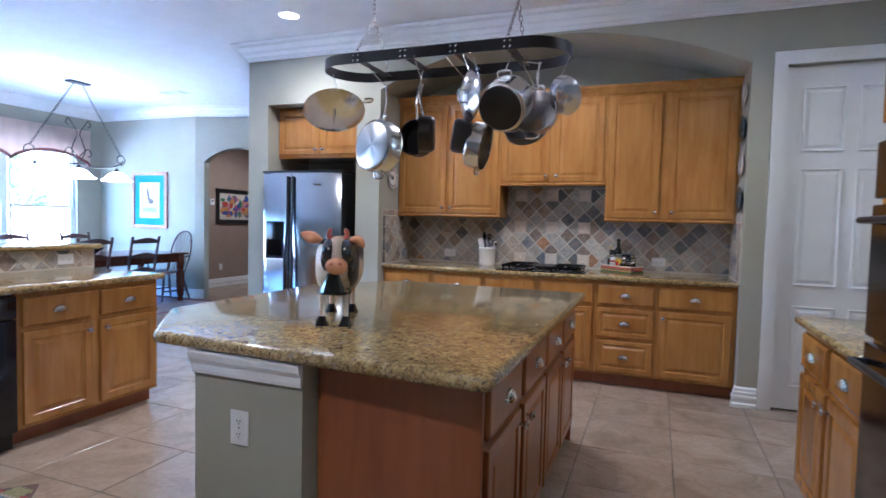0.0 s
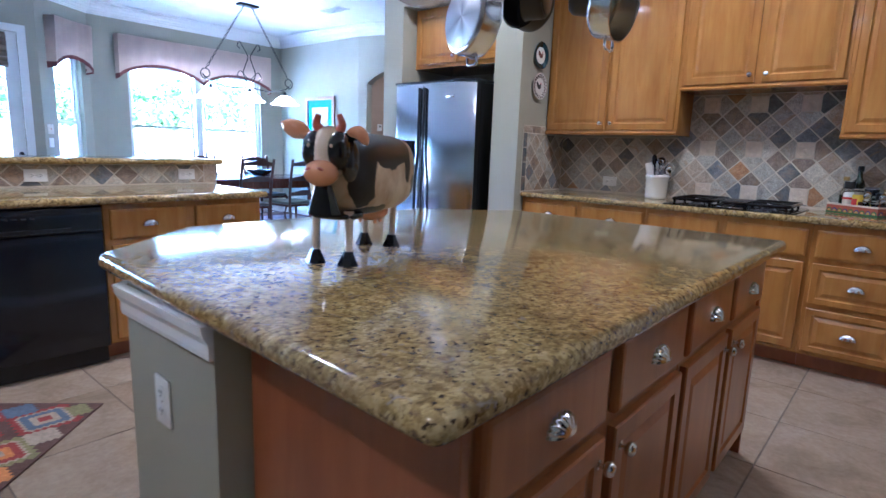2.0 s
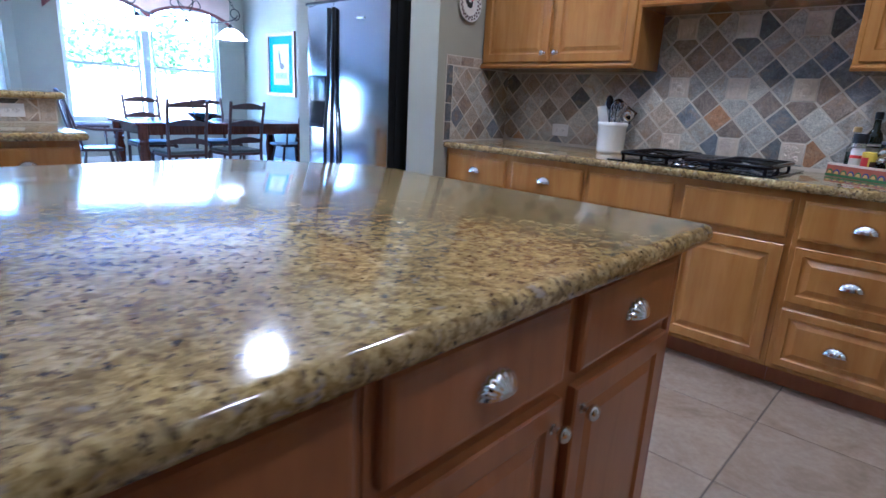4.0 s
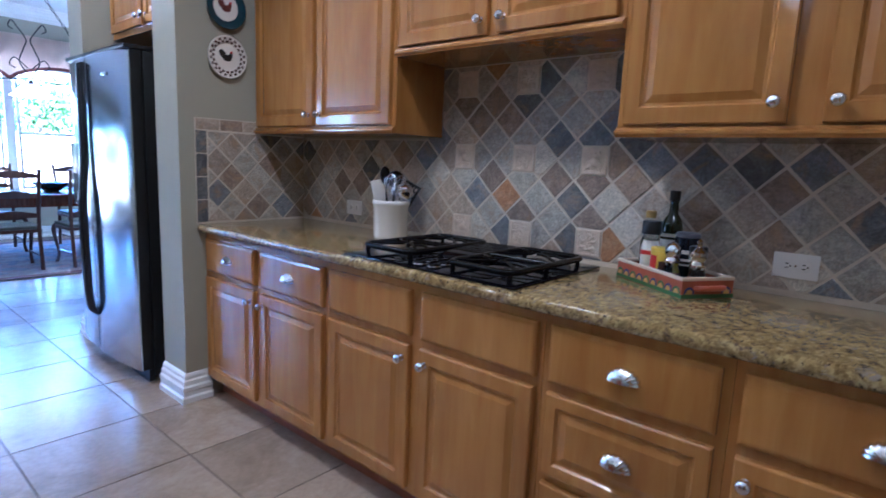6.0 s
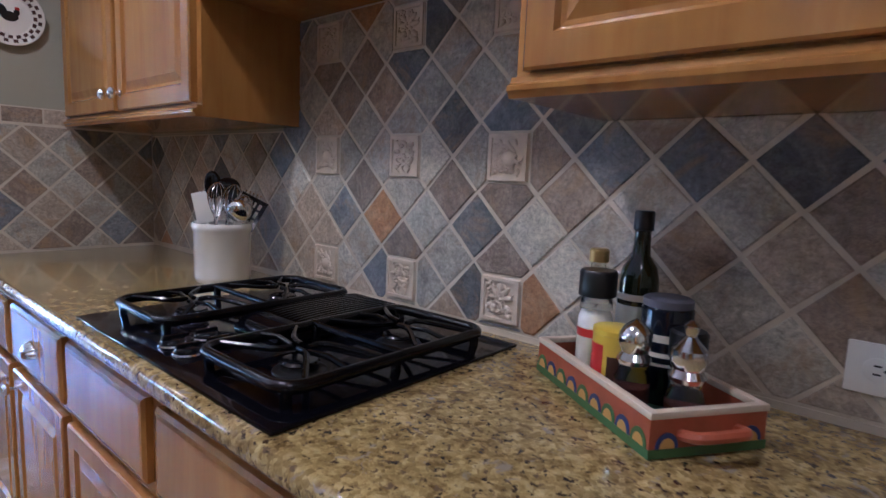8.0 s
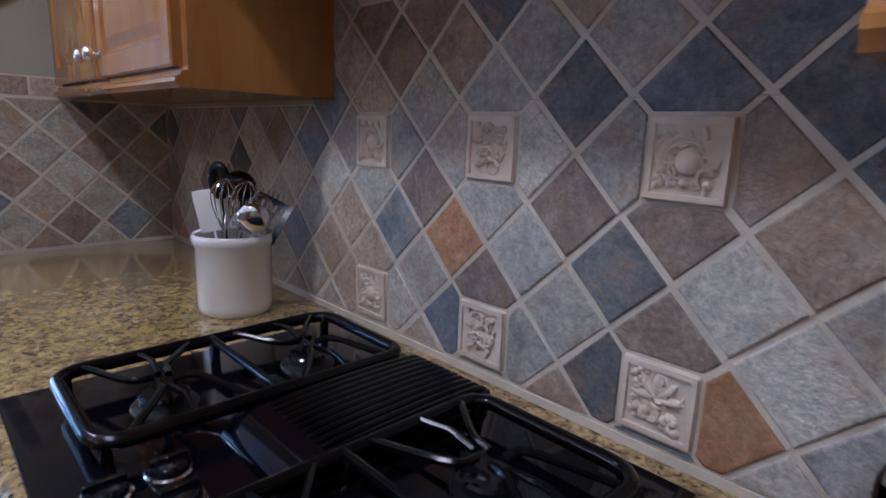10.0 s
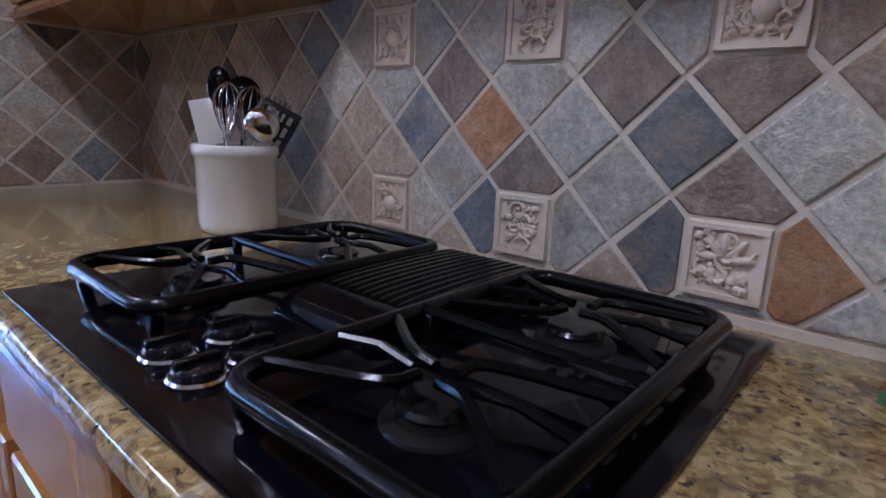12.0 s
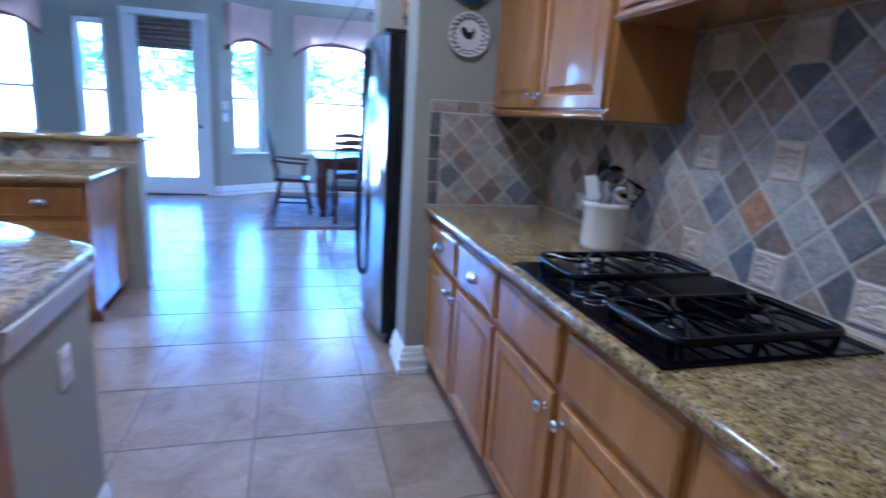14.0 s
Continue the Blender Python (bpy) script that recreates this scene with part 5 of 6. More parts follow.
# ---- pot rack ----
RC, RZ, RL, RW = (-0.87, 4.2), 2.205, 0.705, 0.2
t = thing("pot_rack", pose(RC[0], RC[1], RZ), "oval black metal pot rack hung on chains", "pot rack")


def oval(r, n=16):
    s = RL - RW
    out = []
    for k in range(n + 1):
        a = -math.pi / 2 + math.pi * k / n
        out.append((s + r * math.cos(a), r * math.sin(a)))
    for k in range(n + 1):
        a = math.pi / 2 + math.pi * k / n
        out.append((-s + r * math.cos(a), r * math.sin(a)))
    return out


bm = bmesh.new()
P = oval(RW)
Q = oval(RW - 0.005)
rows = [[bm.verts.new((x, y, z)) for x, y in pp] for pp, z in ((P, -0.028), (P, 0.028), (Q, 0.028), (Q, -0.028))]
for k in range(4):
    A, B = rows[k], rows[(k + 1) % 4]
    for i in range(len(P)):
        j = (i + 1) % len(P)
        bm.faces.new((A[i], A[j], B[j], B[i]))
part("hoop", bm, RACKMETAL, t)
for x in (-0.42, -0.14, 0.14, 0.42):
    b = part("crossbar", bm_box(x - 0.024, x + 0.024, -RW + 0.006, RW - 0.006, -0.004, 0.0, bevel=0.001, seg=1), RACKMETAL, t)
    for s in (-1, 1):
        part("bracket", bm_box(x - 0.024, x + 0.024, s * (RW - 0.008) - 0.0025, s * (RW - 0.008) + 0.0025, -0.024, 0.0), RACKMETAL, b)
        for dx in (-0.014, 0.014):
            for dz in (-0.014, 0.014):
                part("bolt", ellipsoid(bmesh.new(), (x + dx, s * (RW + 0.001), dz), (0.0055, 0.003, 0.0055), 8, 6), CHROME, b)


def link_mesh(l=0.03, w=0.009, r=0.0022):
    pts = []
    for k in range(12):
        a = 2 * math.pi * k / 12
        pts.append((w * math.cos(a), 0, (l / 2 - w) * (1 if math.sin(a) > 0 else -1) + w * math.sin(a)))
    return to_mesh("chain_link", tube(bmesh.new(), pts, r, 5, True), CHROME)


LINK = link_mesh()


def chain(parent, a, b, mesh=None, step=0.025, material=None):
    a, b = Vector(a), Vector(b)
    d = b - a
    n = max(2, int(d.length / step))
    q = d.to_track_quat("Z", "Y").to_matrix().to_4x4()
    for i in range(n):
        part("chain_link", mesh or LINK, material or CHROME, parent, m=Matrix.Translation(a + d * ((i + 0.5) / n)) @ q @ pose(0, 0, 0, 0, 0, 90 * (i % 2)))


for x in (-0.42, 0.42):
    top = (x, 0, 0.28)
    for s in (-1, 1):
        chain(t, (x, s * (RW - 0.004), 0.03), top)
    chain(t, top, (x, 0, CEILING - RZ - 0.03))
    part("ceiling_hook", lathe(bmesh.new(), [(0.02, 0), (0.018, -0.008), (0.004, -0.012), (0.003, -0.035)], 14), CHROME, t, m=pose(x, 0, CEILING - RZ))


# ---- pots, pans and lids on the rack ----
def axes(pos, n, up=(0, 0, 1)):
    """Local -z points along n (the way the base faces); local y as near to up as it goes."""
    Z = -Vector(n).normalized()
    U = Vector(up)
    X = U.cross(Z).normalized()
    Y = Z.cross(X)
    return Matrix.Translation(pos) @ Matrix((X, Y, Z)).transposed().to_4x4()


def hook(parent, world_from, to_local):
    """An S-hook from the rack down to the handle's eye, in the pan's own frame."""
    inv = parent.matrix_basis.inverted()
    a = inv @ Vector(world_from)
    b = Vector(to_local)
    part("hook", tube(bmesh.new(), bez([tuple(a + Vector((0.01, 0, 0))), tuple(a), tuple((a + b) / 2), tuple(b), tuple(b + Vector((0.008, 0, 0.006)))], 5), 0.003, 6), CHROME, parent, "steel S-hook")


def pan(name, pos, n, r, h, outer, inner, handle, label, base=None, hook_at=None, loops=False):
    t = thing(name, axes(pos, n), label, "pan", "pots and pans on the rack")
    part("body", lathe(bmesh.new(), [(0.001, 0.0), (r * 0.9, 0.0), (r * 0.98, 0.008), (r, 0.02), (r, h), (r + 0.004, h + 0.003), (r - 0.002, h + 0.003), (r - 0.004, h - 0.003), (r - 0.004, 0.02), (r * 0.94, 0.006), (0.001, 0.005)], 40, cap=False), outer, t)
    part("base_disc", lathe(bmesh.new(), [(0.001, -0.006), (r * 0.84, -0.006), (r * 0.87, -0.004), (r * 0.87, 0.0005)], 40, cap=False), base or outer, t)
    part("inside", lathe(bmesh.new(), [(0.001, 0.0065), (r * 0.92, 0.0075), (r - 0.006, 0.022), (r - 0.006, h - 0.006)], 40, cap=False), inner, t)
    z = h * 0.75
    if handle:
        hd = part("handle", tube(bmesh.new(), bez([(0, r - 0.002, z), (0, r + 0.04, z + 0.012), (0, r + handle * 0.6, z + 0.022), (0, r + handle, z + 0.012)], 5), [0.006, 0.0065, 0.007] * 5 + [0.008], 8), outer if outer != ANODIZED else CHROME, t)
        for s in (-1, 1):
            part("rivet", ellipsoid(bmesh.new(), (s * 0.012, r - 0.001, z), (0.005, 0.004, 0.005), 8, 6), CHROME, hd)
    if loops:
        for s in (-1, 1):
            part("loop_handle", tube(bmesh.new(), bez([(-0.035, s * (r - 0.002), z), (-0.03, s * (r + 0.028), z + 0.006), (0.03, s * (r + 0.028), z + 0.006), (0.035, s * (r - 0.002), z)], 5), 0.0055, 8), CHROME, t)
    if hook_at:
        hook(t, hook_at, (0, r + (handle or 0.026) - 0.004, z + 0.012))
    return t


def lid(name, pos, n, r, label, hook_at):
    t = thing(name, axes(pos, n), label, "lid", "pots and pans on the rack")
    part("dome", lathe(bmesh.new(), [(r, 0.0), (r + 0.002, 0.003), (r * 0.96, 0.008), (r * 0.7, 0.022), (r * 0.3, 0.032), (0.001, 0.034)], 40, cap=False), POTSTEEL, t)
    part("underside", lathe(bmesh.new(), [(r - 0.002, -0.0005), (r * 0.7, 0.019), (r * 0.3, 0.029), (0.001, 0.031)], 40, cap=False), POTSTEEL, t)
    part("grip", tube(bmesh.new(), bez([(0, -0.03, 0.03), (0, -0.028, 0.062), (0, 0.028, 0.062), (0, 0.03, 0.03)], 5), 0.0055, 8), CHROME, t)
    hook(t, hook_at, (0, r - 0.004, 0.004))
    return t


t = lid("pan_lid", (-1.545, 4.2, 1.975), (-0.33, 0.44, 0.84), 0.178, "wide domed steel pan lid hung from the rack", (-1.56, 4.2, 2.19))
part("loop_handle", tube(bmesh.new(), bez([(0.15, 0.09, 0.004), (0.20, 0.105, 0.012), (0.205, 0.135, 0.014), (0.165, 0.12, 0.004)], 5), 0.006, 8), CHROME, t)
pan("saute_pan", (-1.245, 4.12, 1.755), (-0.32, -0.94, 0.08), 0.148, 0.085, POTSTEEL, POTSTEEL, 0.20, "large stainless saute pan with its base showing", SPUN, (-1.285, 4.1, 2.2), True)
pan("small_saucepan", (-1.03, 4.32, 1.80), (0.12, 0.98, -0.1), 0.10, 0.085, ANODIZED, ANODIZED, 0.18, "small dark saucepan hung by its handle, open side out", None, (-1.01, 4.28, 2.2))
pan("saucepan", (-0.895, 4.17, 1.81), (0.92, 0.30, 0.0), 0.098, 0.075, ANODIZED, POTSTEEL, 0.17, "dark saucepan with a steel handle", ANODIZED, (-0.94, 4.003, 2.18))
lid("pan_lid", (-0.665, 4.10, 1.985), (0.74, 0.66, 0.05), 0.128, "round steel saucepan lid hung from the rack", (-0.70, 4.07, 2.19))
pan("saucepan", (-0.775, 4.16, 1.80), (-0.90, -0.40, 0.12), 0.09, 0.08, ANODIZED, ANODIZED, 0.17, "square-sided dark saucepan nested beside a steel pot", ANODIZED, (-0.80, 4.05, 2.2))
pan("cooking_pot", (-0.70, 4.23, 1.76), (-0.90, -0.05, 0.2), 0.125, 0.085, POTSTEEL, POTSTEEL, 0.0, "two-handled polished steel pot tilted open", POTSTEEL, (-0.68, 4.2, 2.2), True)
pan("stock_pot", (-0.495, 4.075, 1.91), (-0.12, -0.88, -0.46), 0.128, 0.145, POTSTEEL, POTSTEEL, 0.0, "tall stock pot with a black base", ANODIZED, (-0.46, 4.15, 2.2), True)
pan("frying_pan", (-0.345, 4.27, 1.90), (0.12, 0.96, -0.25), 0.115, 0.06, POTSTEEL, POTSTEEL, 0.16, "polished steel frying pan showing its inside", None, (-0.44, 4.3, 2.2), True)
pan("frying_pan", (-0.41, 4.32, 1.83), (0.05, 0.75, -0.6), 0.115, 0.055, ANODIZED, ANODIZED, 0.18, "dark non-stick frying pan behind the others", None, (-0.45, 4.36, 2.2))
lid("pan_lid", (-0.195, 4.2, 1.985), (0.45, 0.78, 0.32), 0.098, "round steel pan lid hung from the rack", (-0.168, 4.2, 2.19))

# ---- cow figure ----
def hide():
    """Cream glaze with a few large black patches that have wavy edges."""
    m, nt, b = mat("painted_cow_hide", 0.34, 0, 0.15)
    v = coords(nt)
    wob = nt.nodes.new("ShaderNodeTexNoise")
    wob.inputs["Scale"].default_value = 15
    nt.links.new(v, wob.inputs["Vector"])
    off = nt.nodes.new("ShaderNodeVectorMath")
    off.operation = "MULTIPLY_ADD"
    off.inputs[1].default_value = (0.0, 0.06, 0.06)
    nt.links.new(wob.outputs["Color"], off.inputs[0])
    nt.links.new(v, off.inputs[2])
    least = None
    for c, q in (
        ((0.05, 0.06, 0.32), (0.115, 0.185, 0.085)), ((0.08, -0.09, 0.24), (0.06, 0.055, 0.10)), ((0.08, 0.205, 0.28), (0.05, 0.036, 0.09)),
        ((0.08, 0.31, 0.188), (0.06, 0.06, 0.045)), ((0.05, -0.02, 0.125), (0.09, 0.11, 0.026)), ((-0.06, 0.07, 0.30), (0.06, 0.13, 0.11)), ((-0.08, 0.28, 0.2), (0.06, 0.07, 0.07)),
    ):
        sub, div, ln = (nt.nodes.new("ShaderNodeVectorMath") for _ in range(3))
        sub.operation, div.operation, ln.operation = "SUBTRACT", "DIVIDE", "LENGTH"
        sub.inputs[1].default_value = (c[0], c[1] + 0.03, c[2] + 0.03)
        div.inputs[1].default_value = q
        nt.links.new(off.outputs[0], sub.inputs[0])
        nt.links.new(sub.outputs[0], div.inputs[0])
        nt.links.new(div.outputs[0], ln.inputs[0])
        if least is None:
            least = ln.outputs["Value"]
        else:
            mn = nt.nodes.new("ShaderNodeMath")
            mn.operation = "MINIMUM"
            nt.links.new(least, mn.inputs[0])
            nt.links.new(ln.outputs["Value"], mn.inputs[1])
            least = mn.outputs[0]
    f = ramp(nt, least, [(0.96, (1, 1, 1)), (0.985, (0, 0, 0))])
    cream = ramp(nt, noise_tex(nt, v, 9, 4), [(0.35, (0.42, 0.27, 0.14)), (0.6, (0.66, 0.54, 0.38))])
    nt.links.new(mix(nt, f, cream, (0.010, 0.010, 0.012)), b.inputs["Base Color"])
    return m


HIDE = hide()
PEACH = plain("peach_glaze", (0.60, 0.27, 0.12), 0.25, 0, 0.4, var=0.1)
CREAMHIDE = plain("cream_glaze", (0.62, 0.50, 0.36), 0.25, 0, 0.4, var=0.1)
HORN = plain("horn_glaze", (0.36, 0.09, 0.04), 0.3, 0, 0.3, var=0.15)
HOOF = plain("hoof_glaze", (0.010, 0.011, 0.014), 0.13, 0, 0.5)
bm = bmesh.new()


def add(index, fn, *a, **k):
    old = set(bm.faces)
    fn(bm, *a, **k)
    for f in bm.faces:
        if f not in old:
            f.material_index = index


def squared(bm, c, r, e=0.62, u=28, v=18):
    """A rounded block: an ellipsoid with squared shoulders."""
    def sp(x):
        return math.copysign(abs(x) ** e, x)
    rows = []
    for j in range(1, v):
        p = math.pi * j / v - math.pi / 2
        rows.append([bm.verts.new((c[0] + r[0] * sp(math.cos(p)) * sp(math.cos(2 * math.pi * i / u)), c[1] + r[1] * sp(math.cos(p)) * sp(math.sin(2 * math.pi * i / u)), c[2] + r[2] * sp(math.sin(p)))) for i in range(u)])
    for A, B in zip(rows, rows[1:]):
        for i in range(u):
            bm.faces.new((A[i], A[(i + 1) % u], B[(i + 1) % u], B[i]))
    bm.faces.new(rows[0][::-1])
    bm.faces.new(rows[-1])


def frustum(bm, c, lo, hi, h, seg=6):
    """A faceted cone end standing at c."""
    a = [bm.verts.new((c[0] + lo[0] * math.cos(2 * math.pi * i / seg), c[1] + lo[1] * math.sin(2 * math.pi * i / seg), c[2])) for i in range(seg)]
    b = [bm.verts.new((c[0] + hi[0] * math.cos(2 * math.pi * i / seg), c[1] + hi[1] * math.sin(2 * math.pi * i / seg), c[2] + h)) for i in range(seg)]
    for i in range(seg):
        bm.faces.new((a[i], a[(i + 1) % seg], b[(i + 1) % seg], b[i]))
    bm.faces.new(a[::-1])
    bm.faces.new(b)


HX = 0.018
add(0, squared, (0.004, 0.11, 0.229), (0.092, 0.262, 0.112))
add(4, squared, (0, -0.085, 0.126), (0.066, 0.05, 0.012), 0.6, 20, 10)
add(2, ellipsoid, (HX, -0.165, 0.285), (0.046, 0.052, 0.066), 22, 16)
add(2, ellipsoid, (HX * 0.6, -0.12, 0.27), (0.055, 0.06, 0.06), 18, 12)
add(4, frustum, (0, -0.165, 0.135), (0.047, 0.028), (0.022, 0.016), 0.072, 8)
for s in (-1, 1):
    add(4, ellipsoid, (HX + s * 0.033, -0.184, 0.291), (0.027, 0.036, 0.047), 18, 12)
    add(4, ellipsoid, (HX + s * 0.047, -0.15, 0.268), (0.02, 0.036, 0.054), 16, 10)
    add(2, ellipsoid, (HX + s * 0.029, -0.2195, 0.303), (0.004, 0.002, 0.005), 8, 6)
    add(3, tube, bez([(HX + s * 0.022, -0.165, 0.335), (HX + s * 0.034, -0.168, 0.353), (HX + s * 0.027, -0.171, 0.377)], 4), [0.0135 - 0.0008 * k for k in range(9)], 12)
    for y in (-0.115, 0.21):
        add(2, tube, [(s * 0.046, y, 0.14), (s * 0.046, y, 0.09), (s * 0.046, y, 0.03)], [0.013, 0.0095, 0.0095], 12)
        add(4, frustum, (s * 0.046, y - 0.004, 0.0), (0.028, 0.028), (0.012, 0.012), 0.036, 7)
    add(3, ellipsoid, (HX + s * 0.016, -0.2465, 0.249), (0.008, 0.004, 0.004), 10, 6, Euler((0, s * 0.35, 0)).to_matrix())
# one ear held out, the other folded back
add(1, tube, bez([(-0.04, -0.15, 0.328), (-0.08, -0.147, 0.34), (-0.125, -0.145, 0.357)], 6), [0.007, 0.010, 0.014, 0.0175, 0.0205, 0.0225, 0.0235, 0.0235, 0.0225, 0.020, 0.016, 0.010, 0.003], 14)
add(4, tube, bez([(HX - 0.03, -0.15, 0.322), (-0.02, -0.148, 0.324), (-0.055, -0.146, 0.327)], 4), [0.010, 0.012, 0.013, 0.0135, 0.0135, 0.013, 0.013, 0.012, 0.008], 12)
add(4, tube, bez([(HX + 0.03, -0.15, 0.322), (HX + 0.055, -0.15, 0.33), (HX + 0.075, -0.15, 0.33)], 4), [0.010, 0.011, 0.012, 0.013, 0.0135, 0.0135, 0.012, 0.010, 0.006], 12)
add(1, tube, bez([(HX + 0.045, -0.155, 0.335), (HX + 0.075, -0.16, 0.335), (HX + 0.098, -0.165, 0.308)], 5), [0.008, 0.011, 0.013, 0.015, 0.016, 0.0165, 0.016, 0.015, 0.012, 0.009, 0.003], 12)
add(1, ellipsoid, (HX, -0.212, 0.238), (0.042, 0.038, 0.032), 24, 16)
add(1, ellipsoid, (0.012, 0.12, 0.118), (0.05, 0.055, 0.03), 16, 12)
for x in (-0.016, 0.032):
    for y in (0.1, 0.14):
        add(1, tube, [(x, y, 0.1), (x, y, 0.083)], [0.007, 0.005], 8)
add(4, tube, bez([(0, 0.365, 0.27), (0, 0.382, 0.22), (0, 0.378, 0.15)], 4), 0.006, 8)
cow = part("cow_figurine", bm, [HIDE, PEACH, CREAMHIDE, HORN, HOOF], None, "", pose(-0.948, 3.301, 0.9205, 0, 0, 26))
tagged(cow, "painted black and cream cow statue standing on granite", "figurine")

# ---- window dressings ----
def valance(m, w, z_top, z_side, arches, rise, label, border=True):
    """A gathered fabric pelmet, arched below; local x along the window, local y into the wall."""
    t = thing("valance", m, label, "valance", "fabric valances")
    cols = 24 * arches

    def bottom(s):
        u = (s * arches) % 1.0
        return z_side + rise * math.sin(math.pi * u) ** 0.7 if 0 < u < 1 else z_side

    def strip(f0, f1, push, name, material, label=""):
        bm = bmesh.new()
        a, b = [], []
        for k in range(cols + 1):
            s = k / cols
            edge = min((s * arches) % 1.0, 1 - (s * arches) % 1.0)
            y = -0.12 - push - 0.012 * math.cos(2 * math.pi * s * arches * 1.0) + 0.006 * math.sin(k * 1.7)
            lo, hi = bottom(s), z_top
            a.append(bm.verts.new((s * w, y - 0.015 * (1 - f0), hi + (lo - hi) * f0)))
            b.append(bm.verts.new((s * w, y + 0.005, hi + (lo - hi) * f1)))
        for side, x in ((a, 0), (b, 0)):
            side.insert(0, bm.verts.new((-0.012, -0.005, side[0].co.z - (0.02 if side is b else 0))))
            side.append(bm.verts.new((w + 0.012, -0.005, side[-1].co.z - (0.02 if side is b else 0))))
        for k in range(len(a) - 1):
            bm.faces.new((a[k], a[k + 1], b[k + 1], b[k]))
        bmesh.ops.solidify(bm, geom=bm.faces[:], thickness=0.004)
        part(name, bm, material, t, label)

    strip(0.0, 0.96 if border else 1.0, 0.0, "cloth", FABRIC)
    if border:
        strip(0.90, 1.0, 0.004, "border", FABRIC_TRIM, "dark red patterned border")
    part("board", bm_box(0, w, -0.10, 0.0, z_top - 0.02, z_top - 0.002), FABRIC, t)


valance(wall_frame((-8.78, 8.2), (-8.78, 5.12), 2.74) @ pose(0, -0.002, 0), 2.44, 2.70, 2.10, 2, 0.20, "dusty pink arched valance over the double window")
valance(wall_frame((-8.78, 5.12), (-8.25, 4.40), 0.76) @ pose(0, -0.002, 0), 0.66, 2.72, 2.10, 1, 0.14, "dusty pink arched valance over the narrow window")
valance(wall_frame((-8.25, 4.40), (-8.25, -1.5), 4.05) @ pose(0, -0.002, 0), 1.9, 2.70, 2.10, 2, 0.20, "dusty pink arched valance over the window")
t = thing("roman_shade", wall_frame((-8.25, 4.40), (-8.25, -1.5), 1.0), "woven brown roman shade gathered above the door", "window shade")
for k in range(6):
    z = 2.40 - 0.062 * k
    part("fold", tube(bmesh.new(), [(0.0, -0.022 - 0.006 * (k % 2), z - 0.03), (0.68, -0.022 - 0.006 * (k % 2), z - 0.03)], 0.034, 10), BAMBOO, t)
part("head_rail", bm_box(0, 0.68, -0.03, 0.028, 2.40, 2.43), BAMBOO, t)

# ---- ceiling vent ----
t = thing("ceiling_vent", pose(-6.22, 7.36, CEILING), "white slatted ceiling air vent", "vent")
part("frame", bm_box(-0.22, 0.22, -0.12, 0.12, -0.008, -0.001, bevel=0.003), TRIM, t)
for k in range(8):
    part("slat", bm_box(-0.19, 0.19, -0.012, 0.012, -0.0015, 0.0015), TRIM, t, m=pose(0, -0.088 + 0.025 * k, -0.014, 35, 0, 0))

# ---- pendant over the table ----
OPAL = plain("opal_glass", (0.86, 0.85, 0.83), 0.25, 0, 0.3, var=0.02, bmp=0)
on = OPAL.node_tree
on.nodes["Principled BSDF"].inputs["Emission Color"].default_value = (1.0, 0.93, 0.82, 1)
on.nodes["Principled BSDF"].inputs["Emission Strength"].default_value = 1.1
tr, ox = on.nodes.new("ShaderNodeBsdfTranslucent"), on.nodes.new("ShaderNodeMixShader")
tr.inputs["Color"].default_value = (0.92, 0.91, 0.88, 1)
ox.inputs[0].default_value = 0.6
on.links.new(on.nodes["Principled BSDF"].outputs[0], ox.inputs[1])
on.links.new(tr.outputs[0], ox.inputs[2])
on.links.new(ox.outputs[0], on.nodes["Material Output"].inputs[0])
t = thing("pendant_lamp", pose(-7.0, 6.53, 0), "wrought iron island pendant with lit white glass shades", "pendant lamp")
part("canopy", bm_box(-0.06, 0.06, -0.14, 0.14, CEILING - 0.03, CEILING - 0.001, bevel=0.008), IRON, t)
IL = to_mesh("chain_link", tube(bmesh.new(), [(0.012 * math.cos(2 * math.pi * k / 12), 0, 0.014 * (1 if math.sin(2 * math.pi * k / 12) > 0 else -1) + 0.012 * math.sin(2 * math.pi * k / 12)) for k in range(12)], 0.0035, 5, True), IRON)
for s in (-1, 1):
    chain(t, (0, 0.06 * s, CEILING - 0.03), (0, 0.62 * s, 2.17), IL, 0.045, IRON)
    pts = [(0, 0.0, 2.0), (0, 0.25 * s, 1.965), (0, 0.5 * s, 2.0), (0, 0.64 * s, 2.06)]
    part("arm", tube(bmesh.new(), bez(pts, 8), 0.009, 8), IRON, t)
    sc = [(0, s * (0.62 + 0.07 * math.cos(a) * (1 - a / 14)), 2.11 + 0.07 * math.sin(a) * (1 - a / 14)) for a in [k * 0.45 - 1.5 for k in range(18)]]
    part("scroll", tube(bmesh.new(), sc, 0.007, 7), IRON, t)
    top = bez([(0, 0.012 * s, 2.02), (0, 0.09 * s, 2.16), (0, 0.05 * s, 2.30), (0, 0.02 * s, 2.40), (0, 0.09 * s, 2.52), (0, 0.14 * s, 2.58), (0, 0.17 * s, 2.52), (0, 0.13 * s, 2.49)], 6)
    part("scroll", tube(bmesh.new(), top, 0.007, 7), IRON, t)
    low = bez([(0, 0.02 * s, 2.10), (0, 0.13 * s, 2.2), (0, 0.18 * s, 2.13), (0, 0.13 * s, 2.09)], 6)
    part("scroll", tube(bmesh.new(), low, 0.006, 7), IRON, t)
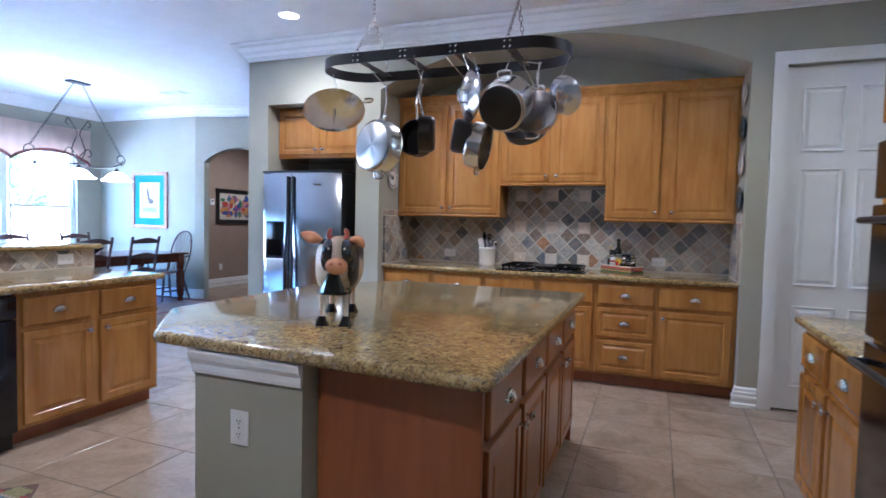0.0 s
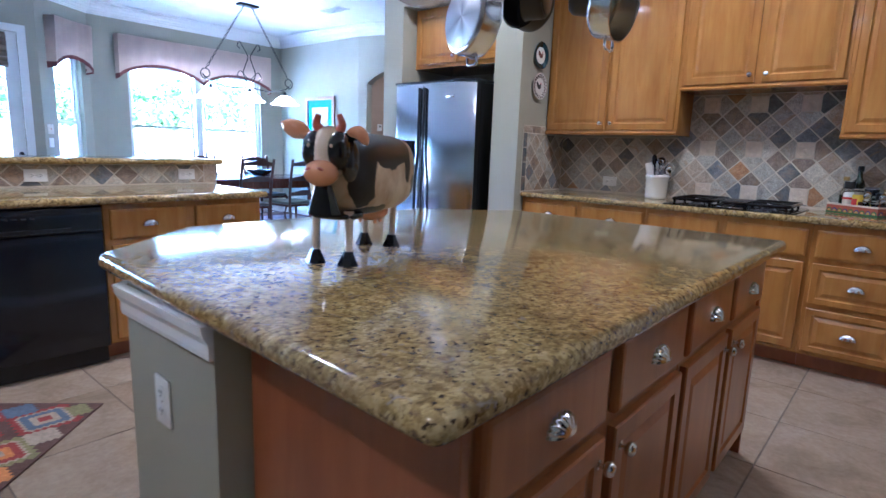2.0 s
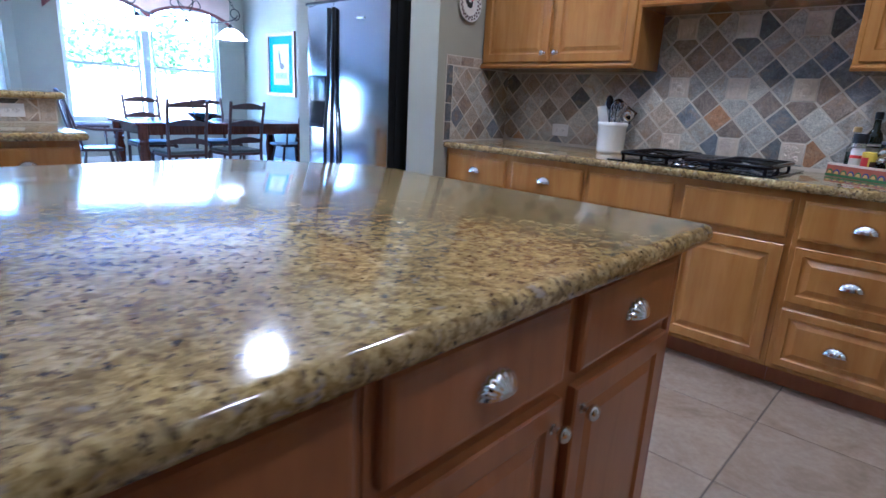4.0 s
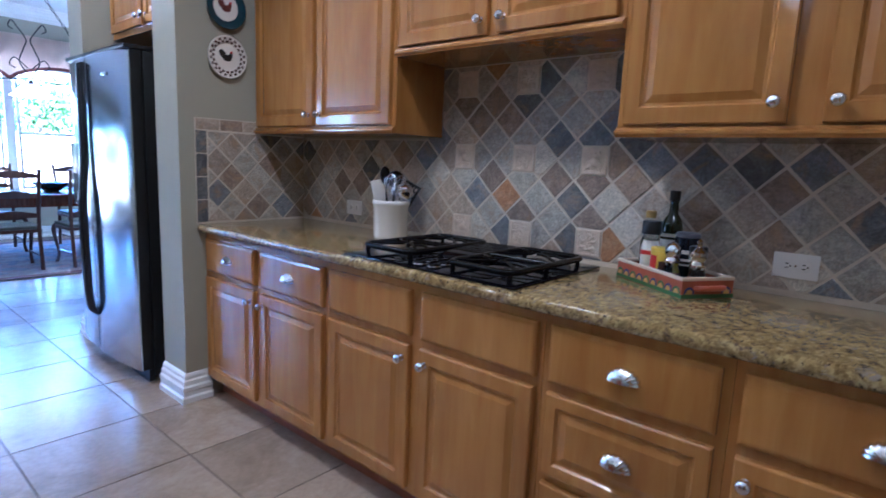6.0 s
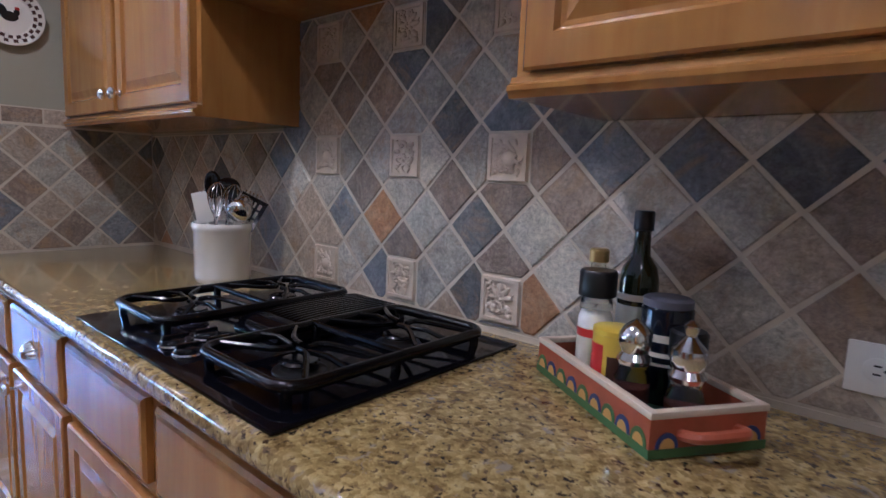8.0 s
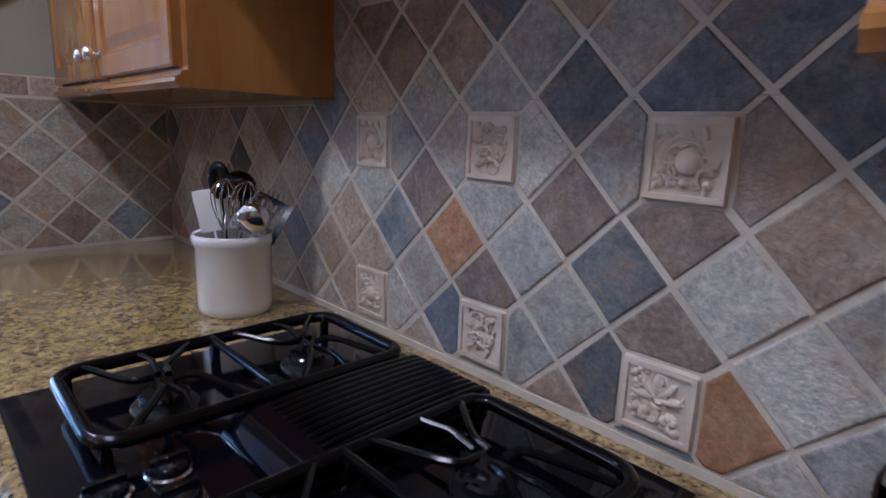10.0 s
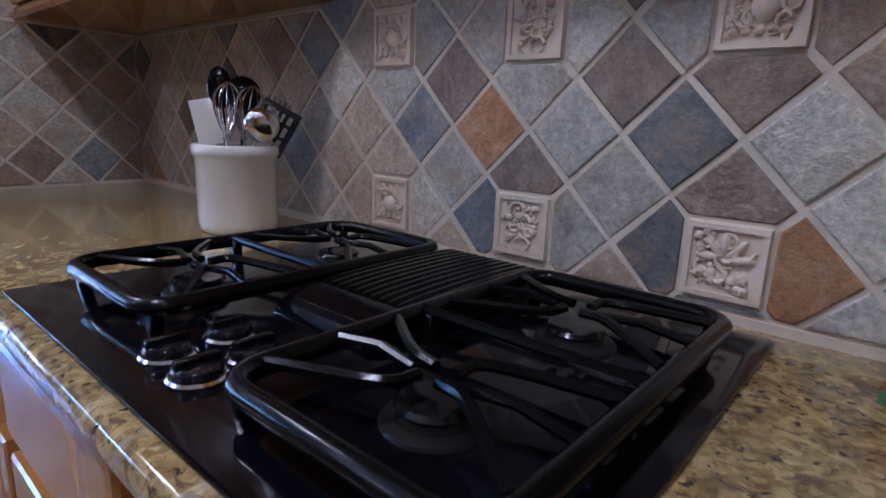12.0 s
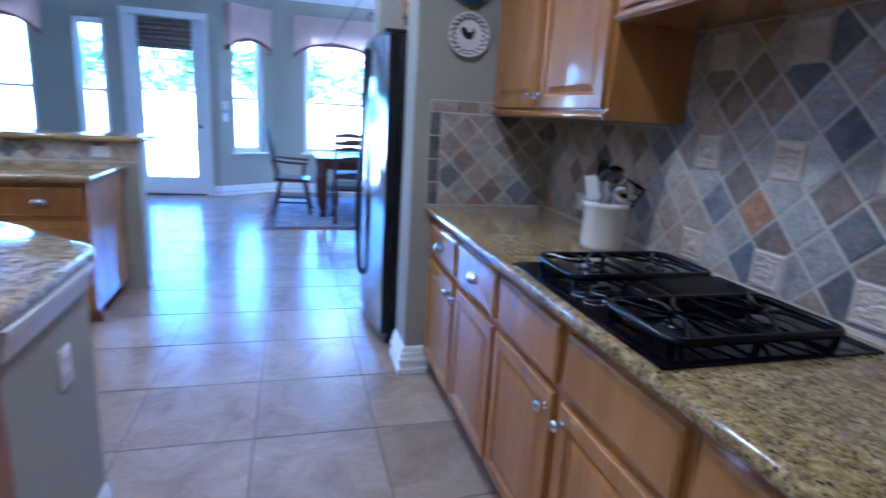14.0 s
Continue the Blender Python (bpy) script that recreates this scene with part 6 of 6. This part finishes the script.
for y in (-0.56, 0.0, 0.56):
    h = part("socket", lathe(bmesh.new(), [(0.012, 1.985), (0.025, 1.96), (0.03, 1.925), (0.02, 1.92)], 16), IRON, t, m=pose(0, y, 0))
    part("shade", lathe(bmesh.new(), [(0.03, 1.93), (0.075, 1.918), (0.125, 1.878), (0.165, 1.832), (0.205, 1.806), (0.203, 1.803), (0.16, 1.826), (0.12, 1.872), (0.03, 1.925)], 32, cap=False), OPAL, h, "white opal glass bell shade")

# ---- dining table and chairs ----
t = thing("dining_table", pose(-7.02, 6.82, 0), "long mahogany dining table with turned legs", "table")
part("tabletop", bm_box(-0.5, 0.5, -1.12, 1.12, 0.73, 0.762, bevel=0.008), MAHOGANY, t)
for s in (-1, 1):
    part("apron", bm_box(s * 0.43 - 0.012, s * 0.43 + 0.012, -1.0, 1.0, 0.62, 0.729), MAHOGANY, t)
    part("apron", bm_box(-0.41, 0.41, s * 1.03 - 0.012, s * 1.03 + 0.012, 0.62, 0.729), MAHOGANY, t)
LEG = to_mesh("leg", lathe(bmesh.new(), [(0.038, 0.012), (0.045, 0.05), (0.035, 0.08), (0.05, 0.12), (0.058, 0.3), (0.062, 0.42), (0.045, 0.5), (0.06, 0.53), (0.045, 0.56), (0.06, 0.58), (0.062, 0.728)], 16), MAHOGANY)
for sx in (-1, 1):
    for sy in (-1, 1):
        part("leg", LEG, MAHOGANY, t, m=pose(sx * 0.42, sy * 1.03, 0))
t = thing("bowl", pose(-7.0, 6.65, 0.763), "dark green bowl on the dining table", "bowl")
part("dish", lathe(bmesh.new(), [(0.07, 0), (0.09, 0.01), (0.19, 0.09), (0.2, 0.1), (0.19, 0.1), (0.08, 0.02), (0.001, 0.015)], 28, cap=False), TEALGLAZE, t)

SEATRUSH = plain("dark_seat_pad", (0.10, 0.11, 0.10), 0.7, var=0.2, scale=30, bmp=0.3)


def ladder_chair():
    t = thing("dining_chair", pose(0, 0, 0), "dark wooden ladder-back dining chair at the table", "chair", "dining chairs")
    part("seat", bm_box(-0.23, 0.23, -0.22, 0.2, 0.43, 0.465, bevel=0.012), SEATRUSH, t)
    part("seat_rail", bm_box(-0.235, 0.235, -0.225, 0.205, 0.395, 0.429, bevel=0.006), DARKWOOD, t)
    for s in (-1, 1):
        part("rear_post", tube(bmesh.new(), bez([(s * 0.21, 0.24, 0.002), (s * 0.21, 0.2, 0.43), (s * 0.215, 0.23, 0.75), (s * 0.22, 0.29, 1.04)], 5), 0.019, 8), DARKWOOD, t)
        part("leg", tube(bmesh.new(), bez([(s * 0.215, -0.2, 0.43), (s * 0.235, -0.235, 0.36), (s * 0.21, -0.2, 0.12), (s * 0.225, -0.225, 0.002)], 5), [0.026, 0.028, 0.027, 0.025, 0.023, 0.021, 0.019, 0.018, 0.017, 0.016, 0.016, 0.016, 0.016, 0.017, 0.018, 0.02], 8), DARKWOOD, t)
    for z, y in ((0.58, 0.208), (0.78, 0.235), (0.98, 0.272)):
        bm = bmesh.new()
        rows = []
        for k in range(13):
            u = -1 + k / 6
            c = 0.035 * (1 - u * u)
            wv = 0.018 * math.cos(u * 2.6)
            rows.append([bm.verts.new((u * 0.21, y + c + d, z + dz)) for d, dz in ((-0.008, -0.03), (0.008, -0.03), (0.008, 0.026 + wv), (-0.008, 0.026 + wv))])
        for A, B in zip(rows, rows[1:]):
            for i in range(4):
                bm.faces.new((A[i], A[(i + 1) % 4], B[(i + 1) % 4], B[i]))
        part("slat", bm, DARKWOOD, t)
    for s in (-1, 1):
        part("stretcher", tube(bmesh.new(), [(s * 0.21, -0.2, 0.15), (s * 0.21, 0.23, 0.15)], 0.011, 7), DARKWOOD, t)
    return t


c = ladder_chair()
c.matrix_basis = pose(-6.42, 6.12, 0, 0, 0, -90)
copy_thing(c, pose(-6.40, 6.80, 0, 0, 0, -86))
copy_thing(c, pose(-7.68, 6.25, 0, 0, 0, 90))
copy_thing(c, pose(-7.66, 7.15, 0, 0, 0, 93))


def windsor(m, pale=False):
    wd = DARKWOOD
    t = thing("windsor_chair", m, "dark bow-back windsor armchair at the table's end", "chair", "windsor chairs")
    part("seat", slab([(-0.24, -0.22), (0.24, -0.22), (0.2, 0.22), (-0.2, 0.22)], 0.43, 0.465, 0.012, 0.06), wd, t)
    for sx in (-1, 1):
        for sy in (-1, 1):
            part("leg", tube(bmesh.new(), [(sx * 0.16, sy * 0.15, 0.43), (sx * 0.2, sy * 0.19, 0.22), (sx * 0.24, sy * 0.24, 0.002)], [0.014, 0.021, 0.012], 8), wd, t)
        part("stretcher", tube(bmesh.new(), [(sx * 0.21, -0.2, 0.16), (sx * 0.21, 0.2, 0.16)], [0.012, 0.012], 7), wd, t)
        part("arm", tube(bmesh.new(), bez([(sx * 0.23, 0.24, 0.70), (sx * 0.3, 0.05, 0.68), (sx * 0.29, -0.2, 0.67)], 5), 0.016, 8), wd, t)
        part("arm_post", tube(bmesh.new(), [(sx * 0.22, -0.14, 0.46), (sx * 0.28, -0.15, 0.665)], 0.012, 7), wd, t)
    part("bow", tube(bmesh.new(), bez([(-0.2, 0.18, 0.46), (-0.24, 0.25, 0.75), (-0.17, 0.31, 1.0), (0, 0.34, 1.08), (0.17, 0.31, 1.0), (0.24, 0.25, 0.75), (0.2, 0.18, 0.46)], 6), 0.013, 8), wd, t)
    for k in range(-3, 4):
        part("spindle", tube(bmesh.new(), [(k * 0.045, 0.2, 0.46), (k * 0.055, 0.3, 1.07 - 0.012 * k * k)], 0.006, 6), wd, t)


windsor(pose(-6.98, 5.42, 0, 0, 0, 176))
windsor(pose(-6.9, 7.86, 0, 0, 0, -8))

# ---- rugs ----
def rug_material():
    m, nt, b = mat("oriental_rug", 0.95)
    v = coords(nt)
    vo = nt.nodes.new("ShaderNodeTexVoronoi")
    vo.inputs["Scale"].default_value = 9
    nt.links.new(v, vo.inputs["Vector"])
    c = ramp(nt, vo.outputs["Color"], [(0.0, (0.05, 0.06, 0.09)), (0.35, (0.16, 0.07, 0.06)), (0.6, (0.22, 0.18, 0.13)), (0.85, (0.07, 0.09, 0.10))], "CONSTANT")
    nt.links.new(mix(nt, 0.35, c, noise_tex(nt, v, 40, 4)), b.inputs["Base Color"])
    bump(nt, b, noise_tex(nt, v, 200, 2), 0.4, 0.005)
    return m


t = thing("rug", pose(-7.1, 6.6, 0.0008), "patterned dark oriental rug under the dining table", "rug")
part("weave", bm_box(-1.25, 1.25, -1.5, 1.5, 0, 0.009, bevel=0.003), rug_material(), t)
part("border", ring_frame(2.5, 3.0, 0.12, 0.002, -1.25, -1.5), plain("rug_border", (0.10, 0.05, 0.05), 0.95, var=0.4, scale=12, bmp=0.3), t, m=pose(0, 0, 0.0095, -90, 0, 0) @ pose(0, 0, 0))
KM = pose(-2.955, 2.665, 0.0012, 0, 0, -45)
t = thing("kilim_rug", KM, "bright geometric kilim rug in front of the sink", "rug")
KL, KW = 1.5, 0.64
KC = [plain("wool_" + n, c, 0.95, var=0.2, scale=60, bmp=0.4, bscale=300) for n, c in (("red", (0.23, 0.04, 0.035)), ("brown", (0.10, 0.055, 0.045)), ("cream", (0.34, 0.28, 0.21)), ("blue", (0.10, 0.13, 0.19)), ("orange", (0.48, 0.19, 0.05)), ("olive", (0.20, 0.19, 0.08)))]
part("weave", bm_box(0, KL, 0, KW, 0, 0.006, bevel=0.002), KC[1], t)


def stepped(w, h, steps, z):
    """A flat stepped diamond with one closed outline."""
    q = []
    for k in range(steps):
        a = w * (steps - k) / steps
        q += [(a, h * k / steps), (a, h * (k + 1) / steps)]
    outline = q + [(-x, y) for x, y in q[::-1]] + [(-x, -y) for x, y in q[1:]] + [(x, -y) for x, y in q[:0:-1]]
    return prism(bmesh.new(), outline, 0.006, 0.006 + z)


for i in range(5):
    for j in range(2):
        x, y = 0.155 + i * 0.297, 0.165 + j * 0.31
        k = i + 2 * j
        for w, z, c in ((0.142, 0.0005, (0, 4, 0, 5, 0)[k % 5]), (0.112, 0.0008, 2), (0.098, 0.0011, (4, 0, 3, 0, 5)[k % 5]), (0.062, 0.0014, (1, 3, 2, 4, 1)[k % 5]), (0.03, 0.0017, (2, 2, 0, 2, 4)[k % 5])):
            part("woven_diamond", stepped(w, w * 1.06, 6, z), KC[c], t, m=pose(x, y, 0))
for i in range(6):
    for j in range(3):
        part("woven_diamond", stepped(0.07, 0.075, 4, 0.0007), KC[(2, 4, 3, 0, 5)[(i + j * 2) % 5]], t, m=pose(0.0065 + i * 0.297 if 0 < i < 5 else (0.08 if i == 0 else KL - 0.08), 0.01 + j * 0.31 if 0 < j < 2 else (0.085 if j == 0 else KW - 0.085), 0))

# ---- wall tiles ----
def clip(poly, nx, ny, c):
    """Keeps the part of a polygon with nx * x + ny * y >= c."""
    out = []
    for p, q in zip(poly, poly[1:] + poly[:1]):
        a, b = nx * p[0] + ny * p[1] - c, nx * q[0] + ny * q[1] - c
        if a >= 0:
            out.append(p)
        if a * b < 0:
            t = a / (a - b)
            out.append((p[0] + (q[0] - p[0]) * t, p[1] + (q[1] - p[1]) * t))
    return out


def tile_bm(poly, d=0.006, e=0.0025):
    """A stone piece: front face a little smaller than the back, in the xz plane, front at y = -d."""
    cx, cz = sum(p[0] for p in poly) / len(poly), sum(p[1] for p in poly) / len(poly)
    bm = bmesh.new()
    rings = []
    for y, o in ((0, 0), (-d + 0.0015, 0), (-d, e)):
        ring = []
        for x, z in poly:
            l = math.hypot(x - cx, z - cz)
            k = max(0.0, 1 - o * 1.3 / l) if l else 1
            ring.append(bm.verts.new((cx + (x - cx) * k, y, cz + (z - cz) * k)))
        rings.append(ring)
    n = len(poly)
    for A, B in zip(rings, rings[1:]):
        for i in range(n):
            bm.faces.new((A[i], A[(i + 1) % n], B[(i + 1) % n], B[i]))
    bm.faces.new(rings[-1])
    return bm


D = 0.1525
rng = random.Random(11)
WEIGHTS = [34, 18, 14, 7, 13, 20, 1]
MARKED = {}
for k, keys in (
    (0, ((-1, 0), (0, -1), (3, 0), (2, -3), (1, -4), (-3, 0), (-4, -1), (-2, 1), (1, 2), (2, 3), (3, 2), (7, -2), (10, -1))),
    (1, ((-4, -3), (-5, -2), (-4, 1), (-5, 0), (-6, -3), (8, -3), (9, -4))),
    (2, ((4, 1), (-1, -4), (-3, -2), (7, 0), (-7, 0), (-8, -3), (9, 0))),
    (3, ((2, 1), (3, -2), (3, -4), (0, 3), (6, 1), (15, -2), (11, 0))),
    (4, ((2, -1), (4, -1), (5, 0), (0, -3), (4, -3), (-2, -1), (-1, 2), (-3, 2), (6, -1), (9, -2), (12, -1))),
    (5, ((0, 1), (1, 0), (1, -2), (5, -2), (-2, -3), (-3, -4), (6, -3), (8, -1), (13, -4))),
    (6, ((-1, -2), (5, -4))),
):
    MARKED.update((key, k) for key in keys)


def diamonds(t, u0, u1, v0, v1, ou, ov, reliefs=(), gap=0.0068, hood=None):
    """Diagonal stone tiles over u0..u1, v0..v1 about the lattice corner (ou, ov); reliefs: lattice corners that hold an upright tile."""
    whole = {}
    r = D / 2 - gap * 0.9
    for i in range(int((u0 - ou) / (D / 2)) - 2, int((u1 - ou) / (D / 2)) + 3):
        for j in range(int((v0 - ov) / (D / 2)) - 2, int((v1 - ov) / (D / 2)) + 3):
            if (i + j) % 2 == 0:
                continue
            cu, cv = ou + i * D / 2, ov + j * D / 2
            k = MARKED.get((i, j)) if reliefs else None
            if k is None:
                k = rng.choices(range(7), WEIGHTS)[0]
            jit = [rng.uniform(-0.002, 0.002) for _ in range(8)]
            poly = [(r + jit[0], jit[1]), (jit[2], r + jit[3]), (-r + jit[4], jit[5]), (jit[6], -r + jit[7])]
            g = gap * 0.6
            for (du, dv) in ((1, 0), (-1, 0), (0, 1), (0, -1)):
                if (i + du, j + dv) in reliefs:
                    poly = clip(poly, -du, -dv, -(D / 2 - 0.0555))
            top = v1
            if hood and not hood[0] - r < cu < hood[1] + r:
                top = hood[2]
            for nx, ny, c in ((1, 0, u0 + g - cu), (-1, 0, cu - u1 + g), (0, 1, v0 + g - cv), (0, -1, cv - top + g)):
                if poly:
                    poly = clip(poly, nx, ny, c)
            if len(poly) < 3:
                continue
            area = abs(sum(a[0] * b[1] - b[0] * a[1] for a, b in zip(poly, poly[1:] + poly[:1]))) / 2
            if area < 0.0004:
                continue
            part("tile", tile_bm(poly, 0.006 + rng.uniform(-0.001, 0.0015)), SLATES[k], t, m=pose(cu, 0, cv), smooth=False)


def relief_mesh(kind):
    """An upright cast tile: a raised border and a fruit-and-leaf pattern."""
    bm = bm_box(-0.05, 0.05, -0.0055, 0.0, -0.05, 0.05, bevel=0.0015, seg=1)
    for a in ((-0.048, -0.041, -0.048, 0.048), (0.041, 0.048, -0.048, 0.048), (-0.041, 0.041, 0.041, 0.048), (-0.041, 0.041, -0.048, -0.041)):
        box(bm, a[0], a[1], -0.0085, -0.005, a[2], a[3])
    rd = random.Random(kind + 5)
    if kind == 0:
        ellipsoid(bm, (0.002, -0.0055, -0.002), (0.017, 0.008, 0.017), 12, 8)
        for k in range(5):
            a0 = 0.5 + k * 0.5
            tube(bm, [(math.cos(a0 + q * 0.5) * (0.021 + 0.0035 * k), -0.0065, math.sin(a0 + q * 0.5) * (0.021 + 0.003 * k)) for q in range(4)], [0.002, 0.0035, 0.003, 0.001], 6)
        for k in range(5):
            ellipsoid(bm, (-0.03 + 0.014 * k, -0.0055, -0.03 + rd.uniform(-0.004, 0.004)), (0.006, 0.005, 0.006), 8, 6)
        for k in range(3):
            ellipsoid(bm, (-0.03, -0.0055, -0.012 + 0.017 * k), (0.005, 0.004, 0.01), 8, 6, Euler((0, 0.6, 0)).to_matrix())
    elif kind == 1:
        for k in range(4):
            s = -1 if k % 2 else 1
            z = -0.028 + 0.018 * k
            tube(bm, [(0.006 * s + math.cos(q * 0.9) * 0.013 * s, -0.0065, z + math.sin(q * 0.9) * 0.011) for q in range(6)], [0.0035, 0.0035, 0.003, 0.003, 0.002, 0.001], 6)
            ellipsoid(bm, (-0.024 * s, -0.0055, z + 0.003), (0.007, 0.005, 0.006), 8, 6)
        for k in range(7):
            ellipsoid(bm, (rd.uniform(-0.033, 0.033), -0.0055, rd.uniform(-0.033, 0.033)), (0.0045, 0.004, 0.0045), 8, 5)
    else:
        for k in range(5):
            a = math.pi / 2 + (k - 2) * 0.75
            ellipsoid(bm, (math.cos(a) * 0.018, -0.0055, math.sin(a) * 0.018 + 0.004), (0.018, 0.005, 0.0065), 10, 6, Euler((0, -a, 0)).to_matrix())
        for k in range(9):
            ellipsoid(bm, ((-1 if k % 2 else 1) * rd.uniform(0.012, 0.034), -0.0055, -0.014 - rd.uniform(0, 0.02)), (0.0075, 0.006, 0.0075), 8, 6)
        for k in range(5):
            ellipsoid(bm, (-0.034 + rd.uniform(0, 0.012), -0.0055, 0.012 + 0.006 * k), (0.006, 0.005, 0.006), 8, 5)
    for k in range(16):
        a = rd.uniform(0, 6.28)
        ellipsoid(bm, (rd.uniform(-0.036, 0.036), -0.0055, rd.uniform(-0.036, 0.036)), (rd.uniform(0.004, 0.009), 0.003, rd.uniform(0.0025, 0.005)), 8, 5, Euler((0, a, 0)).to_matrix())
    for k in range(7):
        x, z, a0 = rd.uniform(-0.026, 0.026), rd.uniform(-0.026, 0.026), rd.uniform(0, 6)
        tube(bm, [(x + math.cos(a0 + q * 0.8) * (0.004 + 0.0022 * q), -0.0065, z + math.sin(a0 + q * 0.8) * (0.004 + 0.0022 * q)) for q in range(6)], [0.003, 0.0036, 0.0036, 0.0032, 0.0028, 0.0014], 7)
    for vert in bm.verts:
        if vert.co.y < -0.0055:
            vert.co.y = -0.0055 + (vert.co.y + 0.0055) * 1.6
    return to_mesh("relief_tile", bm, RELIEF)


OU, OV = -0.678, 1.304
t = thing("backsplash", pose(0, 6.6995, 0), "multicoloured slate tile backsplash laid diagonally with carved accents", "backsplash", kind="structure")
bed = bmesh.new()
box(bed, -2.178, 0.868, -0.0035, 0, 0.915, 1.376)
box(bed, -1.118, -0.171, -0.0035, 0, 1.377, 1.684)
part("grout_bed", bed, GROUT, t)
RELIEFS = {(i, j) for i in (-4, 0, 4) for j in (-4, 0, 4)}
# one lattice serves the band and the field behind the hood
diamonds(t, -2.178, 0.868, 0.935, 1.684, OU, OV, RELIEFS, hood=(-1.118, -0.171, 1.376))
part("base_strip", bm_box(-2.178, 0.868, -0.006, -0.003, 0.9195, 0.933), GROUT, t)
kinds = [relief_mesh(k) for k in range(3)]
for n, (i, j) in enumerate(sorted(RELIEFS)):
    part("relief_tile", kinds[(i // 4 + 2 * (j // 4)) % 3 if j else (0, 1, 0)[i // 4 + 1]], RELIEF, t, "carved cream accent tile" if n == 0 else "", pose(OU + i * D / 2, -0.001, OV + j * D / 2))


def side_splash(m, label, flip):
    """Slate on a niche side wall, bordered by small oblong tiles at its top and front; local x runs from the back corner forwards when flip is 1."""
    t = thing("side_backsplash", m, label, "backsplash", kind="structure")
    L = 0.635
    part("grout_bed", bm_box(0 if flip > 0 else -L, L if flip > 0 else 0, -0.0035, 0, 0.915, 1.445), GROUT, t)
    lo, hi = (0.0, L - 0.062) if flip > 0 else (-L + 0.062, 0.0)
    diamonds(t, lo, hi, 0.925, 1.382, lo + 0.05, 1.304)
    n = 5
    for k in range(n):
        w = (L - 0.008) / n
        a = k * w + 0.004
        x0 = a if flip > 0 else -a - w
        part("border_tile", tile_bm([(x0 + 0.003, 1.388), (x0 + w - 0.003, 1.388), (x0 + w - 0.003, 1.440), (x0 + 0.003, 1.440)]), SLATES[rng.choice((0, 1, 5, 4))], t, smooth=False)
    for k in range(4):
        z = 0.925 + k * 0.115
        x0, x1 = (L - 0.058, L - 0.004) if flip > 0 else (-L + 0.004, -L + 0.058)
        part("border_tile", tile_bm([(x0, z + 0.003), (x1, z + 0.003), (x1, z + 0.112), (x0, z + 0.112)]), SLATES[rng.choice((0, 1, 3, 5))], t, smooth=False)


side_splash(pose(-2.1795, 6.697, 0, 0, 0, 90), "slate tiles on the niche's side wall with a border", -1)
side_splash(pose(0.8695, 6.697, 0, 0, 0, -90), "slate tiles on the niche's side wall with a border", 1)

t = thing("bar_backsplash", pose(-3.7995, 0, 0, 0, 0, 90), "tan and grey diagonal slate band under the bar", "backsplash", kind="structure")
part("grout_bed", bm_box(1.0, 4.36, -0.0035, 0, 0.915, 1.059), GROUT, t)
WEIGHTS = [16, 40, 6, 8, 24, 10, 0]
diamonds(t, 1.0, 4.27, 0.925, 1.058, 4.2, 0.9915 + D / 2)
part("border_tile", tile_bm([(4.275, 0.93), (4.355, 0.93), (4.355, 1.055), (4.275, 1.055)]), SLATES[1], t, smooth=False)

# ---- floor tiles ----
S, TX, TY = 0.515, -0.115, 5.76
t = thing("floor_tiles", pose(0, 0, 0), "large beige stone floor tiles with dark joints", "floor", kind="structure")
bm = bmesh.new()
hs = S / 2 - 0.003
rings = [[bm.verts.new((x * k, y * k, z)) for x, y in ((-hs, -hs), (hs, -hs), (hs, hs), (-hs, hs))] for k, z in ((1, -0.003), (1, -0.0012), (1 - 0.002 / hs, 0.0))]
for A, B in zip(rings, rings[1:]):
    for i in range(4):
        bm.faces.new((A[i], A[(i + 1) % 4], B[(i + 1) % 4], B[i]))
bm.faces.new(rings[-1])
TILE = to_mesh("tile", bm, FTILE, False)
far = bmesh.new()
for i in range(-18, 5):
    for j in range(-15, 12):
        x, y = TX + (i + 0.5) * S, TY + (j - 0.5) * S
        if not (-8.9 < x < 2.2 and -1.6 < y < 11.4):
            continue
        if -5.6 < x < 1.4 and 2.2 < y < 6.3 or -8.3 < x < -5.6 and 3.4 < y < 7.6:
            part("tile", TILE, FTILE, t, m=pose(x, y, rng.uniform(-0.0004, 0.0004), 0, 0, rng.choice((0, 90, 180, 270))))
        else:
            a = [far.verts.new((x + p * hs, y + q * hs, -0.0005)) for p, q in ((-1, -1), (1, -1), (1, 1), (-1, 1))]
            far.faces.new(a)
ob = part("far_tiles", far, FTILE, t)
tagged(ob, "", "", "", "stuff")
